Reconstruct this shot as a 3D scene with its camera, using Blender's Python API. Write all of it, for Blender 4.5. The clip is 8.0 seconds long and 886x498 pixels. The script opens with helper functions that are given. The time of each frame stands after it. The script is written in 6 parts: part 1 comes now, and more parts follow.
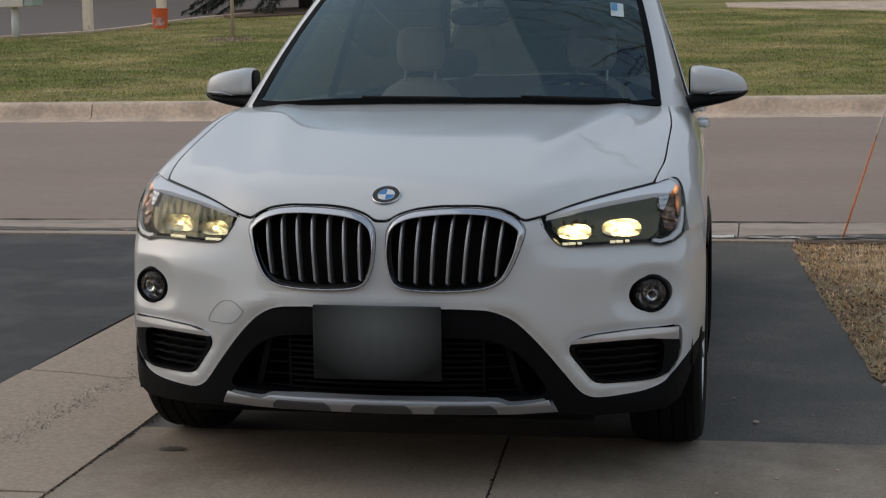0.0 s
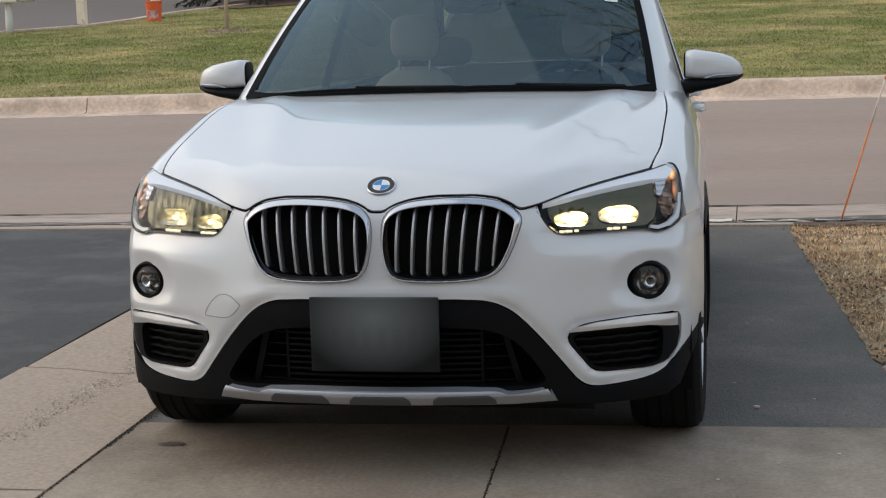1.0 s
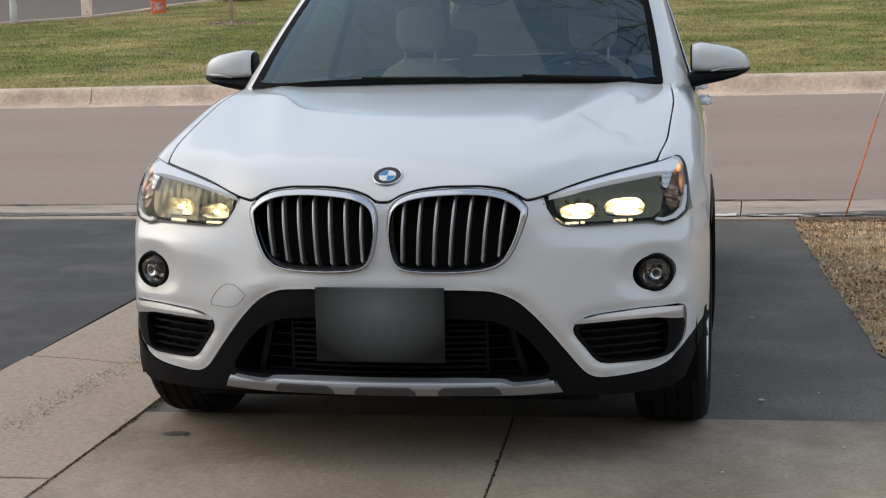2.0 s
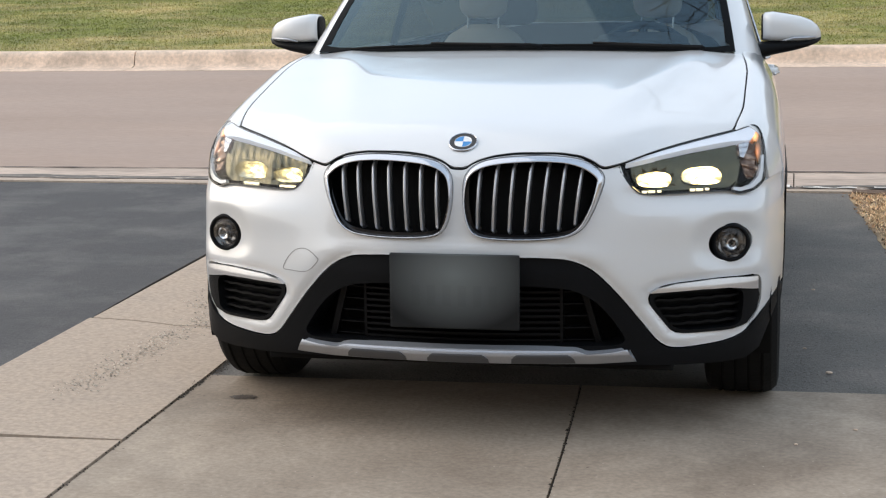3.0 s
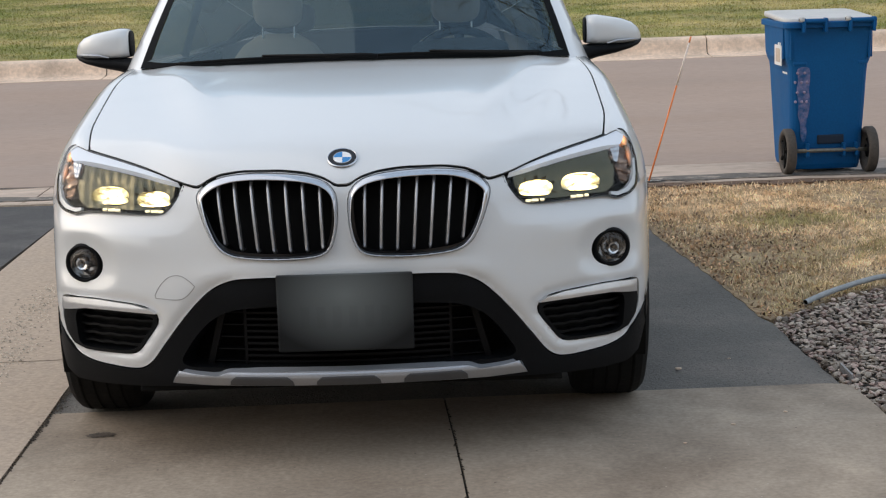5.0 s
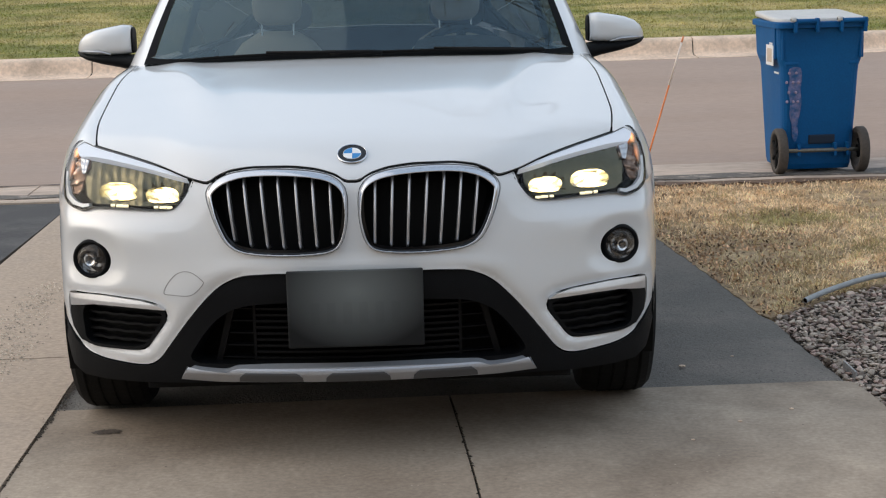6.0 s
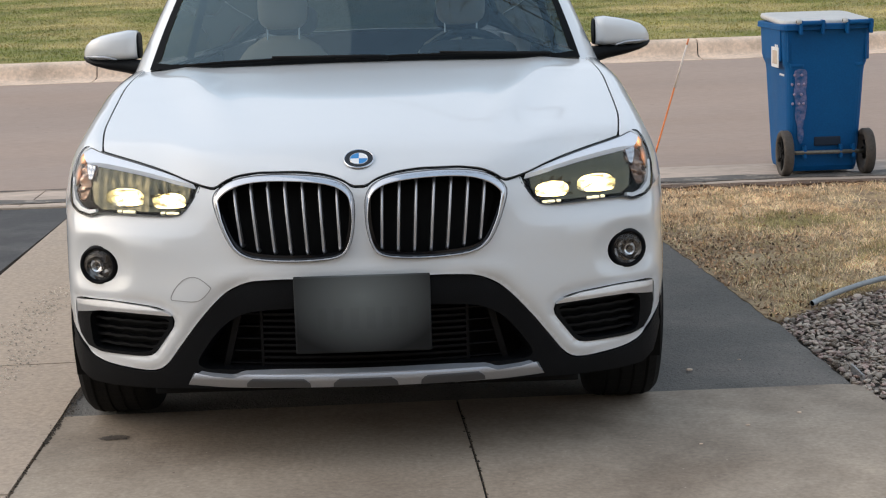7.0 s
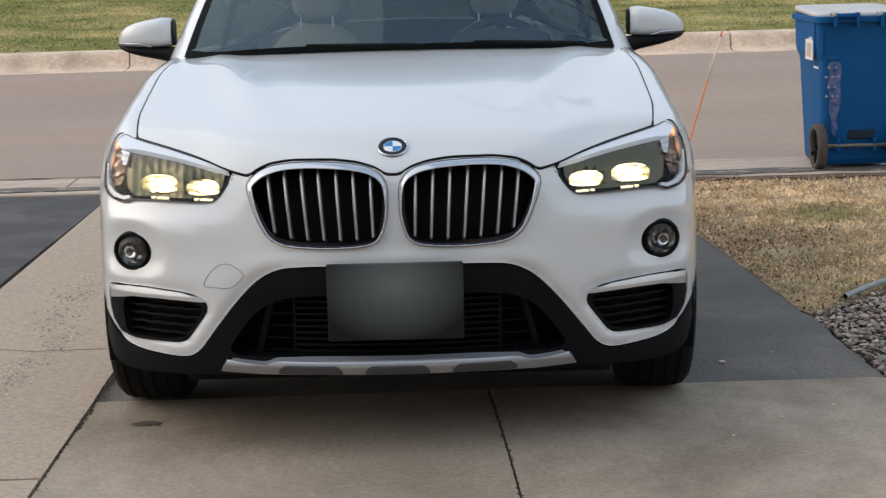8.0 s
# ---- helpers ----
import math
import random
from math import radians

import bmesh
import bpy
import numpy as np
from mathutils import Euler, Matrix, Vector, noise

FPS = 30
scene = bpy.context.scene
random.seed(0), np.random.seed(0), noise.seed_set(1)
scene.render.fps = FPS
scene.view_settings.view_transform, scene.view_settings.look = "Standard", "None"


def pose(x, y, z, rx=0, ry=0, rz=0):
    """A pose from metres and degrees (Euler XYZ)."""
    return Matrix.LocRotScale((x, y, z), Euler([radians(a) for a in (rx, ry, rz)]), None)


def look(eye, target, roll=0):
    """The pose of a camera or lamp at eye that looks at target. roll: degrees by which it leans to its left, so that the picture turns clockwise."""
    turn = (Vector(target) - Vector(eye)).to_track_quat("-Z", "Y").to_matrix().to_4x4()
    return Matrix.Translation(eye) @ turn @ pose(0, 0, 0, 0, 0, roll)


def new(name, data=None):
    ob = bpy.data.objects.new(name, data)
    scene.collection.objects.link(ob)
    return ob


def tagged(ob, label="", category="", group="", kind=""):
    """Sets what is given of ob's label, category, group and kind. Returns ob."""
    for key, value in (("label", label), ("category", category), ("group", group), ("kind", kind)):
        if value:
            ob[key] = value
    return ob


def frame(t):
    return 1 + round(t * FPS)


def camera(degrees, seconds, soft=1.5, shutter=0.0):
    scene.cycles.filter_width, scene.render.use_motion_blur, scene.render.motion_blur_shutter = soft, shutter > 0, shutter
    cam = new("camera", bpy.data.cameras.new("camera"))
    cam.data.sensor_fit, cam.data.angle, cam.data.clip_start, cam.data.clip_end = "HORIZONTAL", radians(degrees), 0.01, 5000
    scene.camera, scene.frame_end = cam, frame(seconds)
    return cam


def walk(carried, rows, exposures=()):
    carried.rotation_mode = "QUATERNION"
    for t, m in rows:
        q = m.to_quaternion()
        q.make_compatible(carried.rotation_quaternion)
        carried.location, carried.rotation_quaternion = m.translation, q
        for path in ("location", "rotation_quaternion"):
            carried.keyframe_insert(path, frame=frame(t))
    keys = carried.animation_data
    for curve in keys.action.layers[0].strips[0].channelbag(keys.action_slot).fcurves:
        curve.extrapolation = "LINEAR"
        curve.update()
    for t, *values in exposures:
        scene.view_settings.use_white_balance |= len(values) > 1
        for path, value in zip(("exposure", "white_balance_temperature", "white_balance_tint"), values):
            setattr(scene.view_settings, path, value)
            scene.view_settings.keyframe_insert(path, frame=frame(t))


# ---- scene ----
from mathutils.geometry import delaunay_2d_cdt

cam = camera(28.7, 8.0, soft=1.15, shutter=0.4)
EXPOSURES = [(t, s, 6400, 10) for t, s in ((0.0, -0.41), (0.5, 0.09), (1.0, 0.18), (2.5, 0.2), (3.0, 0.7), (3.5, 0.45), (4.0, 0.25), (4.5, 0.5), (5.0, 0.38), (6.5, 0.42), (7.0, 0.45), (8.0, 0.37))]
PATH = [
    (0, (1.058, -4.756, 1.397), (0.7, -2.809, 1.118), -0.7),
    (0.5, (1.058, -4.734, 1.397), (0.706, -2.788, 1.101), -1.4),
    (1, (1.061, -4.729, 1.399), (0.704, -2.783, 1.106), -1.7),
    (1.2, (1.063, -4.724, 1.397), (0.702, -2.778, 1.113), -1.8),
    (2.3, (1.031, -4.74, 1.389), (0.682, -2.794, 1.084), -0.8),
    (2.5, (0.998, -4.748, 1.386), (0.673, -2.799, 1.08), 0.0),
    (2.7, (0.938, -4.746, 1.369), (0.597, -2.8, 1.057), -0.4),
    (3, (0.919, -4.736, 1.384), (0.527, -2.804, 1.049), -0.7),
    (3.2, (0.873, -4.71, 1.348), (0.493, -2.771, 1.036), -0.2),
    (3.5, (0.788, -4.661, 1.397), (0.451, -2.713, 1.097), -1.1),
    (3.7, (0.722, -4.608, 1.404), (0.431, -2.654, 1.089), -1.5),
    (4, (0.645, -4.594, 1.403), (0.412, -2.642, 1.037), -1.4),
    (4.2, (0.584, -4.58, 1.405), (0.396, -2.621, 1.047), -0.5),
    (4.5, (0.446, -4.625, 1.409), (0.367, -2.656, 1.068), -1.0),
    (5, (0.245, -4.674, 1.42), (0.256, -2.704, 1.078), -1.7),
    (5.2, (0.212, -4.678, 1.418), (0.22, -2.708, 1.075), -1.2),
    (6.3, (0.144, -4.666, 1.407), (0.186, -2.695, 1.066), -1.6),
    (6.5, (0.14, -4.664, 1.41), (0.181, -2.694, 1.063), -1.6),
    (7, (0.148, -4.666, 1.416), (0.18, -2.695, 1.077), -1.7),
    (7.5, (0.145, -4.66, 1.408), (0.178, -2.69, 1.061), -1.8),
    (8, (0.137, -4.661, 1.405), (0.135, -2.691, 1.058), -1.4),
]
walk(cam, [(t, look(e, g, r)) for t, e, g, r in PATH], EXPOSURES)

# ---- world, sun and exposure ----
world = bpy.data.worlds.new("world")
scene.world = world
world.use_nodes = True
wn, wl = world.node_tree.nodes, world.node_tree.links
sky = wn.new("ShaderNodeTexSky")
sky.sky_type, sky.sun_disc = "NISHITA", False
sky.sun_elevation, sky.sun_rotation = radians(30), radians(-86)
sky.air_density, sky.dust_density, sky.ozone_density = 1.0, 5.0, 1.0
# thin cloud over the whole sky
cloud = wn.new("ShaderNodeMix")
cloud.data_type = "RGBA"
cloud.inputs["Factor"].default_value = 0.72
# paler towards the horizon, deeper overhead
up, height, veil = wn.new("ShaderNodeTexCoord"), wn.new("ShaderNodeSeparateXYZ"), wn.new("ShaderNodeMapRange")
haze = wn.new("ShaderNodeMix")
haze.data_type = "RGBA"
veil.inputs["From Min"].default_value, veil.inputs["From Max"].default_value = 0.0, 0.95
haze.inputs[6].default_value, haze.inputs[7].default_value = (5.98, 6.4, 6.8, 1), (3.44, 4.2, 5.07, 1)
wl.new(up.outputs["Generated"], height.inputs[0])
wl.new(height.outputs["Z"], veil.inputs["Value"])
wl.new(veil.outputs["Result"], haze.inputs["Factor"])
wl.new(haze.outputs[2], cloud.inputs[7])
wl.new(sky.outputs["Color"], cloud.inputs[6])
wl.new(cloud.outputs[2], wn["Background"].inputs["Color"])
wn["Background"].inputs["Strength"].default_value = 0.147

sun_data = bpy.data.lights.new("sun", "SUN")
sun_data.energy, sun_data.angle, sun_data.color = 0.7, radians(110), (1.0, 0.86, 0.70)
sun = new("sun", sun_data)
sun.matrix_world = look((-8, 0.5, 5), (0, 0, 0))


# ---- shared tools ----
def spline(*pts):
    """A smooth function through a few (t, value) points, level beyond the ends."""
    xs = np.array([p[0] for p in pts], float)
    ys = np.array([p[1] for p in pts], float)
    d = np.diff(ys) / np.diff(xs)
    s = d[1:] + d[:-1]
    m = np.concatenate(([d[0]], np.where(d[1:] * d[:-1] > 0, 2 * d[1:] * d[:-1] / np.where(s == 0, 1, s), 0), [d[-1]]))

    def value(x):
        x = np.clip(np.asarray(x, float), xs[0], xs[-1])
        i = np.clip(np.searchsorted(xs, x, side="right") - 1, 0, len(xs) - 2)
        h = xs[i + 1] - xs[i]
        t = (x - xs[i]) / h
        return ((2 * t**3 - 3 * t**2 + 1) * ys[i] + (t**3 - 2 * t**2 + t) * h * m[i]
                + (3 * t**2 - 2 * t**3) * ys[i + 1] + (t**3 - t**2) * h * m[i + 1])

    return value


def link_mesh(name, me, material, parent=None, label=""):
    ob = new(name, me)
    if material is not None:
        me.materials.append(material)
    if parent is not None:
        ob.parent = parent
    return tagged(ob, label)


def part(name, bm, material, parent=None, label="", smooth=False):
    """Links a bmesh as one mesh object under a thing or a part."""
    me = bpy.data.meshes.new(name)
    bm.to_mesh(me)
    bm.free()
    if smooth:
        me.polygons.foreach_set("use_smooth", [True] * len(me.polygons))
    return link_mesh(name, me, material, parent, label)


def from_arrays(name, verts, faces, material, parent=None, label="", smooth=False):
    """A mesh from numpy arrays of vertices and equal-sided faces."""
    me = bpy.data.meshes.new(name)
    verts, faces = np.asarray(verts, np.float32), np.asarray(faces, np.int32)
    n, k = faces.shape
    me.vertices.add(len(verts))
    me.vertices.foreach_set("co", verts.ravel())
    me.loops.add(n * k)
    me.loops.foreach_set("vertex_index", faces.ravel())
    me.polygons.add(n)
    me.polygons.foreach_set("loop_start", np.arange(0, n * k, k, dtype=np.int32))
    me.polygons.foreach_set("use_smooth", np.full(n, smooth))
    me.update(calc_edges=True)
    me.validate()
    return link_mesh(name, me, material, parent, label)


def box(bm, cx, cy, cz, sx, sy, sz, bevel=0.0, m=None):
    """A box of that centre and size, its edges rounded, into bm."""
    got = bmesh.ops.create_cube(bm, size=1, matrix=(m or Matrix()) @ Matrix.LocRotScale((cx, cy, cz), None, (sx, sy, sz)))
    if bevel:
        edges = list({e for v in got["verts"] for e in v.link_edges})
        bmesh.ops.bevel(bm, geom=edges, offset=bevel, segments=2, affect="EDGES", profile=0.6)
    return bm


def tube(bm, points, radius, sides=10, cap=True):
    """A round rod along points; radius is one number or one a point."""
    pts = [Vector(p) for p in points]
    radii = radius if hasattr(radius, "__len__") else [radius] * len(pts)
    rings, up = [], None
    for i, p in enumerate(pts):
        way = (pts[min(i + 1, len(pts) - 1)] - pts[max(i - 1, 0)]).normalized()
        if up is None:
            up = way.orthogonal().normalized()
        up = (up - way * up.dot(way)).normalized()
        side = way.cross(up)
        rings.append([bm.verts.new(p + (up * math.cos(a) + side * math.sin(a)) * radii[i]) for a in (2 * math.pi * k / sides for k in range(sides))])
    for a, b in zip(rings, rings[1:]):
        for k in range(sides):
            bm.faces.new((a[k], a[(k + 1) % sides], b[(k + 1) % sides], b[k]))
    if cap:
        bm.faces.new(rings[0][::-1])
        bm.faces.new(rings[-1])
    return bm


def lathe(bm, profile, sides=32, m=None, closed=False):
    """Turns (radius, height) pairs round the z axis."""
    m = m or Matrix()
    rings = []
    for r, h in profile:
        if r < 1e-6:
            rings.append([bm.verts.new(m @ Vector((0, 0, h)))])
        else:
            rings.append([bm.verts.new(m @ Vector((r * math.cos(a), r * math.sin(a), h))) for a in (2 * math.pi * k / sides for k in range(sides))])
    pairs = list(zip(rings, rings[1:])) + ([(rings[-1], rings[0])] if closed else [])
    for a, b in pairs:
        for k in range(sides):
            j = (k + 1) % sides
            if len(a) == 1 and len(b) > 1:
                bm.faces.new((a[0], b[k], b[j]))
            elif len(b) == 1 and len(a) > 1:
                bm.faces.new((a[k], a[j], b[0]))
            elif len(a) > 1:
                bm.faces.new((a[k], a[j], b[j], b[k]))
    return bm


def loop_smooth(points, step, rounded=True):
    """A closed outline through points, rounded, cut into lengths of about step."""
    p = np.array(points, float)
    n = len(p)
    out = []
    for i in range(n):
        a, b, c, d = p[i - 1], p[i], p[(i + 1) % n], p[(i + 2) % n]
        k = max(1, int(math.ceil(np.hypot(*(c - b)) / step)))
        for t in np.arange(k) / k:
            if rounded:
                out.append(0.5 * (2 * b + (c - a) * t + (2 * a - 5 * b + 4 * c - d) * t**2 + (3 * b - a - 3 * c + d) * t**3))
            else:
                out.append(b + (c - b) * t)
    return np.array(out)


def inside(pts, loop):
    """Which of the points lie in the closed outline."""
    x, y = pts[:, 0][:, None], pts[:, 1][:, None]
    a, b = loop, np.roll(loop, -1, axis=0)
    dy = np.where(b[:, 1] == a[:, 1], 1e-12, b[:, 1] - a[:, 1])
    hit = ((a[:, 1] > y) != (b[:, 1] > y)) & (x < (b[:, 0] - a[:, 0]) * (y - a[:, 1]) / dy + a[:, 0])
    return hit.sum(axis=1) % 2 == 1


def panel(name, outline, surface, step, material, parent=None, holes=(), flange=0.012, label="", rounded=False, flip=False, mirror=False, reach=(0, 0)):
    """A curved sheet: the outline (with holes) in two numbers, carried into space by surface(a, b), its rims folded back by flange."""
    loops = [loop_smooth(outline, step * 0.7, rounded)] + [h if isinstance(h, np.ndarray) else loop_smooth(h, step * 0.7, True) for h in holes]
    lo, hi = loops[0].min(axis=0), loops[0].max(axis=0)
    ga, gb = np.meshgrid(np.arange(lo[0] + step / 2, hi[0], step), np.arange(lo[1] + step / 2, hi[1], step))
    grid = np.stack([ga.ravel(), gb.ravel()], axis=1)
    keep = inside(grid, loops[0])
    for h in loops[1:]:
        keep &= ~inside(grid, h)
    grid = grid[keep]
    rim = np.concatenate(loops)
    if len(grid):
        near = np.array([np.min(np.hypot(*(rim - g).T)) for g in grid])
        grid = grid[near > step * 0.45]
    flat = np.concatenate([rim, grid]) if len(grid) else rim
    edges, start = [], 0
    for l in loops:
        n = len(l)
        edges += [(start + i, start + (i + 1) % n) for i in range(n)]
        start += n
    v2, _, f2, *_ = delaunay_2d_cdt([Vector(p) for p in flat], edges, [], 0, 1e-6)
    flat2 = np.array([tuple(v) for v in v2])
    tris = np.array([f for f in f2 if len(f) == 3])
    mid = flat2[tris].mean(axis=1)
    keep = inside(mid, loops[0])
    for h in loops[1:]:
        keep &= ~inside(mid, h)
    tris = tris[keep]
    e = 1e-4
    a, b = flat2[:, 0], flat2[:, 1]
    p0 = np.stack(np.broadcast_arrays(*surface(a, b)), axis=1)
    da = np.stack(np.broadcast_arrays(*surface(a + e, b)), axis=1) - np.stack(np.broadcast_arrays(*surface(a - e, b)), axis=1)
    db = np.stack(np.broadcast_arrays(*surface(a, b + e)), axis=1) - np.stack(np.broadcast_arrays(*surface(a, b - e)), axis=1)
    nrm = np.cross(da, db)
    nrm /= np.maximum(np.linalg.norm(nrm, axis=1, keepdims=True), 1e-12)
    ab = flat2[tris]
    turn = (ab[:, 1, 0] - ab[:, 0, 0]) * (ab[:, 2, 1] - ab[:, 0, 1]) - (ab[:, 1, 1] - ab[:, 0, 1]) * (ab[:, 2, 0] - ab[:, 0, 0])
    tris[turn < 0] = tris[turn < 0][:, ::-1]
    if flip:
        nrm, tris = -nrm, tris[:, ::-1]
    verts, normals, faces = [p0], [nrm], [tris]
    if flange:
        count = {}
        for t in tris:
            for i in range(3):
                k = (t[i], t[(i + 1) % 3])
                if (k[1], k[0]) in count:
                    count.pop((k[1], k[0]))
                else:
                    count[k] = True
        rims = np.array(list(count))
        base = len(p0)
        i, j = rims[:, 0], rims[:, 1]
        way = p0[j] - p0[i]
        out = np.cross(way, nrm[i] + nrm[j])
        out /= np.maximum(np.linalg.norm(out, axis=1, keepdims=True), 1e-12)
        m = len(rims)
        verts += [p0[i], p0[j], p0[j] - nrm[j] * flange, p0[i] - nrm[i] * flange]
        normals += [out] * 4
        r = base + np.arange(m)
        faces += [np.stack([r, r + 2 * m, r + m], axis=1), np.stack([r, r + 3 * m, r + 2 * m], axis=1)]
    verts, normals, faces = np.concatenate(verts), np.concatenate(normals), np.concatenate(faces)
    made = []
    for s in ((1, -1) if mirror else (1,)):
        k = np.array([s, 1, 1])
        me = bpy.data.meshes.new(name)
        me.from_pydata((verts * k).tolist(), [], (faces if s > 0 else faces[:, ::-1]).tolist())
        me.polygons.foreach_set("use_smooth", [True] * len(me.polygons))
        me.normals_split_custom_set_from_vertices((normals * k).tolist())
        made.append(link_mesh(name, me, material, parent, label))
    return made if mirror else made[0]


# ---- materials ----
def material(name, base, rough=0.5, metal=0.0, coat=0.0, mottle=0.12, size=3.0, grain=60.0, bump=0.0, alt=None, alt_at=0.5, alt_soft=0.12, alt_size=None, spots=None, pits=None, island=0.0, stretch=None, spec=0.5):
    """A surface with broad mottling and fine grain; alt: a second colour in patches; spots and pits: (colour, scale, amount)."""
    mt = bpy.data.materials.new(name)
    mt.use_nodes = True
    n, l = mt.node_tree.nodes, mt.node_tree.links
    b = n["Principled BSDF"]
    b.inputs["Roughness"].default_value, b.inputs["Metallic"].default_value = rough, metal
    b.inputs["Coat Weight"].default_value, b.inputs["Coat Roughness"].default_value = coat, 0.03
    b.inputs["Specular IOR Level"].default_value = spec
    place = n.new("ShaderNodeNewGeometry").outputs["Position"]
    if stretch:
        mp = n.new("ShaderNodeMapping")
        mp.inputs["Scale"].default_value = stretch
        l.new(place, mp.inputs["Vector"])
        place = mp.outputs["Vector"]

    def noise_at(scale, detail=4.0, r=0.6):
        t = n.new("ShaderNodeTexNoise")
        t.inputs["Scale"].default_value, t.inputs["Detail"].default_value, t.inputs["Roughness"].default_value = scale, detail, r
        l.new(place, t.inputs["Vector"])
        return t.outputs["Fac"]

    def ramp(fac, lo, hi, a, c):
        m = n.new("ShaderNodeMapRange")
        for k, v in zip(("From Min", "From Max", "To Min", "To Max"), (lo, hi, a, c)):
            m.inputs[k].default_value = v
        l.new(fac, m.inputs["Value"])
        return m.outputs["Result"]

    def blend(kind, fac, a, c):
        m = n.new("ShaderNodeMix")
        m.data_type, m.blend_type = "RGBA", kind
        for sock, v in ((m.inputs["Factor"], fac), (m.inputs[6], a), (m.inputs[7], c)):
            if hasattr(v, "is_linked"):
                l.new(v, sock)
            elif hasattr(v, "__len__"):
                sock.default_value = (*v, 1)
            else:
                sock.default_value = v
        return m.outputs[2]

    colour = tuple(base)
    broad, fine = noise_at(size), noise_at(grain, 3.0)
    if alt:
        colour = blend("MIX", ramp(noise_at(alt_size or size * 0.7, 6.0), alt_at - alt_soft, alt_at + alt_soft, 0, 1), colour, alt)
    if mottle:
        colour = blend("MULTIPLY", 1.0, colour, blend("MIX", ramp(broad, 0.3, 0.7, 0, 1), (1 - mottle,) * 3, (1 + mottle,) * 3))
        colour = blend("MULTIPLY", 1.0, colour, blend("MIX", ramp(fine, 0.3, 0.7, 0, 1), (1 - mottle,) * 3, (1 + mottle,) * 3))
    for flecks in (f for f in (spots, pits) if f):
        v = n.new("ShaderNodeTexVoronoi")
        v.inputs["Scale"].default_value = flecks[1]
        l.new(place, v.inputs["Vector"])
        colour = blend("MIX", ramp(v.outputs["Distance"], flecks[2], flecks[2] * 0.5, 0, 0.85), colour, flecks[0])
    if island:
        g = n.new("ShaderNodeNewGeometry").outputs["Random Per Island"]
        o = n.new("ShaderNodeObjectInfo").outputs["Random"]
        s = n.new("ShaderNodeMath")
        s.operation = "ADD"
        l.new(g, s.inputs[0])
        l.new(o, s.inputs[1])
        w = n.new("ShaderNodeMath")
        w.operation = "FRACT"
        l.new(s.outputs[0], w.inputs[0])
        colour = blend("MULTIPLY", 1.0, colour, blend("MIX", w.outputs[0], (1 - island,) * 3, (1 + island,) * 3))
    if hasattr(colour, "is_linked"):
        l.new(colour, b.inputs["Base Color"])
    else:
        b.inputs["Base Color"].default_value = (*colour, 1)
    if bump:
        bp = n.new("ShaderNodeBump")
        bp.inputs["Strength"].default_value, bp.inputs["Distance"].default_value = bump, 0.01
        l.new(fine, bp.inputs["Height"])
        l.new(bp.outputs["Normal"], b.inputs["Normal"])
        l.new(ramp(broad, 0.3, 0.7, rough * 0.88, min(1, rough * 1.12)), b.inputs["Roughness"])
    return mt


def clear_glass(name, tint, ior=1.7, rough=0.0, sheen=(1, 1, 1)):
    """A thin pane: straight sight tinted, with real gloss."""
    mt = bpy.data.materials.new(name)
    mt.use_nodes = True
    n, l = mt.node_tree.nodes, mt.node_tree.links
    n.remove(n["Principled BSDF"])
    t, g, f, m = n.new("ShaderNodeBsdfTransparent"), n.new("ShaderNodeBsdfGlossy"), n.new("ShaderNodeLayerWeight"), n.new("ShaderNodeMixShader")
    pw, mr = n.new("ShaderNodeMath"), n.new("ShaderNodeMapRange")
    t.inputs["Color"].default_value = (*tint, 1)
    g.inputs["Roughness"].default_value, g.inputs["Color"].default_value = rough, (*sheen, 1)
    # the same gloss from both sides of the pane
    f.inputs["Blend"].default_value, pw.operation, pw.inputs[1].default_value = 0.5, "POWER", 5.0
    mr.inputs["To Min"].default_value, mr.inputs["To Max"].default_value = ((ior - 1) / (ior + 1)) ** 2, 1.0
    l.new(f.outputs["Facing"], pw.inputs[0])
    l.new(pw.outputs[0], mr.inputs["Value"])
    l.new(mr.outputs["Result"], m.inputs[0])
    l.new(t.outputs[0], m.inputs[1])
    l.new(g.outputs[0], m.inputs[2])
    l.new(m.outputs[0], n["Material Output"].inputs["Surface"])
    return mt


def soft_plate(name, edge, middle, centre, reach):
    """A face that is paler towards its middle."""
    mt = bpy.data.materials.new(name)
    mt.use_nodes = True
    n, l = mt.node_tree.nodes, mt.node_tree.links
    mp, g, m = n.new("ShaderNodeMapping"), n.new("ShaderNodeTexGradient"), n.new("ShaderNodeMix")
    g.gradient_type, m.data_type = "SPHERICAL", "RGBA"
    mp.inputs["Scale"].default_value = [1 / r for r in reach]
    mp.inputs["Location"].default_value = [-c / r for c, r in zip(centre, reach)]
    l.new(n.new("ShaderNodeNewGeometry").outputs["Position"], mp.inputs["Vector"])
    l.new(mp.outputs["Vector"], g.inputs["Vector"])
    l.new(g.outputs["Fac"], m.inputs["Factor"])
    m.inputs[6].default_value, m.inputs[7].default_value = (*edge, 1), (*middle, 1)
    l.new(m.outputs[2], n["Principled BSDF"].inputs["Base Color"])
    n["Principled BSDF"].inputs["Roughness"].default_value = 0.55
    n["Principled BSDF"].inputs["Specular IOR Level"].default_value = 0.2
    return mt


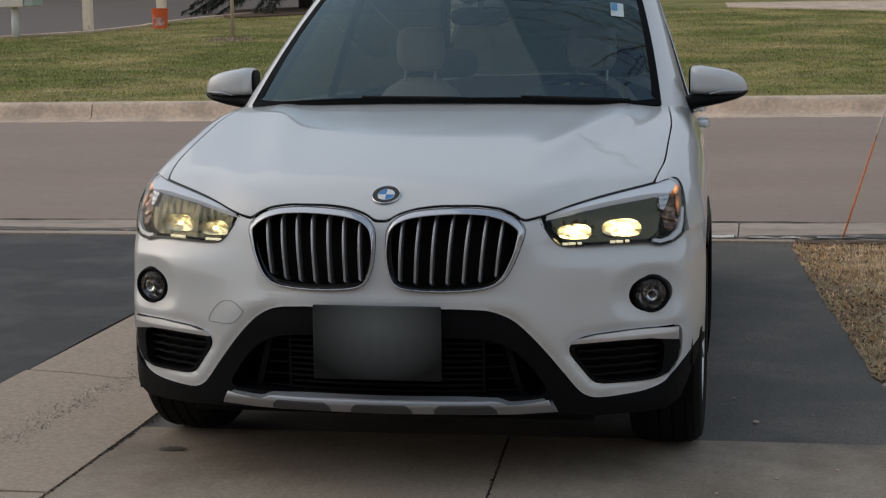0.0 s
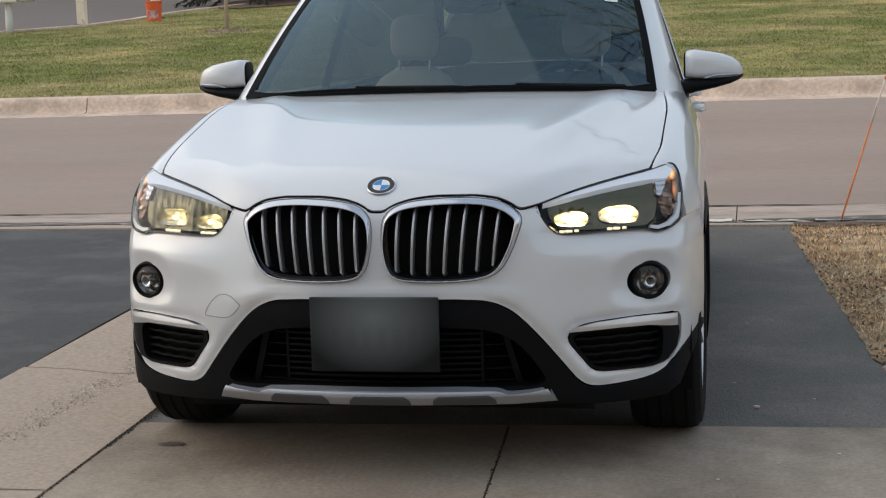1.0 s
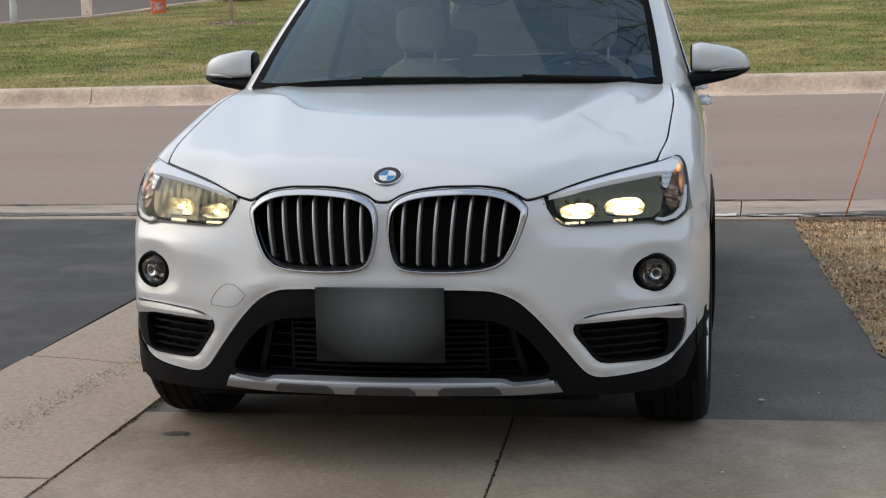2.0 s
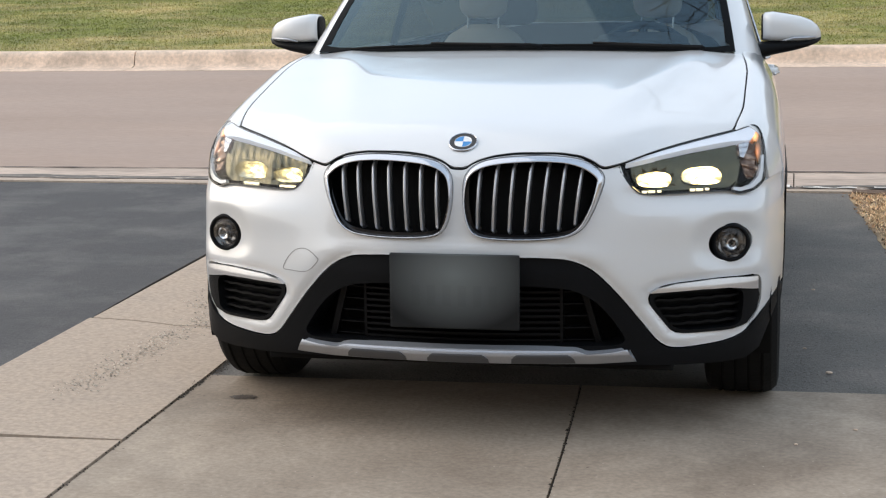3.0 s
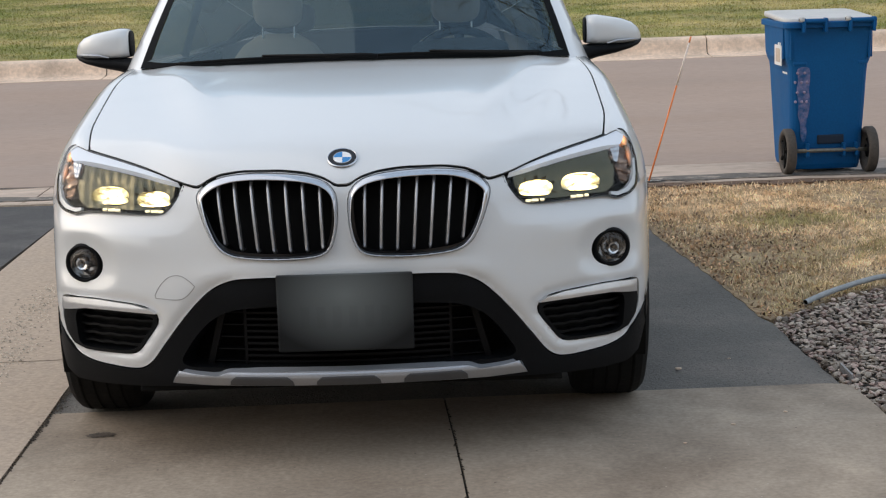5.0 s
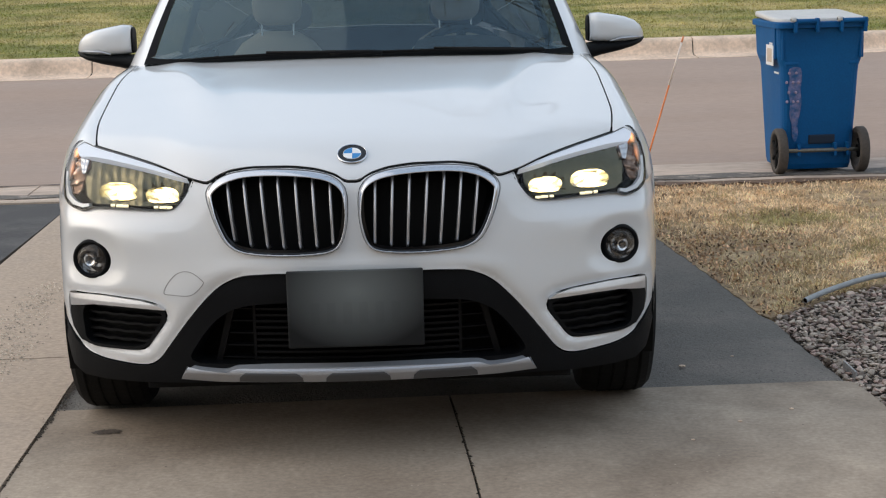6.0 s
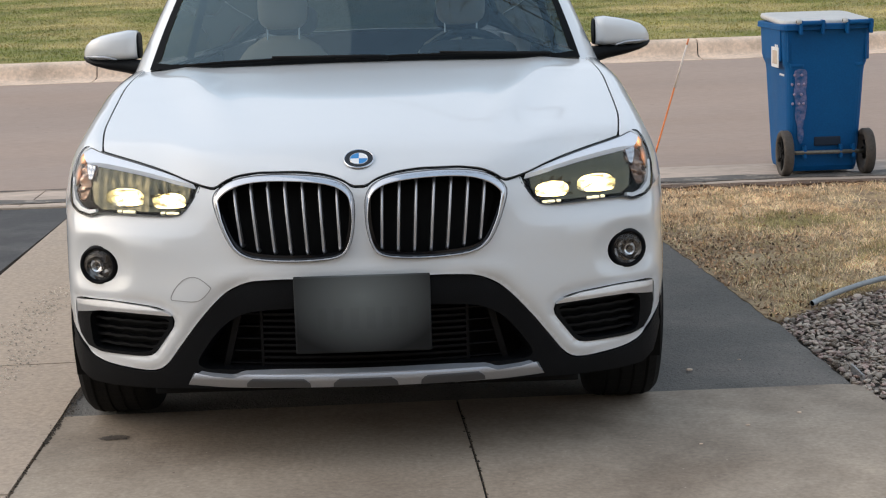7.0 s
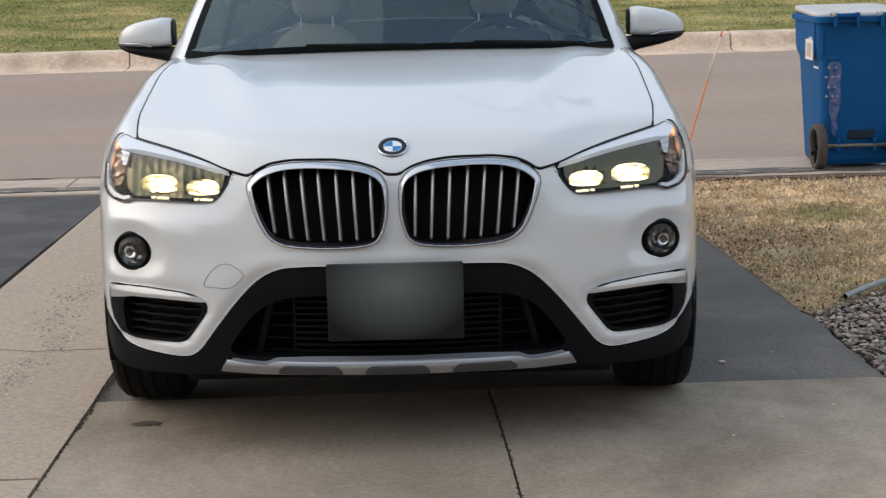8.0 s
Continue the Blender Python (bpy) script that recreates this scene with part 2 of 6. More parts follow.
def glow(name, colour, strength):
    mt = bpy.data.materials.new(name)
    mt.use_nodes = True
    b = mt.node_tree.nodes["Principled BSDF"]
    b.inputs["Emission Color"].default_value, b.inputs["Emission Strength"].default_value = (*colour, 1), strength
    b.inputs["Base Color"].default_value = (*colour, 1)
    return mt


def soft_glow(name, colour, strength):
    """A lamp that is hottest in its middle."""
    mt = bpy.data.materials.new(name)
    mt.use_nodes = True
    n, l = mt.node_tree.nodes, mt.node_tree.links
    mp, g, pw, ml = n.new("ShaderNodeMapping"), n.new("ShaderNodeTexGradient"), n.new("ShaderNodeMath"), n.new("ShaderNodeMath")
    g.gradient_type, pw.operation, ml.operation = "SPHERICAL", "POWER", "MULTIPLY"
    mp.inputs["Scale"].default_value, mp.inputs["Location"].default_value = (2, 0, 2), (-1, 0, -1)
    pw.inputs[1].default_value, ml.inputs[1].default_value = 1.8, strength
    l.new(n.new("ShaderNodeTexCoord").outputs["Generated"], mp.inputs["Vector"])
    l.new(mp.outputs["Vector"], g.inputs["Vector"])
    l.new(g.outputs["Fac"], pw.inputs[0])
    l.new(pw.outputs[0], ml.inputs[0])
    b = n["Principled BSDF"]
    l.new(ml.outputs[0], b.inputs["Emission Strength"])
    b.inputs["Emission Color"].default_value, b.inputs["Base Color"].default_value = (*colour, 1), (0.10, 0.095, 0.06, 1)
    b.inputs["Roughness"].default_value = 0.15
    return mt


white_paint = material("white_paint", (0.69, 0.695, 0.695), 0.28, coat=1.0, mottle=0.012, size=2.0, grain=400)
white_paint.node_tree.nodes["Principled BSDF"].inputs["Coat IOR"].default_value = 1.65
black_plastic = material("black_plastic", (0.0045, 0.005, 0.006), 0.5, spec=0.12, mottle=0.15, size=6, grain=300, bump=0.15)
gloss_black = material("gloss_black", (0.006, 0.006, 0.007), 0.12, mottle=0.0)
deep_black = material("deep_black", (0.003, 0.003, 0.003), 0.7, mottle=0.1, spec=0.15)
border_black = material("border_black", (0.003, 0.0035, 0.004), 0.55, mottle=0.1, spec=0.06)
chrome = material("chrome", (0.60, 0.61, 0.64), 0.10, metal=1.0, mottle=0.02)
slat_silver = material("slat_silver", (0.46, 0.46, 0.47), 0.34, metal=0.85, mottle=0.03)
satin_silver = material("satin_silver", (0.70, 0.70, 0.71), 0.36, metal=0.8, mottle=0.03)
skid_silver = material("skid_silver", (0.46, 0.48, 0.52), 0.34, metal=0.6, mottle=0.05, grain=200)
# darker copy of the silver, for the painted recess shade
skid_shade = material("skid_shade", (0.115, 0.122, 0.135), 0.42, metal=0.5, mottle=0.05, grain=200)
rubber = material("rubber", (0.006, 0.006, 0.006), 0.8, mottle=0.2, grain=120, bump=0.2, spec=0.2)
rim_silver = material("rim_silver", (0.5, 0.5, 0.52), 0.3, metal=0.9, mottle=0.03)
leather = material("leather", (0.76, 0.67, 0.55), 0.55, mottle=0.06, grain=250, bump=0.1)
cabin_dark = material("cabin_dark", (0.03, 0.028, 0.027), 0.7, mottle=0.1)
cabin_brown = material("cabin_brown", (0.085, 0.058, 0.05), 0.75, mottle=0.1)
screen_glass = clear_glass("screen_glass", (0.44, 0.49, 0.49), 1.92, sheen=(0.62, 0.86, 1.0))
tinted_glass = clear_glass("tinted_glass", (0.28, 0.31, 0.31))
rear_glass = clear_glass("rear_glass", (0.15, 0.16, 0.16))
lamp_glass = clear_glass("lamp_glass", (0.93, 0.93, 0.92), 1.28)
lamp_glow = glow("lamp_glow", (1.0, 0.84, 0.46), 9.0)
reflection_glow = glow("reflection_glow", (1.0, 0.88, 0.58), 0.85)
lamp_reflector = material("lamp_reflector", (0.66, 0.61, 0.46), 0.22, metal=1.0, mottle=0.0)
lamp_house = material("lamp_house", (0.115, 0.108, 0.074), 0.13, metal=0.95, mottle=0.05)
brow_white = material("brow_white", (0.62, 0.64, 0.68), 0.3, metal=0.4, mottle=0.02)
brow_lit = glow("brow_lit", (0.62, 0.66, 0.74), 0.25)
# brown and pale patches paint amber reflections and glints into the metal
lamp_warm = material("lamp_warm", (0.11, 0.062, 0.04), 0.16, metal=0.9, mottle=0.25, size=30, grain=90, alt=(0.62, 0.47, 0.38), alt_size=30, alt_at=0.58, alt_soft=0.10)
amber_dim = soft_glow("amber_dim", (1.0, 0.34, 0.12), 0.7)
amber = soft_glow("amber", (1.0, 0.40, 0.14), 2.2)
emblem_blue = material("emblem_blue", (0.035, 0.23, 0.54), 0.2, mottle=0.0)
emblem_white = material("emblem_white", (0.8, 0.8, 0.8), 0.2, mottle=0.0)
plate_face = soft_plate("plate_face", (0.010, 0.011, 0.012), (0.155, 0.170, 0.170), (0.0, -0.04, 0.500), (0.225, 0.5, 0.165))
plate_ink = soft_plate("plate_ink", (0.010, 0.011, 0.012), (0.146, 0.160, 0.160), (0.0, -0.04, 0.500), (0.225, 0.5, 0.165))

# ---- the car ----
car = tagged(new("car"), "white compact SUV with lit headlamps parked on the driveway", "car")

lean = spline((0.15, 0.03), (0.25, 0.0), (0.45, -0.005), (0.6, 0.01), (0.7, 0.03), (0.78, 0.06), (0.83, 0.115), (0.88, 0.2))
lean_mid = spline((0.15, 0.03), (0.25, 0.0), (0.45, -0.005), (0.6, 0.01), (0.7, 0.027), (0.78, 0.045), (0.83, 0.068), (0.88, 0.1))


def ease(t):
    """A smooth step from 0 to 1."""
    t = np.clip(t, 0, 1)
    return t * t * (3 - 2 * t)


def front_y(x, z):
    """Depth of the car's front skin behind its foremost point."""
    a = np.abs(x)
    k = np.clip((a - 0.80) / 0.1, 0, 1.05)
    mid = np.clip((0.46 - a) / 0.12, 0, 1)
    mid = mid * mid * (3 - 2 * mid)
    return -0.02 + 0.33 * a**2 + 0.05 * (a / 0.83) ** 6 + 0.18 * k**3 + lean(z) * (1 - mid) + lean_mid(z) * mid


def front(push=0.0, swell=None):
    """The front skin, pushed back by some depth."""
    return lambda x, z: (x, front_y(x, z) + (push(x, z) if callable(push) else push), z)


lip_z = spline((0, 0.7895), (0.017, 0.7897), (0.026, 0.7945), (0.036, 0.8025), (0.058, 0.8125), (0.11, 0.825), (0.185, 0.831), (0.262, 0.831), (0.332, 0.8225), (0.36, 0.8125), (0.38, 0.8025), (0.390, 0.7945), (0.398, 0.7885), (0.408, 0.7880), (0.425, 0.7915), (0.45, 0.798), (0.537, 0.826), (0.64, 0.850), (0.75, 0.870), (0.81, 0.882), (0.9, 0.87))
spine = spline((-0.1, 0.70), (0.0, 0.775), (0.06, 0.824), (0.11, 0.857), (0.16, 0.882), (0.22, 0.903), (0.37, 0.938), (0.6, 0.983), (0.9, 1.028), (1.16, 1.058), (1.5, 1.085))
crown = spline((0, 0.10), (0.45, 0.10), (0.8, 0.07), (1.15, 0.032), (1.4, 0.03))
nose_mid = spline((0.0, 0.60), (0.027, 0.70), (0.045, 0.78), (0.068, 0.83), (0.10, 0.88), (0.16, 0.96), (0.30, 1.1))
nose_out = spline((0.01, 0.60), (0.03, 0.70), (0.06, 0.78), (0.115, 0.83), (0.20, 0.88), (0.30, 0.93), (0.50, 1.02), (0.90, 1.2))


def hood_z(x, y):
    """Height of the hood and the upper fenders, with two soft creases, rolling down into the nose."""
    a = np.abs(x)
    ridge = 0.30 + 0.25 * np.clip(y, 0, 1.4)
    rise_in = ease((y - 0.12) / 0.55)
    main = spine(y) - crown(y) * a**2 + rise_in * (0.0080 * np.exp(-(((a - ridge) / 0.065) ** 2)) - 0.004 * np.exp(-(((a - ridge - 0.11) / 0.07) ** 2)))
    mid = np.clip((0.60 - a) / 0.36, 0, 1)
    mid = mid * mid * (3 - 2 * mid)
    d = y + 0.02 - 0.33 * a**2 - 0.05 * (a / 0.83) ** 6
    nose = nose_out(d) * (1 - mid) + nose_mid(d) * mid
    return main - 0.008 * np.log1p(np.exp(np.clip((main - nose) / 0.008, -40, 40)))


def lip_at(a):
    """Where the hood's front edge, at its height, lies along the car."""
    lo, hi = -0.02, 0.75
    for _ in range(40):
        m = (lo + hi) / 2
        lo, hi = (m, hi) if float(hood_z(a, m)) < float(lip_z(a)) else (lo, m)
    return lo


lip_y = spline(*[(a, lip_at(a)) for a in np.linspace(0, 0.9, 61)])
hood_edge = spline((0.3, 0.742), (0.366, 0.752), (0.6, 0.775), (0.9, 0.775), (1.2, 0.752), (1.42, 0.735))
cowl_y = spline((0, 1.16), (0.3, 1.165), (0.5, 1.18), (0.65, 1.203), (0.735, 1.228), (0.8, 1.25))

# hood, one sheet with its front edge round the grille and over the lamps
xs = np.linspace(0, 0.748, 60)
half = [(x, float(lip_y(x)) + 0.002) for x in xs]
half += [(float(hood_edge(y)) - 0.003, y) for y in np.linspace(0.40, 1.21, 16)]
half += [(x, float(cowl_y(x))) for x in np.linspace(0.735, 0, 16)]
outline = half + [(-x, y) for x, y in half[-2:0:-1]]
seam = [(x, float(lip_y(abs(x))) + 0.003, float(lip_z(abs(x))) - 0.002) for x in np.linspace(-0.748, 0.748, 140)]
hood = panel("hood", outline, lambda x, y: (x, y, hood_z(x, y)), 0.024, white_paint, car, flange=0.02)

part("hood_seam", tube(bmesh.new(), seam, 0.0020, 6), deep_black, hood)

# front bumper skin: half outlines, then mirrored
LAMP = [(0.448, 0.794), (0.537, 0.823), (0.64, 0.847), (0.751, 0.867), (0.805, 0.879), (0.826, 0.866), (0.838, 0.838), (0.846, 0.795), (0.846, 0.755), (0.842, 0.728),
        (0.816, 0.708), (0.778, 0.701), (0.741, 0.711), (0.635, 0.713), (0.525, 0.712), (0.490, 0.726), (0.467, 0.753)]
KIDNEY = [(0.408, 0.764), (0.380, 0.798), (0.332, 0.817), (0.262, 0.8255), (0.185, 0.8255), (0.110, 0.8195), (0.058, 0.807), (0.028, 0.786), (0.014, 0.752), (0.016, 0.68), (0.032, 0.624),
          (0.061, 0.600), (0.124, 0.591), (0.22, 0.590), (0.303, 0.598), (0.347, 0.618), (0.374, 0.656), (0.398, 0.715)]
INTAKE = [(0.834, 0.459), (0.775, 0.464), (0.715, 0.465), (0.610, 0.459), (0.560, 0.449), (0.535, 0.430), (0.534, 0.405), (0.566, 0.360), (0.594, 0.324), (0.622, 0.313), (0.69, 0.311), (0.762, 0.311), (0.806, 0.324), (0.832, 0.358), (0.841, 0.40)]
MOUTH = [(0.0, 0.546), (0.19, 0.545), (0.25, 0.543), (0.313, 0.536), (0.368, 0.512), (0.412, 0.475), (0.463, 0.418), (0.516, 0.350), (0.555, 0.299), (0.583, 0.278), (0.612, 0.272), (0.66, 0.273), (0.74, 0.281), (0.79, 0.298), (0.825, 0.328), (0.86, 0.37), (0.89, 0.40), (0.9, 0.41)]
FOG = (0.754, 0.564)


def smooth_line(points, step=0.015):
    """An open line through points, rounded."""
    p = np.array(points, float)
    q = np.concatenate([[2 * p[0] - p[1]], p, [2 * p[-1] - p[-2]]])
    out = []
    for a, b, c, d in zip(q, q[1:], q[2:], q[3:]):
        k = max(1, int(math.ceil(np.hypot(*(c - b)) / step)))
        for t in np.arange(k) / k:
            out.append(tuple(0.5 * (2 * b + (c - a) * t + (2 * a - 5 * b + 4 * c - d) * t**2 + (3 * b - a - 3 * c + d) * t**3)))
    return out + [tuple(p[-1])]


MOUTH = smooth_line(MOUTH)


def grow(loop, by):
    """An outline moved outwards by a distance."""
    p = np.array(loop)
    t = np.roll(p, -1, axis=0) - np.roll(p, 1, axis=0)
    nrm = np.stack([t[:, 1], -t[:, 0]], axis=1)
    nrm /= np.linalg.norm(nrm, axis=1, keepdims=True)
    area = np.sum(p[:, 0] * np.roll(p[:, 1], -1) - np.roll(p[:, 0], -1) * p[:, 1])
    return p + nrm * by * (1 if area > 0 else -1)


def disc_loop(cx, cz, rx, rz, n=36, power=2.0):
    a = np.linspace(0, 2 * math.pi, n, endpoint=False)
    c, s = np.cos(a), np.sin(a)
    return np.stack([cx + rx * np.sign(c) * np.abs(c) ** (2 / power), cz + rz * np.sign(s) * np.abs(s) ** (2 / power)], axis=1)


def line_distance(a, z, line):
    """How far the points lie from an open or closed line."""
    p, q = np.array(line[:-1], float), np.array(line[1:], float)
    d = q - p
    pts = np.stack(np.broadcast_arrays(a, z), axis=-1).reshape(-1, 1, 2)
    t = np.clip(((pts - p) * d).sum(axis=2) / np.maximum((d * d).sum(axis=1), 1e-12), 0, 1)
    return np.sqrt((((pts - p) - d * t[:, :, None]) ** 2).sum(axis=2).min(axis=1)).reshape(np.shape(a))


def bumper_push(x, z):
    """The crease below the lamps, the dished fog lamp bays and the swelling round the intakes."""
    a = np.abs(x)
    fog = np.hypot((a - FOG[0]) / 0.085, (z - FOG[1]) / 0.072)
    dish = 0.016 * np.exp(-((fog / 1.12) ** 6))
    shelf = 0.013 * np.exp(-(((z - 0.712) / 0.026) ** 2)) * ease((a - 0.40) / 0.24)
    lipz = -0.020 * np.exp(-(((z - 0.542) / 0.032) ** 2)) * ease((0.46 - a) / 0.24)
    # a soft shoulder below the lamp, facing up
    high = z - 0.648
    bulge = -0.015 * np.exp(-((high / np.where(high > 0, 0.030, 0.075)) ** 2)) * ease((a - 0.40) / 0.26) * ease((0.90 - a) / 0.14)
    # the skin rolls inwards round the openings
    roll = 0.016 * np.exp(-((line_distance(a, z, MOUTH) / 0.021) ** 1.6)) + 0.014 * np.exp(-((line_distance(a, z, INTAKE + INTAKE[:1]) / 0.018) ** 1.6))
    return dish + shelf + lipz + bulge + roll


top = [(x, float(lip_z(x)) - 0.0045) for x in np.linspace(0, 0.447, 40)]
half = top[:-1] + [(a, b) for a, b in grow(LAMP, 0.003)[[0] + list(range(16, 8, -1))]] + [(0.87, 0.735), (0.898, 0.745)]
half += [(0.902, 0.60), (0.902, 0.48)] + MOUTH[::-1]
outline = half + [(-x, z) for x, z in half[-2:0:-1]]
kid = loop_smooth(KIDNEY, 0.02)
inta = loop_smooth(grow(INTAKE, 0.001), 0.02)
fogl = disc_loop(*FOG, 0.060, 0.052)
flipx = np.array([-1, 1])
bumper = panel("front_bumper", outline, front(bumper_push), 0.012, white_paint, car, holes=[kid, kid * flipx, inta, inta * flipx, fogl, fogl * flipx], flange=0.022)

# tow hook cover, a hairline seam
hook = loop_smooth([(-0.537, 0.484), (-0.522, 0.516), (-0.492, 0.543), (-0.457, 0.546), (-0.424, 0.524), (-0.422, 0.511), (-0.457, 0.480), (-0.515, 0.479)], 0.01)
panel("tow_hook_seam", hook, front(lambda x, z: bumper_push(x, z) - 0.0008), 0.014, material("seam_grey", (0.30, 0.295, 0.285), 0.6), car, holes=[grow(hook, -0.0022)], flange=0.001)

# black lower bumper with the big mouth
CLAD = [(0.0, 0.235), (0.3, 0.235), (0.5, 0.226), (0.62, 0.219), (0.733, 0.216), (0.80, 0.220), (0.838, 0.245), (0.862, 0.30), (0.90, 0.38)]
MESH = [(0.0, 0.462), (0.12, 0.461), (0.24, 0.458), (0.32, 0.448), (0.372, 0.424), (0.412, 0.388), (0.448, 0.340), (0.468, 0.304), (0.452, 0.288), (0.40, 0.285), (0.2, 0.287), (0.0, 0.289)]
mesh_hole = loop_smooth(MESH[1:-1] + [(-x, z) for x, z in MESH[-2:0:-1]], 0.02)
half = MOUTH[:-1] + [(0.9, 0.402)] + CLAD[::-1]
outline = [(x, z - 0.004 if i < len(MOUTH) else z) for i, (x, z) in enumerate(half)]
outline = outline + [(-x, z) for x, z in outline[-2:0:-1]]
panel("lower_bumper", outline, front(lambda x, z: 0.010 + 0.02 * np.clip((0.5 - z) / 0.1, 0, 1) * np.clip(1 - np.abs(x) / 0.55, 0, 1)), 0.03, black_plastic, car, holes=[mesh_hole], flange=0.09,
      label="matt black plastic lower bumper")
grille_plastic = material("grille_plastic", (0.004, 0.004, 0.0045), 0.5, spec=0.15, mottle=0.1, grain=200)
lower_grille = part("lower_grille", box(bmesh.new(), 0, 0.22, 0.37, 1.0, 0.02, 0.24), deep_black, car, "black lower air grille")


def grille_bar(name, ends, thick, depth, flare=0.0):
    """A bar across the lower opening, bowed like the bumper."""
    bm = bmesh.new()
    rows = []
    for t in np.linspace(0, 1, 21):
        x = ends[0][0] + (ends[1][0] - ends[0][0]) * t
        z = ends[0][1] + (ends[1][1] - ends[0][1]) * t
        y = float(front_y(x, z)) + depth
        if flare:
            rows.append([bm.verts.new((x + a, y + b, z)) for a, b in ((-thick, 0.05), (-thick, 0.0), (thick, 0.0), (thick, 0.05))])
        else:
            rows.append([bm.verts.new((x, y + b, z + a)) for a, b in ((-thick, 0.03), (-thick * 0.7, 0.0), (thick * 0.7, 0.0), (thick, 0.03))])
    for a, b in zip(rows, rows[1:]):
        for k in range(3):
            bm.faces.new((a[k], a[k + 1], b[k + 1], b[k]))
    bmesh.ops.recalc_face_normals(bm, faces=bm.faces)
    return part(name, bm, grille_plastic, lower_grille)


for i in range(9):
    z = 0.294 + i * 0.0175
    w = 0.385 - 0.035 * i / 8
    grille_bar("slat", ((-0.287, z), (0.287, z)), 0.0042, 0.062)
    if i % 2 == 0:
        for s in (-1, 1):
            grille_bar("thin_slat", ((s * 0.287, z), (s * w, z)), 0.0024, 0.068)
for s in (-1, 1):
    grille_bar("grille_divider", ((s * 0.287, 0.285), (s * 0.287, 0.445)), 0.004, 0.060, 1)
    grille_bar("grille_side_bar", ((s * 0.392, 0.284), (s * 0.350, 0.440)), 0.009, 0.058, 1)

# silver skid strip
SKID = [(0.0, 0.281), (0.14, 0.281), (0.330, 0.2775), (0.342, 0.275), (0.366, 0.266), (0.43, 0.270), (0.476, 0.277), (0.504, 0.230), (0.42, 0.232), (0.335, 0.234), (0.17, 0.236), (0.0, 0.237)]
skid = SKID + [(-x, z) for x, z in SKID[-2:0:-1]]
panel("skid_strip", skid, front(lambda x, z: -0.010 + 0.9 * np.clip(0.262 - z, 0, None) + 0.45 * np.clip(z - 0.268, 0, None)), 0.008, skid_silver, car, flange=0.03, label="brushed silver skid strip")
skid_top = spline((0, 0.281), (0.14, 0.281), (0.330, 0.2775), (0.342, 0.275), (0.366, 0.266), (0.43, 0.270), (0.476, 0.277))
# its upper face runs back into the opening
panel("skid_ledge", [(-0.47, 0.0), (-0.455, 0.028), (0.455, 0.028), (0.47, 0.0)], lambda x, d: (x, front_y(x, 0.28) + d - 0.006, skid_top(np.abs(x)) - 0.001 + 0.30 * d), 0.02, skid_silver, car, flange=0.004)
# darker panels laid proud paint the shade of the strip's recesses
for a in (-0.242, 0.0, 0.242):
    panel("skid_recess", [(a - 0.072, 0.2665), (a + 0.072, 0.2665), (a + 0.088, 0.250), (a + 0.090, 0.2365), (a - 0.090, 0.2365), (a - 0.088, 0.250)], front(lambda x, z: -0.0130 + 0.9 * np.clip(0.262 - z, 0, None)), 0.008, skid_shade, car, flange=0.004)
# unseen black board added to block light from the ground below
part("splash_shield", box(bmesh.new(), 0, 0.40, 0.212, 1.2, 0.56, 0.02, 0.005), deep_black, car)
part("underbody", box(bmesh.new(), 0, 2.35, 0.215, 1.52, 3.9, 0.07, 0.02), deep_black, car)

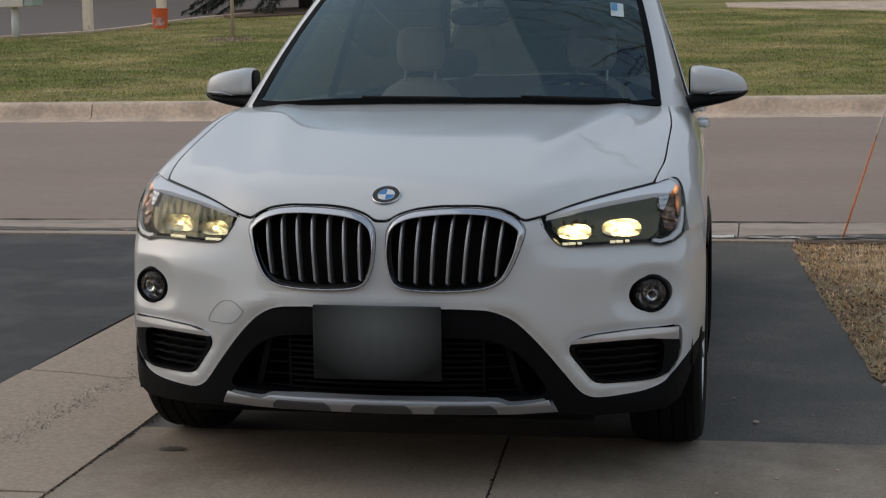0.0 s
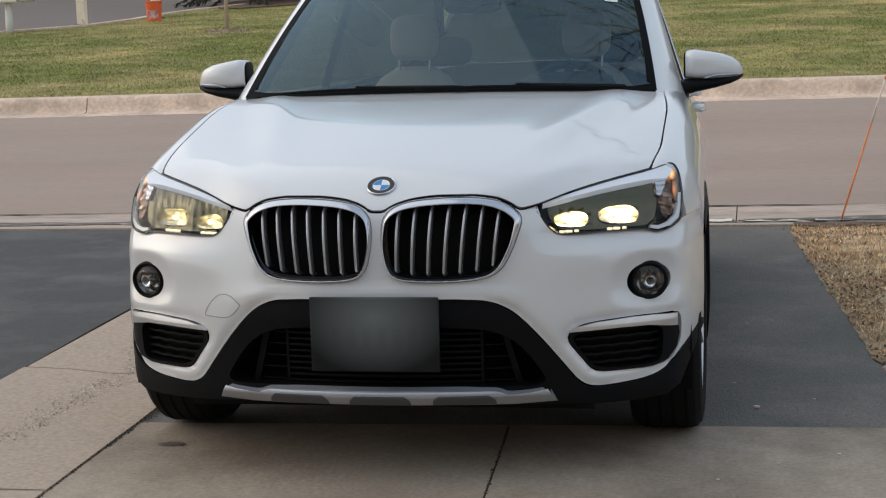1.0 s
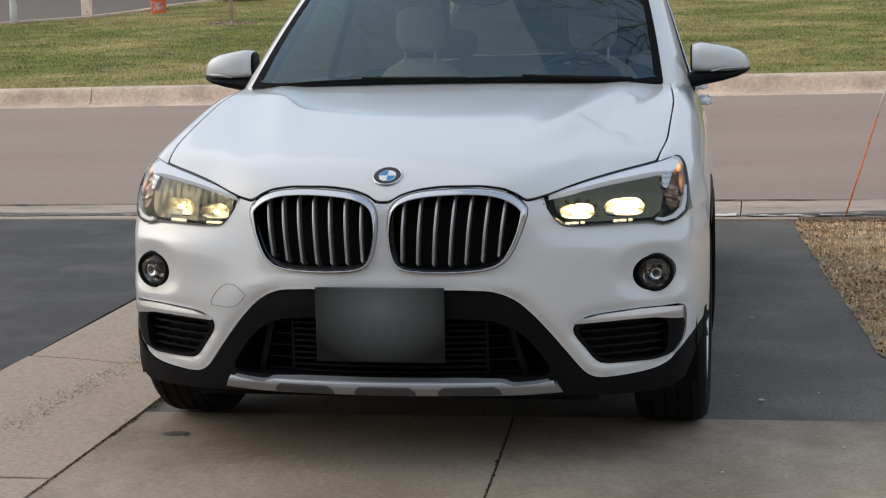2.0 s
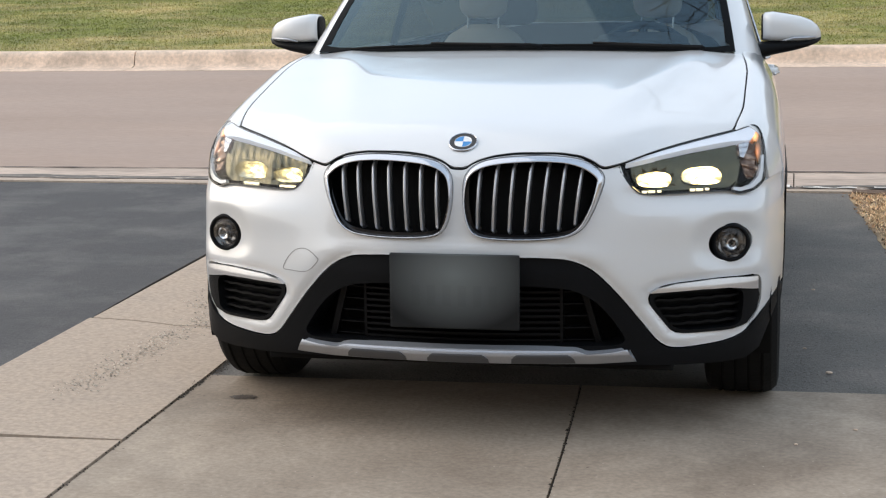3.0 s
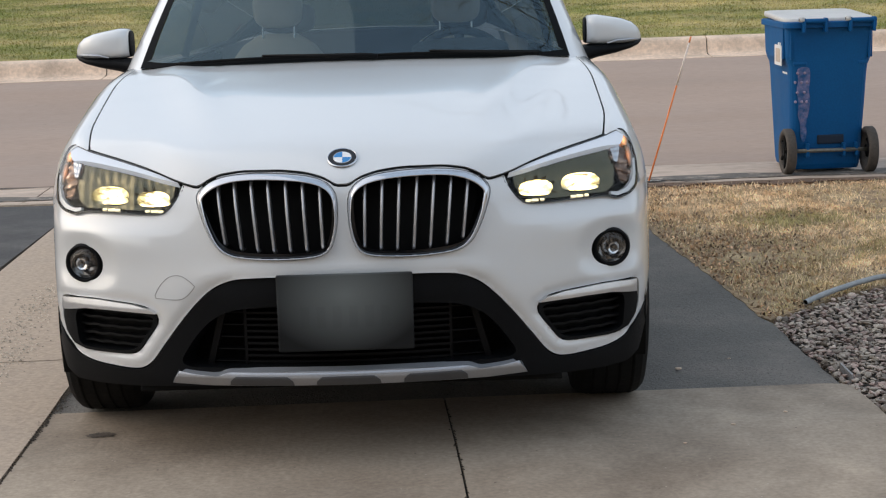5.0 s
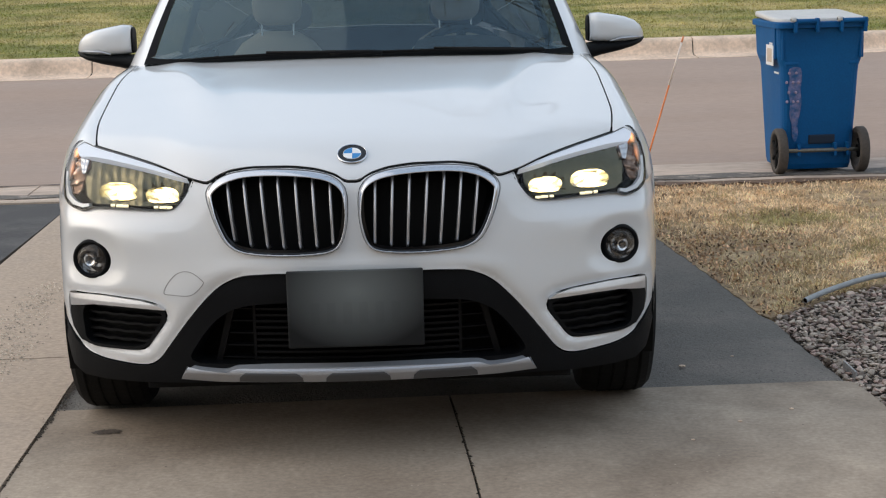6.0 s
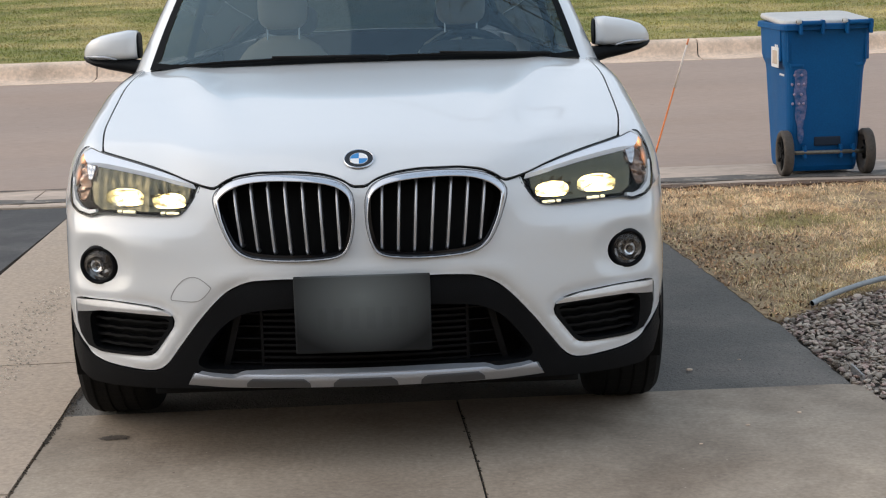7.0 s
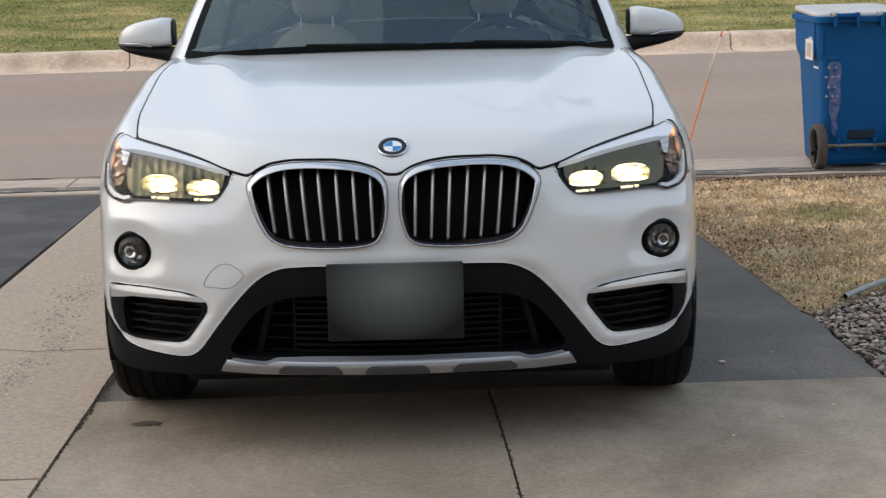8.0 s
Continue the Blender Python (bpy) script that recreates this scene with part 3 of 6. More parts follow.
# kidney grilles
def kidney(side):
    s = np.array([side, 1])
    outer, inner = loop_smooth(KIDNEY, 0.012), loop_smooth(grow(KIDNEY, -0.0165), 0.012)
    surface = front(lambda x, z: -0.012 - 0.012 * np.clip((0.80 - z) / 0.2, 0, 1))
    back = panel("grille", outer * s, front(0.075), 0.04, deep_black, car, flange=0.0, label="black kidney grille with chrome frame")
    panel("grille_seam", loop_smooth(grow(KIDNEY, 0.002), 0.012) * s, front(lambda x, z: 0.012), 0.03, gloss_black, back, holes=[inner * s], flange=0.06)
    # rounded chrome frame
    bm = bmesh.new()
    n = len(outer)
    rings = []
    for off, push in ((-0.0015, 0.02), (-0.0015, 0.006), (-0.005, -0.003), (-0.012, -0.014), (-0.0145, -0.0155), (-0.0165, -0.010), (-0.0168, 0.04)):
        l = loop_smooth(KIDNEY, 0.012)
        t = np.roll(l, -1, axis=0) - np.roll(l, 1, axis=0)
        nr = np.stack([t[:, 1], -t[:, 0]], axis=1)
        nr /= np.linalg.norm(nr, axis=1, keepdims=True)
        area = np.sum(l[:, 0] * np.roll(l[:, 1], -1) - np.roll(l[:, 0], -1) * l[:, 1])
        # broader at the top and outer side
        wide = 0.5 + 0.6 * np.clip((l[:, 1] - 0.70) / 0.10, 0, 1) + 0.4 * np.clip((l[:, 0] - 0.3) / 0.1, 0, 1)
        p = l + nr * (off * wide)[:, None] * (1 if area > 0 else -1)
        y = front_y(p[:, 0], p[:, 1]) + push - 0.006
        rings.append([bm.verts.new((side * a, c, b)) for a, b, c in zip(p[:, 0], p[:, 1], y)])
    for a, b in zip(rings, rings[1:]):
        for k in range(n):
            q = (a[k], a[(k + 1) % n], b[(k + 1) % n], b[k])
            bm.faces.new(q)
    bmesh.ops.recalc_face_normals(bm, faces=bm.faces)
    part("chrome_frame", bm, chrome, back, "polished chrome frame", smooth=True)
    tops = ((0.346, 0.792, 0.327, 0.626), (0.300, 0.803, 0.282, 0.612), (0.253, 0.807, 0.236, 0.607), (0.206, 0.807, 0.191, 0.605), (0.157, 0.805, 0.146, 0.605), (0.110, 0.801, 0.101, 0.607), (0.062, 0.790, 0.057, 0.614))
    for x0, z0, x1, z1 in tops:
        bm = bmesh.new()
        m = 14
        rows = []
        for k in range(m + 1):
            t = k / m
            x, z = x0 + (x1 - x0) * t, z0 + (z1 - z0) * t
            yy = float(front_y(x, z)) - 0.004 - 0.012 * math.sin(math.pi * min(1, t * 1.1)) + (0.03 if k in (0, m) else 0)
            rows.append([bm.verts.new((side * (x + dx), yy + dy, z)) for dx, dy in ((-0.0048, 0.03), (-0.0038, 0.002), (-0.0013, -0.0015), (0.0013, -0.0015), (0.0038, 0.002), (0.0048, 0.03))])
        for a, b in zip(rows, rows[1:]):
            for k in range(5):
                bm.faces.new((a[k], a[k + 1], b[k + 1], b[k]))
        bmesh.ops.recalc_face_normals(bm, faces=bm.faces)
        part("slat", bm, slat_silver, back, smooth=True)
    return back


for side in (1, -1):
    kidney(side)

# round emblem, plain quarters
def emblem():
    turn = Matrix.Translation((0, 0.106, 0.8527)) @ Matrix.Rotation(radians(31), 4, "X")
    bm = lathe(bmesh.new(), [(0, 0.0), (0.041, 0.0), (0.042, 0.003), (0.0405, 0.0055), (0.039, 0.006), (0.0385, 0.005), (0, 0.005)], 40, turn)
    e = part("emblem", bm, gloss_black, car, "round emblem with blue and white quarters", smooth=False)
    bm = lathe(bmesh.new(), [(0.0385, 0.004), (0.0395, 0.0068), (0.0415, 0.0068), (0.0425, 0.003)], 40, turn)
    part("rim", bm, chrome, e, smooth=True)
    bm = lathe(bmesh.new(), [(0.0235, 0.005), (0.0240, 0.0064), (0.0252, 0.0064), (0.0257, 0.005)], 40, turn)
    part("rim", bm, chrome, e, smooth=True)
    for q in range(4):
        bm = bmesh.new()
        mid = bm.verts.new(turn @ Vector((0, 0, 0.0062)))
        ring = [bm.verts.new(turn @ Vector((0.0238 * math.cos(a), 0.0238 * math.sin(a), 0.0060))) for a in (q * math.pi / 2 + k * math.pi / 16 for k in range(9))]
        for a, b in zip(ring, ring[1:]):
            bm.faces.new((mid, a, b))
        part("quarter", bm, emblem_blue if q % 2 else emblem_white, e)
    return e


emblem()


# headlamps
def headlamp(side):
    s = np.array([side, 1])
    edge = loop_smooth(LAMP, 0.008)
    deep = lambda x, z: 0.088 + 0.02 * np.clip((np.abs(x) - 0.45) / 0.35, 0, 1)
    shell = panel("headlamp", edge * s, front(deep), 0.03, lamp_house, car, flange=0.0, flip=False, label="lit headlamp with clear lens")
    # side wall of the housing
    bm = bmesh.new()
    a = [bm.verts.new((side * x, float(front_y(x, z)) + 0.004, z)) for x, z in edge]
    b = [bm.verts.new((side * x, float(front_y(x, z) + deep(x, z)), z)) for x, z in edge]
    for k in range(len(edge)):
        j = (k + 1) % len(edge)
        bm.faces.new((a[k], a[j], b[j], b[k]))
    part("housing_wall", bm, gloss_black, shell)
    lens = panel("lens", edge * s, front(-0.002), 0.03, lamp_glass, shell, flange=0.0, label="clear lens")
    lens.visible_shadow = False
    # dark rim round the lens
    panel("seal", loop_smooth(grow(LAMP, 0.0015), 0.008) * s, front(0.0), 0.02, gloss_black, shell, holes=[loop_smooth(grow(LAMP, -0.0018), 0.008) * s], flange=0.006)
    # brow along the upper edge
    brow = [(0.462, 0.7968), (0.537, 0.8215), (0.64, 0.8455), (0.751, 0.8655), (0.803, 0.8775), (0.815, 0.862), (0.800, 0.842), (0.765, 0.842), (0.712, 0.8385), (0.604, 0.8235), (0.50, 0.803)]
    low = spline((0.45, 0.79), (0.5, 0.797), (0.604, 0.811), (0.712, 0.828), (0.8, 0.842))
    panel("brow", np.array(brow) * s, front(lambda x, z: 0.0005 + 0.10 * np.clip(z - low(np.abs(x)), 0, 0.05)), 0.02, brow_lit, shell, flange=0.02, rounded=True, label="pale lit strip along the upper edge")
    corner = [(0.803, 0.872), (0.818, 0.866), (0.828, 0.846), (0.822, 0.834), (0.810, 0.842), (0.804, 0.858)]
    panel("turn_signal", np.array(corner) * s, front(0.008), 0.015, amber, shell, flange=0.01, rounded=True, label="lit amber corner lamp")
    # a weak emitter paints the corner lamp's glow fading downwards
    streak = [(0.812, 0.843), (0.826, 0.838), (0.833, 0.815), (0.834, 0.792), (0.828, 0.776), (0.822, 0.80), (0.817, 0.825)]
    panel("signal_streak", np.array(streak) * s, front(0.012), 0.012, amber_dim, shell, flange=0.006, rounded=True, label="dim amber glow fading down from the corner lamp")
    facet = [(0.768, 0.832), (0.798, 0.839), (0.794, 0.818), (0.784, 0.796), (0.774, 0.800)]
    panel("facet", np.array(facet) * s, front(lambda x, z: 0.014 + 0.003 * np.sin(z * 420) + 0.0025 * np.sin(np.abs(x) * 510)), 0.005, chrome, shell, flange=0.008, label="chrome facets beside the lamps")
    lowc = [(0.834, 0.80), (0.841, 0.80), (0.841, 0.757), (0.836, 0.731), (0.813, 0.713), (0.780, 0.706), (0.758, 0.712), (0.760, 0.720), (0.782, 0.7165), (0.806, 0.724), (0.826, 0.742), (0.833, 0.765)]
    panel("light_guide", np.array(lowc) * s, front(0.006), 0.01, brow_white, shell, flange=0.01, label="pale light guide")
    amb2 = [(0.764, 0.828), (0.800, 0.840), (0.826, 0.832), (0.832, 0.80), (0.826, 0.757), (0.798, 0.736), (0.778, 0.78)]
    panel("side_reflector", np.array(amb2) * s, front(lambda x, z: 0.022 + 0.004 * np.sin(z * 230 + 90 * np.abs(x))), 0.008, lamp_warm, shell, flange=0.01, rounded=True)
    BEZEL = [(0.474, 0.783), (0.56, 0.802), (0.66, 0.817), (0.760, 0.830), (0.776, 0.785), (0.768, 0.735), (0.744, 0.7175), (0.635, 0.7170), (0.528, 0.7170), (0.497, 0.730), (0.478, 0.757)]
    lamps = ((0.537, 0.7455, 0.048, 0.023), (0.668, 0.751, 0.056, 0.026))

    def dish(x, z):
        """Two shallow faceted dishes that meet in a ridge between the lamps."""
        a = np.abs(x)
        far = [np.hypot((a - c) / (w * 0.5), (z - h) / (t * 0.9)) for c, h, w, t in lamps]
        k = np.argmin(far, axis=0)
        r = np.minimum(*far)
        turn = np.arctan2(z - np.where(k == 0, lamps[0][1], lamps[1][1]), a - np.where(k == 0, lamps[0][0], lamps[1][0]))
        return 0.042 - 0.007 * np.clip(r - 1, 0, 2.4) + 0.0010 * np.sin(turn * 13) * np.clip(r - 1.2, 0, 1) + 0.0010 * np.sin(a * 240)

    panel("bezel", np.array(BEZEL) * s, front(dish), 0.006, lamp_house, shell, holes=[disc_loop(x, z, w, h, 24, 2.6) * s for x, z, w, h in lamps], flange=0.02, label="dark chrome lamp surround")
    lr = np.random.default_rng(17)
    for x, z, w, h in lamps:
        # a faceted bowl with the lamp in its focus
        reach, n = 0.025, 22
        m = Matrix.Translation((side * x, float(front_y(x, z)) + 0.072, z))
        bm = bmesh.new()
        rings = [[bm.verts.new(m @ Vector((0, 0, 0)))]]
        for r in (0.2, 0.38, 0.56, 0.74, 0.9, 1.03):
            loop = disc_loop(0, 0, w * r, h * r, n, 2.6)
            rings.append([bm.verts.new(m @ Vector((a, -(a * a + b * b) / (4 * reach) + (lr.normal(0, 0.0008 * r)), b))) for a, b in loop])
        for k in range(n):
            bm.faces.new((rings[0][0], rings[1][k], rings[1][(k + 1) % n]))
        for p, q in zip(rings[1:], rings[2:]):
            for k in range(n):
                bm.faces.new((p[k], q[k], q[(k + 1) % n], p[(k + 1) % n]))
        bowl = part("reflector", bm, lamp_reflector, shell, "bright wavy reflector bowl", smooth=True)
        bm = lathe(bmesh.new(), [(0, -0.006), (0.006, -0.0045), (0.0085, 0.0), (0.006, 0.0045), (0, 0.006)], 16, m @ Matrix.Translation((0, -reach, 0)))
        part("bulb", bm, lamp_glow, bowl, "glowing lamp", smooth=True)
        # cells of uneven length paint lamp reflections under the bowl by emission
        for o, wide in ((-0.022, 0.015), (-0.003, 0.020), (0.018, 0.012)):
            c = x + o
            bm = box(bmesh.new(), side * c, float(front_y(c, 0.7165)) + 0.024, 0.7165, wide, 0.010, 0.0062, 0.002)
            part("reflection_cell", bm, reflection_glow, shell, "glowing cell painting reflected lamp light under the bowl")


for side in (1, -1):
    headlamp(side)


# fog lamps
fog_bowl = material("fog_bowl", (0.30, 0.28, 0.27), 0.22, metal=1.0, mottle=0.1)
def fog_lamp(side):
    x, z = FOG
    y = float(front_y(x, z)) + 0.012
    m = Matrix.Translation((side * x, y, z)) @ Matrix.Rotation(radians(15 * side), 4, "Z") @ Matrix.Rotation(radians(90), 4, "X")
    ring = part("fog_lamp", lathe(bmesh.new(), [(0.044, 0.002), (0.0455, 0.011), (0.050, 0.014), (0.055, 0.009), (0.058, -0.01), (0.056, -0.05), (0, -0.05)], 36, m), black_plastic, car, "round fog lamp in a black ring", smooth=True)
    # bowl broken into uneven facets
    fr = np.random.default_rng(31)
    bm = bmesh.new()
    rings = [[bm.verts.new(m @ Vector((0, 0, -0.024)))]]
    for r in (0.011, 0.020, 0.029, 0.038, 0.0455):
        rings.append([bm.verts.new(m @ Vector((r * math.cos(a), r * math.sin(a), -0.024 + 13 * r * r + fr.normal(0, 0.0032 if r < 0.045 else 0)))) for a in np.linspace(0, 2 * math.pi, 15)[:-1]])
    for k in range(14):
        bm.faces.new((rings[0][0], rings[1][k], rings[1][(k + 1) % 14]))
    for p, q in zip(rings[1:], rings[2:]):
        for k in range(14):
            bm.faces.new((p[k], q[k], q[(k + 1) % 14], p[(k + 1) % 14]))
    part("reflector", bm, fog_bowl, ring)
    part("bulb", lathe(bmesh.new(), [(0, -0.006), (0.0025, -0.007), (0.004, -0.011), (0.0035, -0.03)], 10, m @ Matrix.Translation((0.004, -0.010, 0))), fog_bowl, ring, smooth=True)
    lens = part("lens", lathe(bmesh.new(), [(0, 0.014), (0.02, 0.0125), (0.035, 0.009), (0.0455, 0.004)], 32, m), clear_glass("fog_glass", (0.80, 0.81, 0.80), 1.4), ring, smooth=True)
    lens.visible_shadow = False


for side in (1, -1):
    fog_lamp(side)


# side intakes
def intake(side):
    s = np.array([side, 1])
    loop = loop_smooth(INTAKE, 0.02)
    base = panel("side_intake", loop * s, front(0.07), 0.03, deep_black, car, flange=0.0, label="black side intake below a silver blade")
    FRAME = [(0.833, 0.432), (0.785, 0.434), (0.70, 0.438), (0.61, 0.436), (0.545, 0.438), (0.536, 0.425), (0.536, 0.405), (0.568, 0.360), (0.596, 0.325), (0.624, 0.314), (0.69, 0.312), (0.762, 0.312), (0.804, 0.325), (0.830, 0.359), (0.838, 0.40)]
    HOLE = [(0.784, 0.426), (0.70, 0.430), (0.60, 0.430), (0.555, 0.424), (0.548, 0.408), (0.578, 0.362), (0.602, 0.333), (0.63, 0.323), (0.70, 0.320), (0.775, 0.324), (0.79, 0.36)]
    panel("intake_frame", np.array(FRAME) * s, front(0.010), 0.02, black_plastic, base, holes=[loop_smooth(HOLE, 0.015) * s], flange=0.05)
    BLADE = [(0.834, 0.459), (0.775, 0.4638), (0.715, 0.4648), (0.610, 0.4588), (0.562, 0.449), (0.538, 0.435), (0.60, 0.4365), (0.68, 0.438), (0.753, 0.436), (0.834, 0.422)]
    panel("blade", np.array(BLADE) * s, front(lambda x, z: -0.002 + 0.15 * np.abs(z - 0.449)), 0.008, satin_silver, base, flange=0.02, label="satin silver blade")
    for i in range(4):
        z = 0.336 + i * 0.0235
        bm = bmesh.new()
        rows = []
        for k in range(25):
            x = 0.55 + (0.788 - 0.55) * k / 24 + 0.02 * max(0, 2 - i) * (1 - k / 24)
            zz = z + 0.0014 * math.sin(x * 120 + i)
            y = float(front_y(x, zz)) + 0.036
            rows.append([bm.verts.new((side * x, y + a, zz + b)) for a, b in ((0.02, 0.005), (0, 0.0035), (0, -0.0035), (0.02, -0.005))])
        for a, b in zip(rows, rows[1:]):
            for k in range(3):
                bm.faces.new((a[k], a[k + 1], b[k + 1], b[k]))
        part("intake_bar", bm, grille_plastic, base)


for side in (1, -1):
    intake(side)

# number plate: plain face with plain bars
plate = part("number_plate", box(bmesh.new(), 0.0, -0.053, 0.452, 0.371, 0.010, 0.214, 0.004), plate_face, car, "grey number plate with plain blurred bars")
for i in range(6):
    part("bar", box(bmesh.new(), -0.11 + 0.044 * i, -0.0579, 0.44, 0.024, 0.0006, 0.06), plate_ink, plate)
part("plate_holder", box(bmesh.new(), 0, -0.022, 0.452, 0.30, 0.055, 0.17, 0.006), black_plastic, car)

# fenders and sides
corner_x = spline((0.36, 0.862), (0.45, 0.886), (0.55, 0.902), (0.7, 0.906), (1.2, 0.900), (2.0, 0.878), (2.6, 0.850), (3.1, 0.826), (3.6, 0.800), (4.1, 0.765), (4.42, 0.70))


def side_x(y, z):
    """Half width of the body at a place along it and a height."""
    return corner_x(y) - 0.88 * np.clip(z - 0.68, 0, 1) ** 2 - 0.25 * np.clip(0.42 - z, 0, 1) ** 2


boxy = spline((0.4, 0.92), (0.9, 0.92), (1.4, 0.93))


def fender_surface(y, w):
    """From the hood's edge over the shoulder (w to 0.3) and straight down the side."""
    a = np.clip(w / 0.3, 0, 1) * math.pi / 2
    xe = hood_edge(y) + 0.002
    ze = hood_z(xe, y)
    sx = side_x(y, 0.66)
    box_k = boxy(y)
    x = xe + (sx - xe) * np.sin(a) ** box_k
    z = 0.66 + (ze - 0.66) * np.cos(a) ** (box_k - 0.05)
    low = np.clip(w - 0.3, 0, None)
    zz = 0.66 - low
    return np.where(w > 0.3, side_x(y, zz), x), y + 0 * x, np.where(w > 0.3, zz, z)


AXLES, WHEEL = (0.755, 3.425), 0.341


def arch(y0, first, last, n=22, r=0.39):
    return [(y0 + r * math.cos(radians(a)), WHEEL + r * math.sin(radians(a))) for a in np.linspace(first, last, n)]


hoop = [(y, 0.96 - z) for y, z in arch(AXLES[0], -6, 132)]
outline = [(0.374, 0.0)] + [(y, 0.0) for y in np.linspace(0.45, 1.40, 12)] + [(1.405, 0.3), (1.405, 0.66), (1.23, 0.66)] + hoop + [(0.515, 0.32), (0.50, 0.25), (0.36, 0.24), (0.362, 0.205), (0.376, 0.177), (0.398, 0.14), (0.415, 0.113), (0.42, 0.05)]
panel("fender", outline, fender_surface, 0.035, white_paint, car, flange=0.02, mirror=True, flip=True)


def flank(y, z):
    return side_x(y, z), y, z


def glass_x(y, z):
    return side_x(y, 0.98) - (0.35 - 0.07 * ease((y - 1.5) / 0.6)) * (z - 1.0) - 0.12 * np.clip(z - 1.0, 0, 1) ** 2 - 0.10 * np.clip((y - 1.75) / 2.5, 0, 1) ** 1.3


def pane(y, z):
    return glass_x(y, z), y, z


FRONT_DOOR = [(1.412, 0.32), (1.412, 0.98), (1.60, 0.995), (2.47, 1.005), (2.47, 0.32)]
REAR_DOOR = [(2.477, 0.32), (2.477, 1.005), (3.36, 1.02), (3.36, 0.80)] + arch(AXLES[1], 98, 180, 14)[::1] + [(3.035, 0.32)]
QUARTER = [(3.367, 0.80), (3.367, 1.02), (4.30, 1.04), (4.40, 0.9), (4.42, 0.6), (4.38, 0.36), (3.83, 0.33)] + arch(AXLES[1], 0, 97, 16)
for kind, outline in (("front_door", FRONT_DOOR), ("rear_door", REAR_DOOR), ("rear_quarter", QUARTER)):
    doors = panel(kind, outline, flank, 0.05, white_paint, car, flange=0.02, mirror=True)
    if kind != "rear_quarter":
        for side, d in zip((1, -1), doors):
            y = 2.11 if kind == "front_door" else 3.10
            bm = tube(bmesh.new(), [(side * (float(side_x(y, 0.93)) + o), y + k, 0.93) for k, o in ((-0.11, 0.0), (-0.09, 0.026), (0.0, 0.034), (0.09, 0.026), (0.11, 0.0))], 0.014, 8)
            part("handle", bm, white_paint, d, "white pull handle", smooth=True)
            bm = tube(bmesh.new(), [(side * (float(side_x(y, 0.93)) + o), y + k, 0.921) for k, o in ((-0.10, 0.030), (0.0, 0.043), (0.10, 0.030))], 0.007, 8)
            part("handle_strip", bm, satin_silver, d, "chrome strip on the handle", smooth=True)
panel("sill", [(1.17, 0.20), (1.17, 0.325), (3.03, 0.325), (3.03, 0.20)], lambda y, z: (side_x(y, z) + 0.004, y, z), 0.06, black_plastic, car, flange=0.05, mirror=True, label="black plastic sill")
for axle in AXLES:
    for side in (1, -1):
        bm = bmesh.new()
        rows = []
        for a in np.linspace(-8, 188 if axle > 1 else 120, 40):
            row = []
            for r, o in ((0.405, 0.0), (0.403, 0.002), (0.36, 0.003), (0.352, 0.001), (0.352, -0.08)):
                y, z = axle + r * math.cos(radians(a)), WHEEL + r * math.sin(radians(a))
                row.append(bm.verts.new((side * (float(side_x(y, z)) + o - (0.006 if axle > 1 else 0)), y, z)))
            rows.append(row)
        for a, b in zip(rows, rows[1:]):
            for k in range(4):
                bm.faces.new((a[k], a[k + 1], b[k + 1], b[k]))
        part("arch_trim", bm, black_plastic, car, "matt black wheel arch trim", smooth=True)
        bm = bmesh.new()
        rows = [[bm.verts.new((side * x, axle + 0.40 * math.cos(radians(a)), WHEEL + 0.40 * math.sin(radians(a)))) for x in (0.87 if axle < 1 else 0.76, 0.55)] for a in np.linspace(-20, 200, 24)]
        for a, b in zip(rows, rows[1:]):
            bm.faces.new((a[0], a[1], b[1], b[0]))
        part("wheel_well", bm, deep_black, car)

# glasshouse, and the shoulder below it
for side in (1, -1):
    bm = bmesh.new()
    rows = [[bm.verts.new((side * x, y, z)) for x, z in ((float(side_x(y, 0.985)) + 0.001, 0.985), (float(side_x(y, 1.0)) - 0.004, 1.004), (float(glass_x(y, 1.012)) + 0.012, 1.016), (float(glass_x(y, 1.012)) - 0.02, 1.014))] for y in np.linspace(1.46, 4.26, 36)]
    for a, b in zip(rows, rows[1:]):
        for k in range(3):
            bm.faces.new((a[k], a[k + 1], b[k + 1], b[k]))
    bmesh.ops.recalc_face_normals(bm, faces=bm.faces)
    part("shoulder", bm, white_paint, car, smooth=True)
SIDE_GLASS = [(1.62, 1.012), (2.10, 1.44), (2.35, 1.485), (2.46, 1.49), (2.46, 1.012)]
SIDE_REAR = [(2.50, 1.012), (2.50, 1.49), (3.35, 1.475), (3.75, 1.42), (4.0, 1.25), (3.95, 1.12), (3.42, 1.03)]
for outline, tint in ((SIDE_GLASS, tinted_glass), (SIDE_REAR, rear_glass)):
    for ob in panel("side_window", outline, pane, 0.06, tint, car, flange=0.0, mirror=True, label="tinted side window"):
        ob.visible_shadow = False
rim = loop_smooth([(1.50, 0.995), (2.06, 1.475), (2.35, 1.525), (3.35, 1.515), (3.85, 1.44), (4.28, 1.05), (3.42, 1.018), (2.47, 1.003)], 0.05, False)
panel("window_frame", rim, lambda y, z: (glass_x(y, z) + 0.006, y, z), 0.05, black_plastic, car, holes=[loop_smooth(SIDE_GLASS, 0.05, False), loop_smooth(SIDE_REAR, 0.05, False)], flange=0.02, mirror=True)
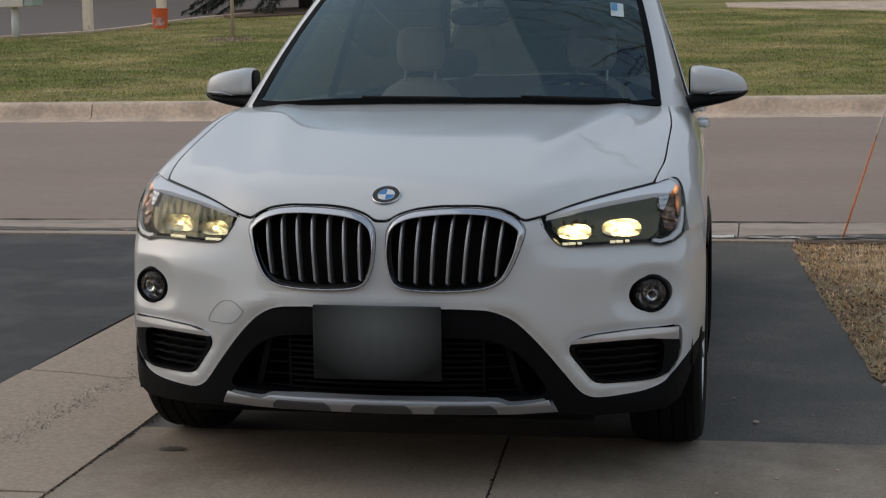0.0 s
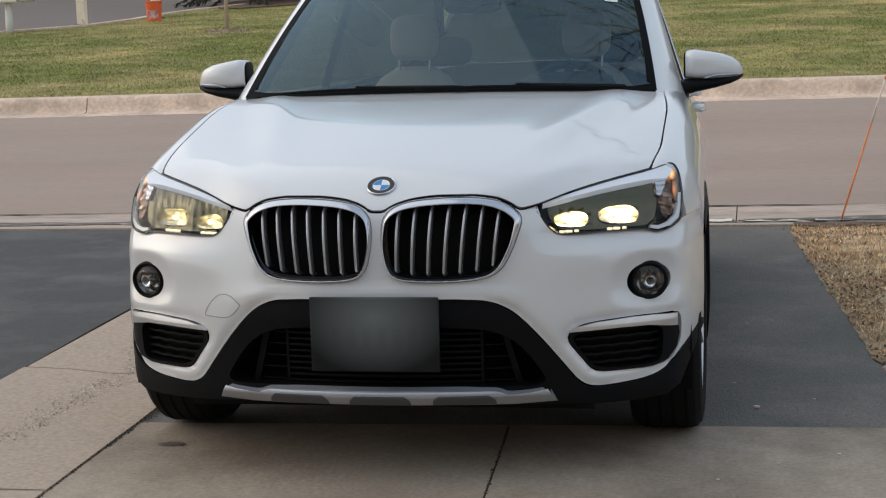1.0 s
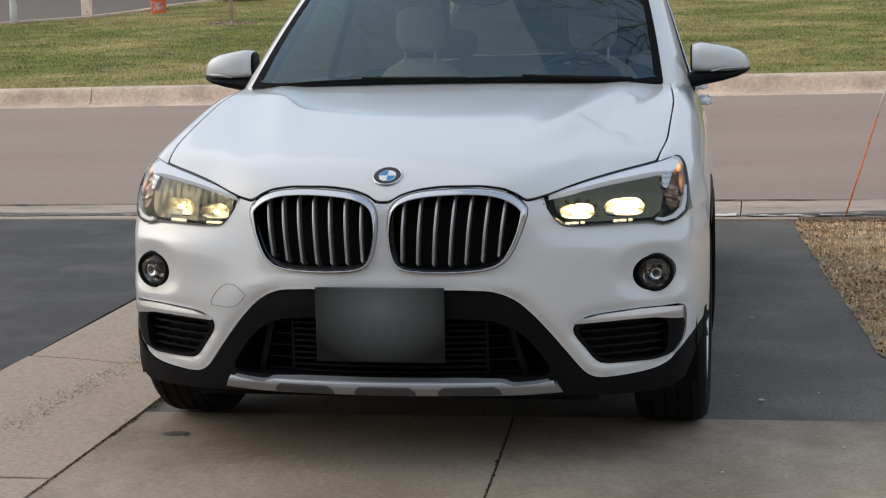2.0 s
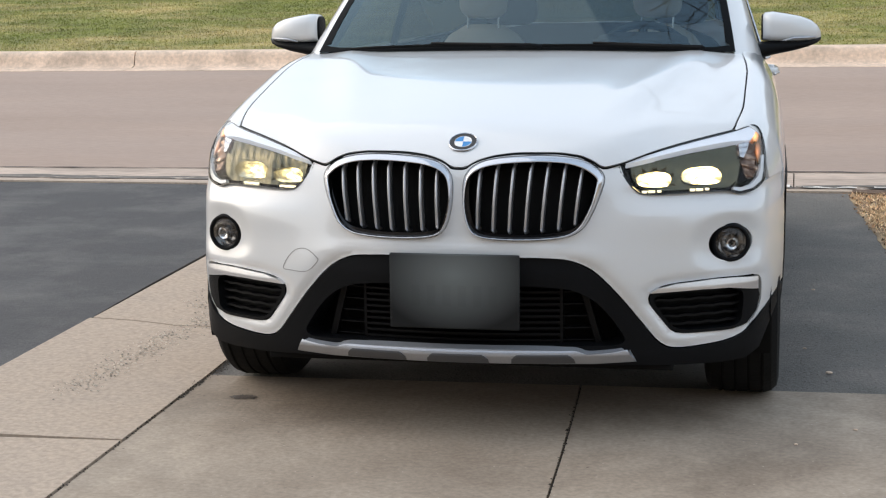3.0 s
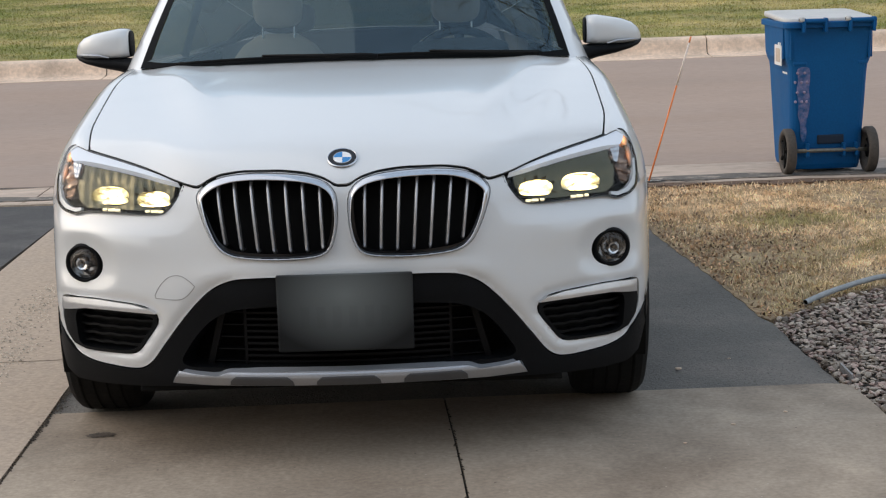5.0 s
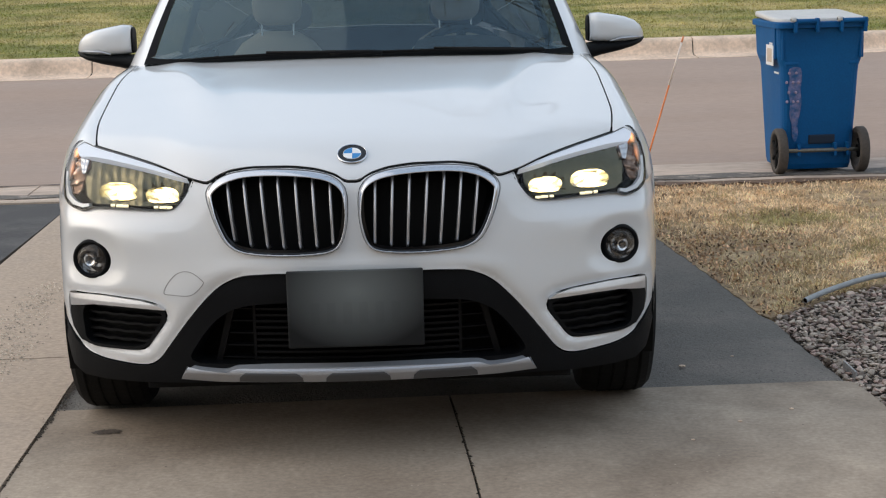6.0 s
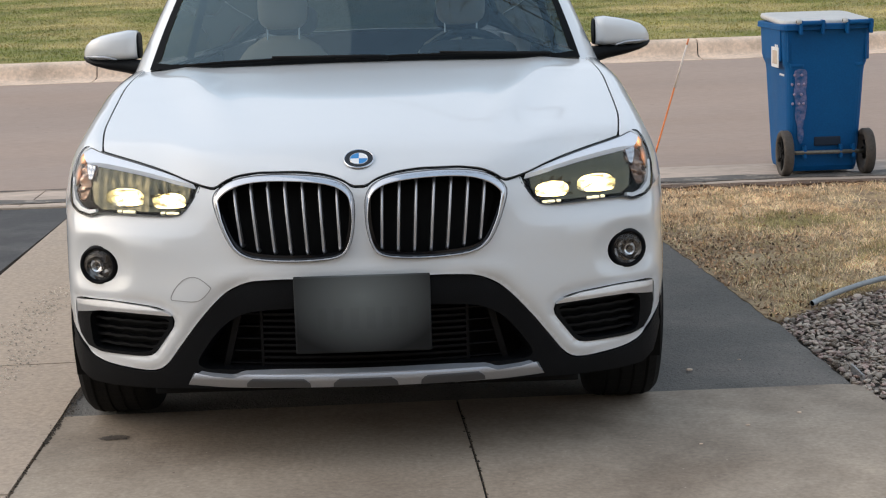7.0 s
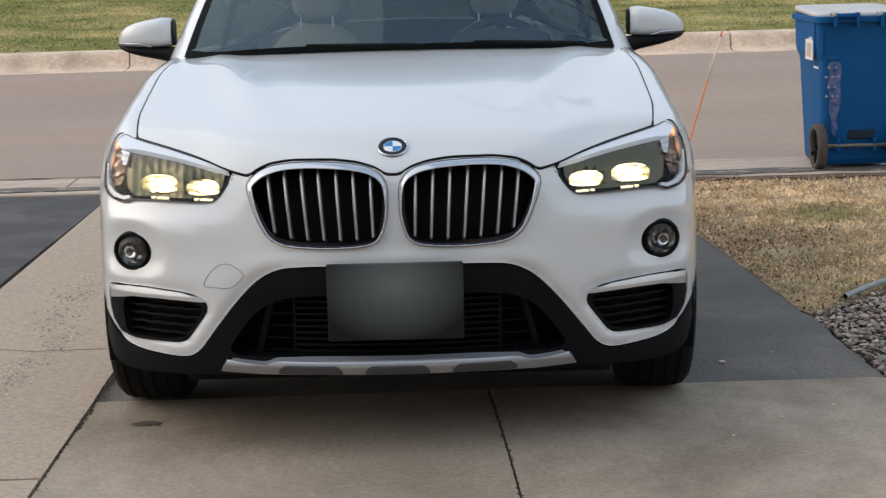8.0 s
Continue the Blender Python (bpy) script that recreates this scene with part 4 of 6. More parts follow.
for side in (1, -1):
    line = [(1.60, 1.003), (1.70, 1.10), (1.88, 1.26), (2.09, 1.452), (2.35, 1.497), (2.48, 1.502)]
    part("window_trim", tube(bmesh.new(), [(side * (float(glass_x(y, z)) + 0.010), y, z) for y, z in line], 0.0045, 8), chrome, car, "bright trim along the side window", smooth=True)


def screen_edge(v):
    """The windscreen's side edge, from its foot to the roof."""
    return 0.727 - 0.112 * v - 0.035 * v * v, 1.215 + 0.74 * v, 1.048 + 0.457 * v + 0.06 * v * (1 - v)


def screen(u, v):
    """The windscreen: u across from -1 to 1, v up from the cowl to the roof."""
    ex, ey, ez = screen_edge(v)
    k = np.abs(u)
    foot = cowl_y(k * 0.735) - cowl_y(0.735)
    return u * ex, ey + foot * (1 - v) - 0.10 * v * (1 - k**2), ez + 0.012 * (1 - v) * (1 - k**2) + 0.035 * v * (1 - k**2) + 0.09 * v * (1 - v) * (1 - k**2)


us = np.linspace(-1, 1, 25)
full = [(u, 0.0) for u in us] + [(u, 1.0) for u in us[::-1]]
pane_hole = [(-0.950, 0.062), (-0.90, 0.026), (0, 0.018), (0.90, 0.026), (0.950, 0.062), (0.962, 0.14), (0.960, 0.90), (0.92, 0.94), (0, 0.94), (-0.92, 0.94), (-0.960, 0.90), (-0.962, 0.14)]
hole = loop_smooth(pane_hole, 0.05)
glass = panel("windscreen", full, screen, 0.06, screen_glass, car, flange=0.0, label="windscreen reflecting bare branches and sky")
glass.visible_shadow = False
panel("windscreen_border", full, lambda u, v: (screen(u, v)[0], screen(u, v)[1] - 0.001, screen(u, v)[2] + 0.0015), 0.06, border_black, glass, holes=[hole], flange=0.0)
sticker = [(0.80, 0.59), (0.872, 0.59), (0.88, 0.70), (0.808, 0.70)]
panel("sticker", sticker, lambda u, v: (screen(u, v)[0], screen(u, v)[1] - 0.0015, screen(u, v)[2] + 0.002), 0.03, material("sticker_white", (0.62, 0.72, 0.72), 0.5, mottle=0.08), glass, flange=0.0, label="small pale sticker with a blue corner")
panel("sticker_print", [(0.806, 0.635), (0.842, 0.635), (0.846, 0.695), (0.811, 0.695)], lambda u, v: (screen(u, v)[0], screen(u, v)[1] - 0.002, screen(u, v)[2] + 0.003), 0.02, material("sticker_blue", (0.10, 0.30, 0.52), 0.5, mottle=0.1), glass, flange=0.0)

# pillars: strips between screen and side glass
for side in (1, -1):
    bm = bmesh.new()
    rows = []
    for v in np.linspace(-0.12, 1.0, 28):
        ex, ey, ez = screen_edge(v)
        oy, oz = 1.40 + 0.68 * v + 0.10, 0.995 + 0.50 * v
        ox = float(glass_x(oy, oz)) + 0.004
        row = []
        for k in range(9):
            t = k / 8
            bulge = 0.028 * math.sin(math.pi * t)
            x = ex + (ox - ex) * t + bulge * 0.7 - (0.004 if k == 0 else 0)
            y = ey + (oy - ey) * t - bulge * 0.3
            z = ez + (oz - ez) * t + bulge * 0.7
            row.append(bm.verts.new((side * x, y, z)))
        rows.append(row)
    for a, b in zip(rows, rows[1:]):
        for k in range(8):
            bm.faces.new((a[k], a[k + 1], b[k + 1], b[k]))
    bmesh.ops.recalc_face_normals(bm, faces=bm.faces)
    part("windscreen_pillar", bm, white_paint, car, smooth=True)

roof_z = spline((1.9, 1.525), (2.2, 1.572), (2.7, 1.592), (3.4, 1.575), (4.0, 1.52), (4.3, 1.47))
roof_w = spline((1.9, 0.58), (2.3, 0.585), (3.4, 0.53), (4.3, 0.45))
panel("roof", [(-1, 1.955), (-0.5, 1.885), (0, 1.855), (0.5, 1.885), (1, 1.955), (1, 4.25), (-1, 4.25)], lambda u, y: (u * roof_w(y), y, roof_z(y) - 0.055 * u**4 - 0.02 * u**2), 0.08, white_paint, car, flange=0.02)
for side in (1, -1):
    bm = tube(bmesh.new(), [(side * (float(roof_w(y)) + 0.01), y, float(roof_z(y)) - 0.045 + dz) for y, dz in ((2.1, -0.02), (2.2, 0.02), (3.0, 0.03), (3.8, 0.02), (3.95, -0.02))], 0.016, 8)
    part("roof_rail", bm, satin_silver, car, smooth=True)


def tail(x, z):
    """The rear end."""
    return x, 4.44 - 0.10 * (np.abs(x) / 0.85) ** 4 - 0.08 * np.clip(z - 1.0, 0, 1) ** 1 - 0.45 * np.clip(z - 1.02, 0, 1) ** 1.5, z


HATCH = [(-0.70, 0.60), (-0.66, 1.0), (-0.47, 1.44), (0, 1.475), (0.47, 1.44), (0.66, 1.0), (0.70, 0.60)]
back_hole = loop_smooth([(-0.56, 1.06), (-0.42, 1.38), (0, 1.41), (0.42, 1.38), (0.56, 1.06), (0, 1.03)], 0.05)
panel("tailgate", HATCH, tail, 0.07, white_paint, car, holes=[back_hole], flange=0.02, flip=True)
rear = panel("rear_window", back_hole, tail, 0.08, rear_glass, car, flange=0.0, flip=True)
rear.visible_shadow = False
panel("rear_bumper", [(-0.69, 0.26), (-0.70, 0.595), (0.70, 0.595), (0.69, 0.26)], lambda x, z: (x, tail(x, z)[1] + 0.03, z), 0.08, black_plastic, car, flange=0.03, flip=True)
tail_red = material("tail_red", (0.35, 0.01, 0.01), 0.15, mottle=0.05)
panel("tail_lamp", [(0.40, 0.86), (0.40, 0.96), (0.66, 0.98), (0.68, 0.84)], lambda x, z: (x, tail(x, z)[1] + 0.012, z), 0.06, tail_red, car, flange=0.02, flip=True, mirror=True)


# wheels
def wheel(side, y):
    w = tagged(new("wheel"), "black tyre on a silver alloy rim")
    w.parent = car
    m = Matrix.Translation((side * (0.781 if y < 1 else 0.690), y, WHEEL)) @ Matrix.Rotation(radians(90 * side), 4, "Y")
    tyre = [(0.235, -0.105), (0.25, -0.112), (0.29, -0.1135), (0.318, -0.108), (0.334, -0.092)]
    for g in (-0.058, -0.018, 0.022, 0.062):
        tyre += [(0.3405, g - 0.008), (0.3405, g - 0.004), (0.337, g - 0.003), (0.337, g + 0.003), (0.3405, g + 0.004), (0.341, g + 0.008)]
    tyre += [(0.334, 0.092), (0.318, 0.108), (0.29, 0.1135), (0.25, 0.112), (0.235, 0.105), (0.225, 0.09), (0.225, -0.09)]
    part("tyre", lathe(bmesh.new(), tyre, 64, m, closed=True), rubber, w, "black ribbed tyre", smooth=False)
    rim_ob = part("rim", lathe(bmesh.new(), [(0.226, -0.09), (0.215, -0.07), (0.21, 0.0), (0.215, 0.08), (0.232, 0.104), (0.238, 0.106), (0.236, 0.098), (0.222, 0.085)], 48, m), rim_silver, w, "silver alloy rim", smooth=True)
    for k in range(5):
        bm = bmesh.new()
        r = m @ Matrix.Rotation(2 * math.pi * k / 5, 4, "Z")
        for o in (-0.025, 0.025):
            tube(bm, [r @ Vector((0.03, o * 0.5, 0.075)), r @ Vector((0.12, o, 0.088)), r @ Vector((0.225, o * 1.6, 0.09))], [0.02, 0.016, 0.015], 6)
        part("spoke", bm, rim_silver, rim_ob, smooth=True)
    part("hub", lathe(bmesh.new(), [(0, 0.095), (0.03, 0.094), (0.045, 0.085), (0.05, 0.06)], 20, m), rim_silver, rim_ob, smooth=True)
    part("brake_disc", lathe(bmesh.new(), [(0.06, 0.0), (0.15, 0.0), (0.15, -0.02), (0.06, -0.02)], 32, m), satin_silver, w)


for y in AXLES:
    for side in (1, -1):
        wheel(side, y)


# door mirrors
def door_mirror(side):
    mir = tagged(new("door_mirror"), "white door mirror on a black foot")
    mir.parent = car

    def shell(name, sections, mat, power, label=""):
        bm = bmesh.new()
        rings = []
        for x, y0, y1, z0, z1 in sections:
            loop = disc_loop((y0 + y1) / 2, (z0 + z1) / 2, (y1 - y0) / 2, (z1 - z0) / 2, 28, power)
            rings.append([bm.verts.new((side * x, a, b)) for a, b in loop])
        for a, b in zip(rings, rings[1:]):
            for k in range(28):
                bm.faces.new((a[k], a[(k + 1) % 28], b[(k + 1) % 28], b[k]))
        bm.faces.new(rings[0])
        bm.faces.new(rings[-1])
        bmesh.ops.recalc_face_normals(bm, faces=bm.faces)
        return part(name, bm, mat, mir, label, smooth=True)

    shell("cap", [(0.8115, 1.500, 1.60, 1.071, 1.164), (0.817, 1.486, 1.61, 1.070, 1.170), (0.845, 1.478, 1.615, 1.068, 1.173), (0.90, 1.482, 1.62, 1.067, 1.164), (0.94, 1.495, 1.625, 1.067, 1.156), (0.975, 1.515, 1.63, 1.069, 1.143), (0.998, 1.545, 1.63, 1.071, 1.125), (1.009, 1.57, 1.625, 1.075, 1.108), (1.013, 1.585, 1.62, 1.080, 1.096)], white_paint, 3.4, "white mirror cap")
    shell("foot", [(0.755, 1.43, 1.56, 0.992, 1.05), (0.79, 1.45, 1.58, 1.006, 1.066), (0.85, 1.475, 1.61, 1.022, 1.0705), (0.92, 1.486, 1.62, 1.036, 1.0705), (0.97, 1.508, 1.63, 1.049, 1.073), (1.0, 1.54, 1.63, 1.061, 1.079), (1.014, 1.575, 1.625, 1.073, 1.082)], black_plastic, 3.0, "matt black mirror foot")
    shell("inner_edge", [(0.8055, 1.512, 1.60, 1.074, 1.158), (0.808, 1.502, 1.605, 1.072, 1.163), (0.813, 1.500, 1.608, 1.071, 1.164)], black_plastic, 3.2)
    bm = tube(bmesh.new(), [(side * x, y, z) for x, y, z in ((0.88, 1.474, 1.073), (0.92, 1.482, 1.082), (0.96, 1.500, 1.083), (0.995, 1.534, 1.082))], [0.002, 0.004, 0.004, 0.003], 8)
    part("indicator", bm, skid_silver, mir, "clear indicator strip", smooth=True)
    bm = bmesh.new()
    box(bm, side * 0.90, 1.612, 1.115, 0.12, 0.02, 0.06, 0.002)
    part("mirror_glass", bm, material("mirror_glass", (0.9, 0.9, 0.9), 0.02, metal=1.0, mottle=0), mir)


for side in (1, -1):
    door_mirror(side)

# cowl and wipers
panel("cowl", [(u, 0.0) for u in np.linspace(-1, 1, 21)] + [(u, 1.0) for u in np.linspace(1, -1, 21)],
      lambda u, v: (u * 0.735, cowl_y(np.abs(u) * 0.735) + 0.06 * v - 0.03, hood_z(u * 0.735, cowl_y(np.abs(u) * 0.735)) - 0.012 + 0.012 * v), 0.08, deep_black, car, flange=0.0, flip=False)
for x0, x1, xa in ((-0.62, -0.02, 0.10), (-0.10, 0.62, 0.66)):
    ws = [screen(np.array((x0 + (x1 - x0) * k / 10) / 0.75), np.array(0.005 + 0.010 * math.sin(k * 0.3))) for k in range(11)]
    pts = [(float(a), float(b) - 0.010, float(c) + 0.008) for a, b, c in ws]
    w = part("wiper", tube(bmesh.new(), pts, 0.0048, 6), deep_black, car, "black wiper", smooth=True)
    ws = [screen(np.array(x / 0.75), np.array(v)) for x, v in ((xa - 0.02, 0.0), ((xa + x1) / 2, 0.008), ((x0 + x1) / 2, 0.022))]
    part("wiper_arm", tube(bmesh.new(), [(float(a), float(b) - 0.014, float(c) + 0.012) for a, b, c in ws], [0.009, 0.007, 0.004], 6), black_plastic, w, smooth=True)


# cabin
def cushion(bm, cx, cy, cz, sx, sy, sz, tilt=0, power=3.2, n=20, m=10):
    """A soft block."""
    t = Matrix.Translation((cx, cy, cz)) @ Matrix.Rotation(radians(tilt), 4, "X")
    rings = []
    for i in range(1, m):
        b = -math.pi / 2 + math.pi * i / m
        cb, sb = math.cos(b), math.sin(b)
        k, h = abs(cb) ** (2 / power), math.copysign(abs(sb) ** (2 / power), sb)
        ring = []
        for j in range(n):
            a = 2 * math.pi * j / n
            ca, sa = math.cos(a), math.sin(a)
            ring.append(bm.verts.new(t @ Vector((sx / 2 * k * math.copysign(abs(ca) ** (2 / power), ca), sy / 2 * k * math.copysign(abs(sa) ** (2 / power), sa), sz / 2 * h))))
        rings.append(ring)
    for a, b in zip(rings, rings[1:]):
        for j in range(n):
            bm.faces.new((a[j], a[(j + 1) % n], b[(j + 1) % n], b[j]))
    bm.faces.new(rings[0][::-1])
    bm.faces.new(rings[-1])
    return bm


for x in (-0.365, 0.365):
    seat = tagged(new("seat"), "beige leather front seat")
    seat.parent = car
    part("cushion", cushion(bmesh.new(), x, 2.15, 0.62, 0.50, 0.52, 0.16), leather, seat, smooth=True)
    part("backrest", cushion(bmesh.new(), x, 2.46, 0.80, 0.48, 0.15, 0.62, -14, 2.2), leather, seat, smooth=True)
    part("headrest", cushion(bmesh.new(), x, 2.52, 1.212, 0.205, 0.11, 0.19, -8, 3.6), leather, seat, smooth=True)
    for o in (-0.065, 0.065):
        part("post", tube(bmesh.new(), [(x + o, 2.50, 1.06), (x + o, 2.515, 1.17)], 0.0045, 8), chrome, seat)
bench = tagged(new("rear_bench"), "rear bench with beige leather cushion and dark brown back")
bench.parent = car
part("cushion", cushion(bmesh.new(), 0, 3.05, 0.62, 1.25, 0.5, 0.16), leather, bench, smooth=True)
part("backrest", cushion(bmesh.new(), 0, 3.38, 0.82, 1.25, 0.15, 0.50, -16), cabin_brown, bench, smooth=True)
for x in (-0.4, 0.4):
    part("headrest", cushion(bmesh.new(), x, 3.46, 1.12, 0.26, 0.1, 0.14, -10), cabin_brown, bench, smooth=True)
part("dashboard", cushion(bmesh.new(), 0, 1.62, 0.90, 1.40, 0.55, 0.28, 4, 4.5), cabin_dark, car, "dark dashboard", smooth=True)
part("binnacle", cushion(bmesh.new(), 0.365, 1.70, 1.045, 0.36, 0.22, 0.09, 6), cabin_dark, car, smooth=True)
part("cabin_floor", box(bmesh.new(), 0, 2.7, 0.40, 1.5, 3.0, 0.06), cabin_dark, car)
part("bulkhead", box(bmesh.new(), 0, 1.30, 0.70, 1.3, 0.04, 0.6), deep_black, car)
for side in (1, -1):
    part("door_lining", box(bmesh.new(), side * 0.74, 2.5, 0.72, 0.05, 2.0, 0.52, 0.02), cabin_dark, car)
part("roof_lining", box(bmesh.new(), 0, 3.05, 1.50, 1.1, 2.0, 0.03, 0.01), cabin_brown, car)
bm = bmesh.new()
wheel_m = Matrix.Translation((0.365, 1.88, 0.95)) @ Matrix.Rotation(radians(-65), 4, "X")
tube(bm, [wheel_m @ Vector((0.185 * math.cos(a), 0.185 * math.sin(a), 0)) for a in np.linspace(0, 2 * math.pi, 37)], 0.016, 8, cap=False)
sw = part("steering_wheel", bm, gloss_black, car, "dark steering wheel", smooth=True)
bm = bmesh.new()
for a in (0, math.pi, -math.pi / 2):
    tube(bm, [wheel_m @ Vector((0, 0, -0.02)), wheel_m @ Vector((0.18 * math.cos(a), 0.18 * math.sin(a), 0))], 0.018, 6)
part("wheel_spokes", bm, cabin_dark, sw)
part("rear_view_mirror", cushion(bmesh.new(), -0.015, 1.93, 1.350, 0.23, 0.04, 0.075, 8), gloss_black, car, smooth=True)
part("mirror_stem", tube(bmesh.new(), [(-0.01, 1.92, 1.37), (0, 1.86, 1.46)], 0.012, 8), gloss_black, car)

# ---- ground ----
def side_tilt(x, y):
    return 0.0065 * np.clip(x, -30, 30) * np.clip((y - 5.3) / 1.2, 0, 1)


level = spline((-60, 0), (5.45, 0.0), (6.0, -0.008), (6.5, -0.008), (13.0, 0.255))
rise = spline((13.0, 0.41), (13.4, 0.434), (20, 0.80), (28, 1.235), (45, 1.92), (90, 3.1), (400, 3.3))


def ground_z(x, y):
    """Height of the driveway, the street and the lawn behind it."""
    return np.where(np.asarray(y) < 13.12, level(y), rise(y)) + side_tilt(x, y)


def on_ground(lift):
    return lambda x, y: (x, y, ground_z(x, y) + lift)


concrete = material("concrete", (0.415, 0.340, 0.264), 0.9, mottle=0.15, size=3.2, grain=60, bump=0.18, alt=(0.232, 0.184, 0.140), alt_size=1.7, alt_at=0.52, alt_soft=0.14, spots=((0.482, 0.41, 0.34), 21, 0.075), pits=((0.133, 0.10, 0.08), 11, 0.05), spec=0.3)
old_concrete = material("old_concrete", (0.482, 0.385, 0.30), 0.9, mottle=0.16, size=2.2, grain=50, bump=0.3, alt=(0.384, 0.305, 0.235), alt_size=2.2, alt_at=0.55, alt_soft=0.15, spots=((0.574, 0.49, 0.41), 25, 0.06), pits=((0.246, 0.19, 0.15), 13, 0.05), spec=0.3)
gutter_concrete = material("gutter_concrete", (0.512, 0.405, 0.325), 0.9, mottle=0.16, size=2.2, grain=30, bump=0.35, alt=(0.369, 0.29, 0.235), alt_size=2.6, alt_at=0.55, alt_soft=0.08, stretch=(0.3, 1, 1))
kerb_concrete = material("kerb_concrete", (0.728, 0.555, 0.42), 0.9, mottle=0.16, size=2.6, grain=25, bump=0.3, alt=(0.584, 0.445, 0.335), alt_size=3.0, alt_at=0.56, alt_soft=0.08)
asphalt = material("asphalt", (0.056, 0.053, 0.052), 0.75, mottle=0.28, size=2.6, grain=100, bump=0.6, spots=((0.154, 0.14, 0.13), 60, 0.08), alt=(0.102, 0.095, 0.09), alt_size=1.8, alt_at=0.54, alt_soft=0.09)
worn_asphalt = material("worn_asphalt", (0.152, 0.142, 0.127), 0.8, mottle=0.16, size=2.4, grain=95, bump=0.8, spots=((0.277, 0.25, 0.225), 60, 0.12), alt=(0.202, 0.182, 0.160), alt_size=1.6, alt_at=0.53, alt_soft=0.09, pits=((0.031, 0.028, 0.026), 38, 0.16), spec=0.18)
road_asphalt = material("road_asphalt", (0.343, 0.247, 0.190), 0.85, mottle=0.08, size=0.8, grain=45, bump=0.4, spots=((0.164, 0.13, 0.11), 9, 0.05), alt=(0.389, 0.295, 0.24), alt_size=0.5, alt_at=0.5, alt_soft=0.2, stretch=(0.25, 1, 1))
joint_and_shadow_dark = material("joint_and_shadow_dark", (0.03, 0.027, 0.024), 0.95, mottle=0.3, grain=30)
soil = material("soil", (0.32, 0.245, 0.17), 0.95, mottle=0.25, size=4, grain=40, bump=0.5, alt=(0.50, 0.40, 0.27), alt_size=5, alt_at=0.5, alt_soft=0.15)
dirt = material("dirt", (0.27, 0.18, 0.10), 0.95, mottle=0.3, size=5, grain=40, bump=0.6, alt=(0.47, 0.35, 0.20), alt_size=4, alt_at=0.55, alt_soft=0.12)
lawn_base = material("lawn_base", (0.190, 0.195, 0.042), 0.95, mottle=0.25, size=2.2, grain=30, bump=0.5, stretch=(0.7, 1, 1), alt=(0.441, 0.345, 0.145), alt_size=0.85, alt_at=0.54, alt_soft=0.12)
mulch_chips = material("mulch_chips", (0.42, 0.32, 0.23), 0.95, mottle=0.35, size=9, grain=40, bump=0.6)
mulch = material("mulch", (0.13, 0.08, 0.05), 0.95, mottle=0.3, size=5, grain=40, bump=0.6)

# one sheet out to the horizon
gx = np.concatenate([np.linspace(-600, -30, 12), np.linspace(-25, 25, 60), np.linspace(30, 600, 12)])
gy = np.concatenate([np.linspace(-600, -20, 10), np.linspace(-14, 12.9, 40), np.linspace(13.3, 60, 60), np.linspace(70, 900, 14)])
X, Y = np.meshgrid(gx, gy)
Zs = ground_z(X, Y) - 0.05
idx = np.arange(X.size).reshape(X.shape)
quads = np.stack([idx[:-1, :-1], idx[:-1, 1:], idx[1:, 1:], idx[1:, :-1]], axis=-1).reshape(-1, 4)
tagged(from_arrays("ground", np.stack([X, Y, Zs], axis=-1).reshape(-1, 3), quads, soil, smooth=True), "bare brown soil under lawns and paving", "ground", kind="structure")


def paving(name, outline, lift, mat, label, category, step=0.35, rounded=False, holes=(), flange=0.05, kind="structure"):
    return tagged(panel(name, outline, on_ground(lift), step, mat, holes=holes, flange=flange, rounded=rounded), label, category, kind=kind)


# concrete apron in two slabs, and the strip beside it
SEAM = [(0.265, 0.712), (0.277, 0.5), (0.293, 0.2), (0.307, -0.1), (0.326, -0.6), (0.35, -1.4), (0.38, -4.0), (0.42, -8.65)]
apron = tagged(new("driveway_apron"), "weathered concrete driveway apron with joints", "driveway", kind="structure")
jx = lambda y: -0.971 - 0.0155 * np.clip(y + 0.14, -8, 0.81)
left = [(float(jx(0.668)) + 0.004, 0.668)] + [(x - 0.0035, y) for x, y in SEAM] + [(float(jx(-8.65)) + 0.004, -8.65), (float(jx(-0.14)) + 0.004, -0.14)]
right = [(x + 0.0035, y) for x, y in SEAM][::-1] + [(0.3, 0.716), (1.50, 0.750), (1.545, 0.738), (1.572, 0.70), (1.585, 0.55), (1.62, -0.6), (1.8, -8.65)]
for outline in (left, right):
    panel("slab", outline, on_ground(0.0), 0.3, concrete, apron, flange=0.045)
tagged(panel("joint_filler", [(-1.10, 0.64), (1.5, 0.74), (1.5, -8.65), (-1.10, -8.65)], on_ground(-0.014), 0.5, joint_and_shadow_dark, apron, flange=0.0), "dark joint filler")
strip = tagged(new("concrete_strip"), "worn concrete strip beside the asphalt", "pavement", kind="structure")
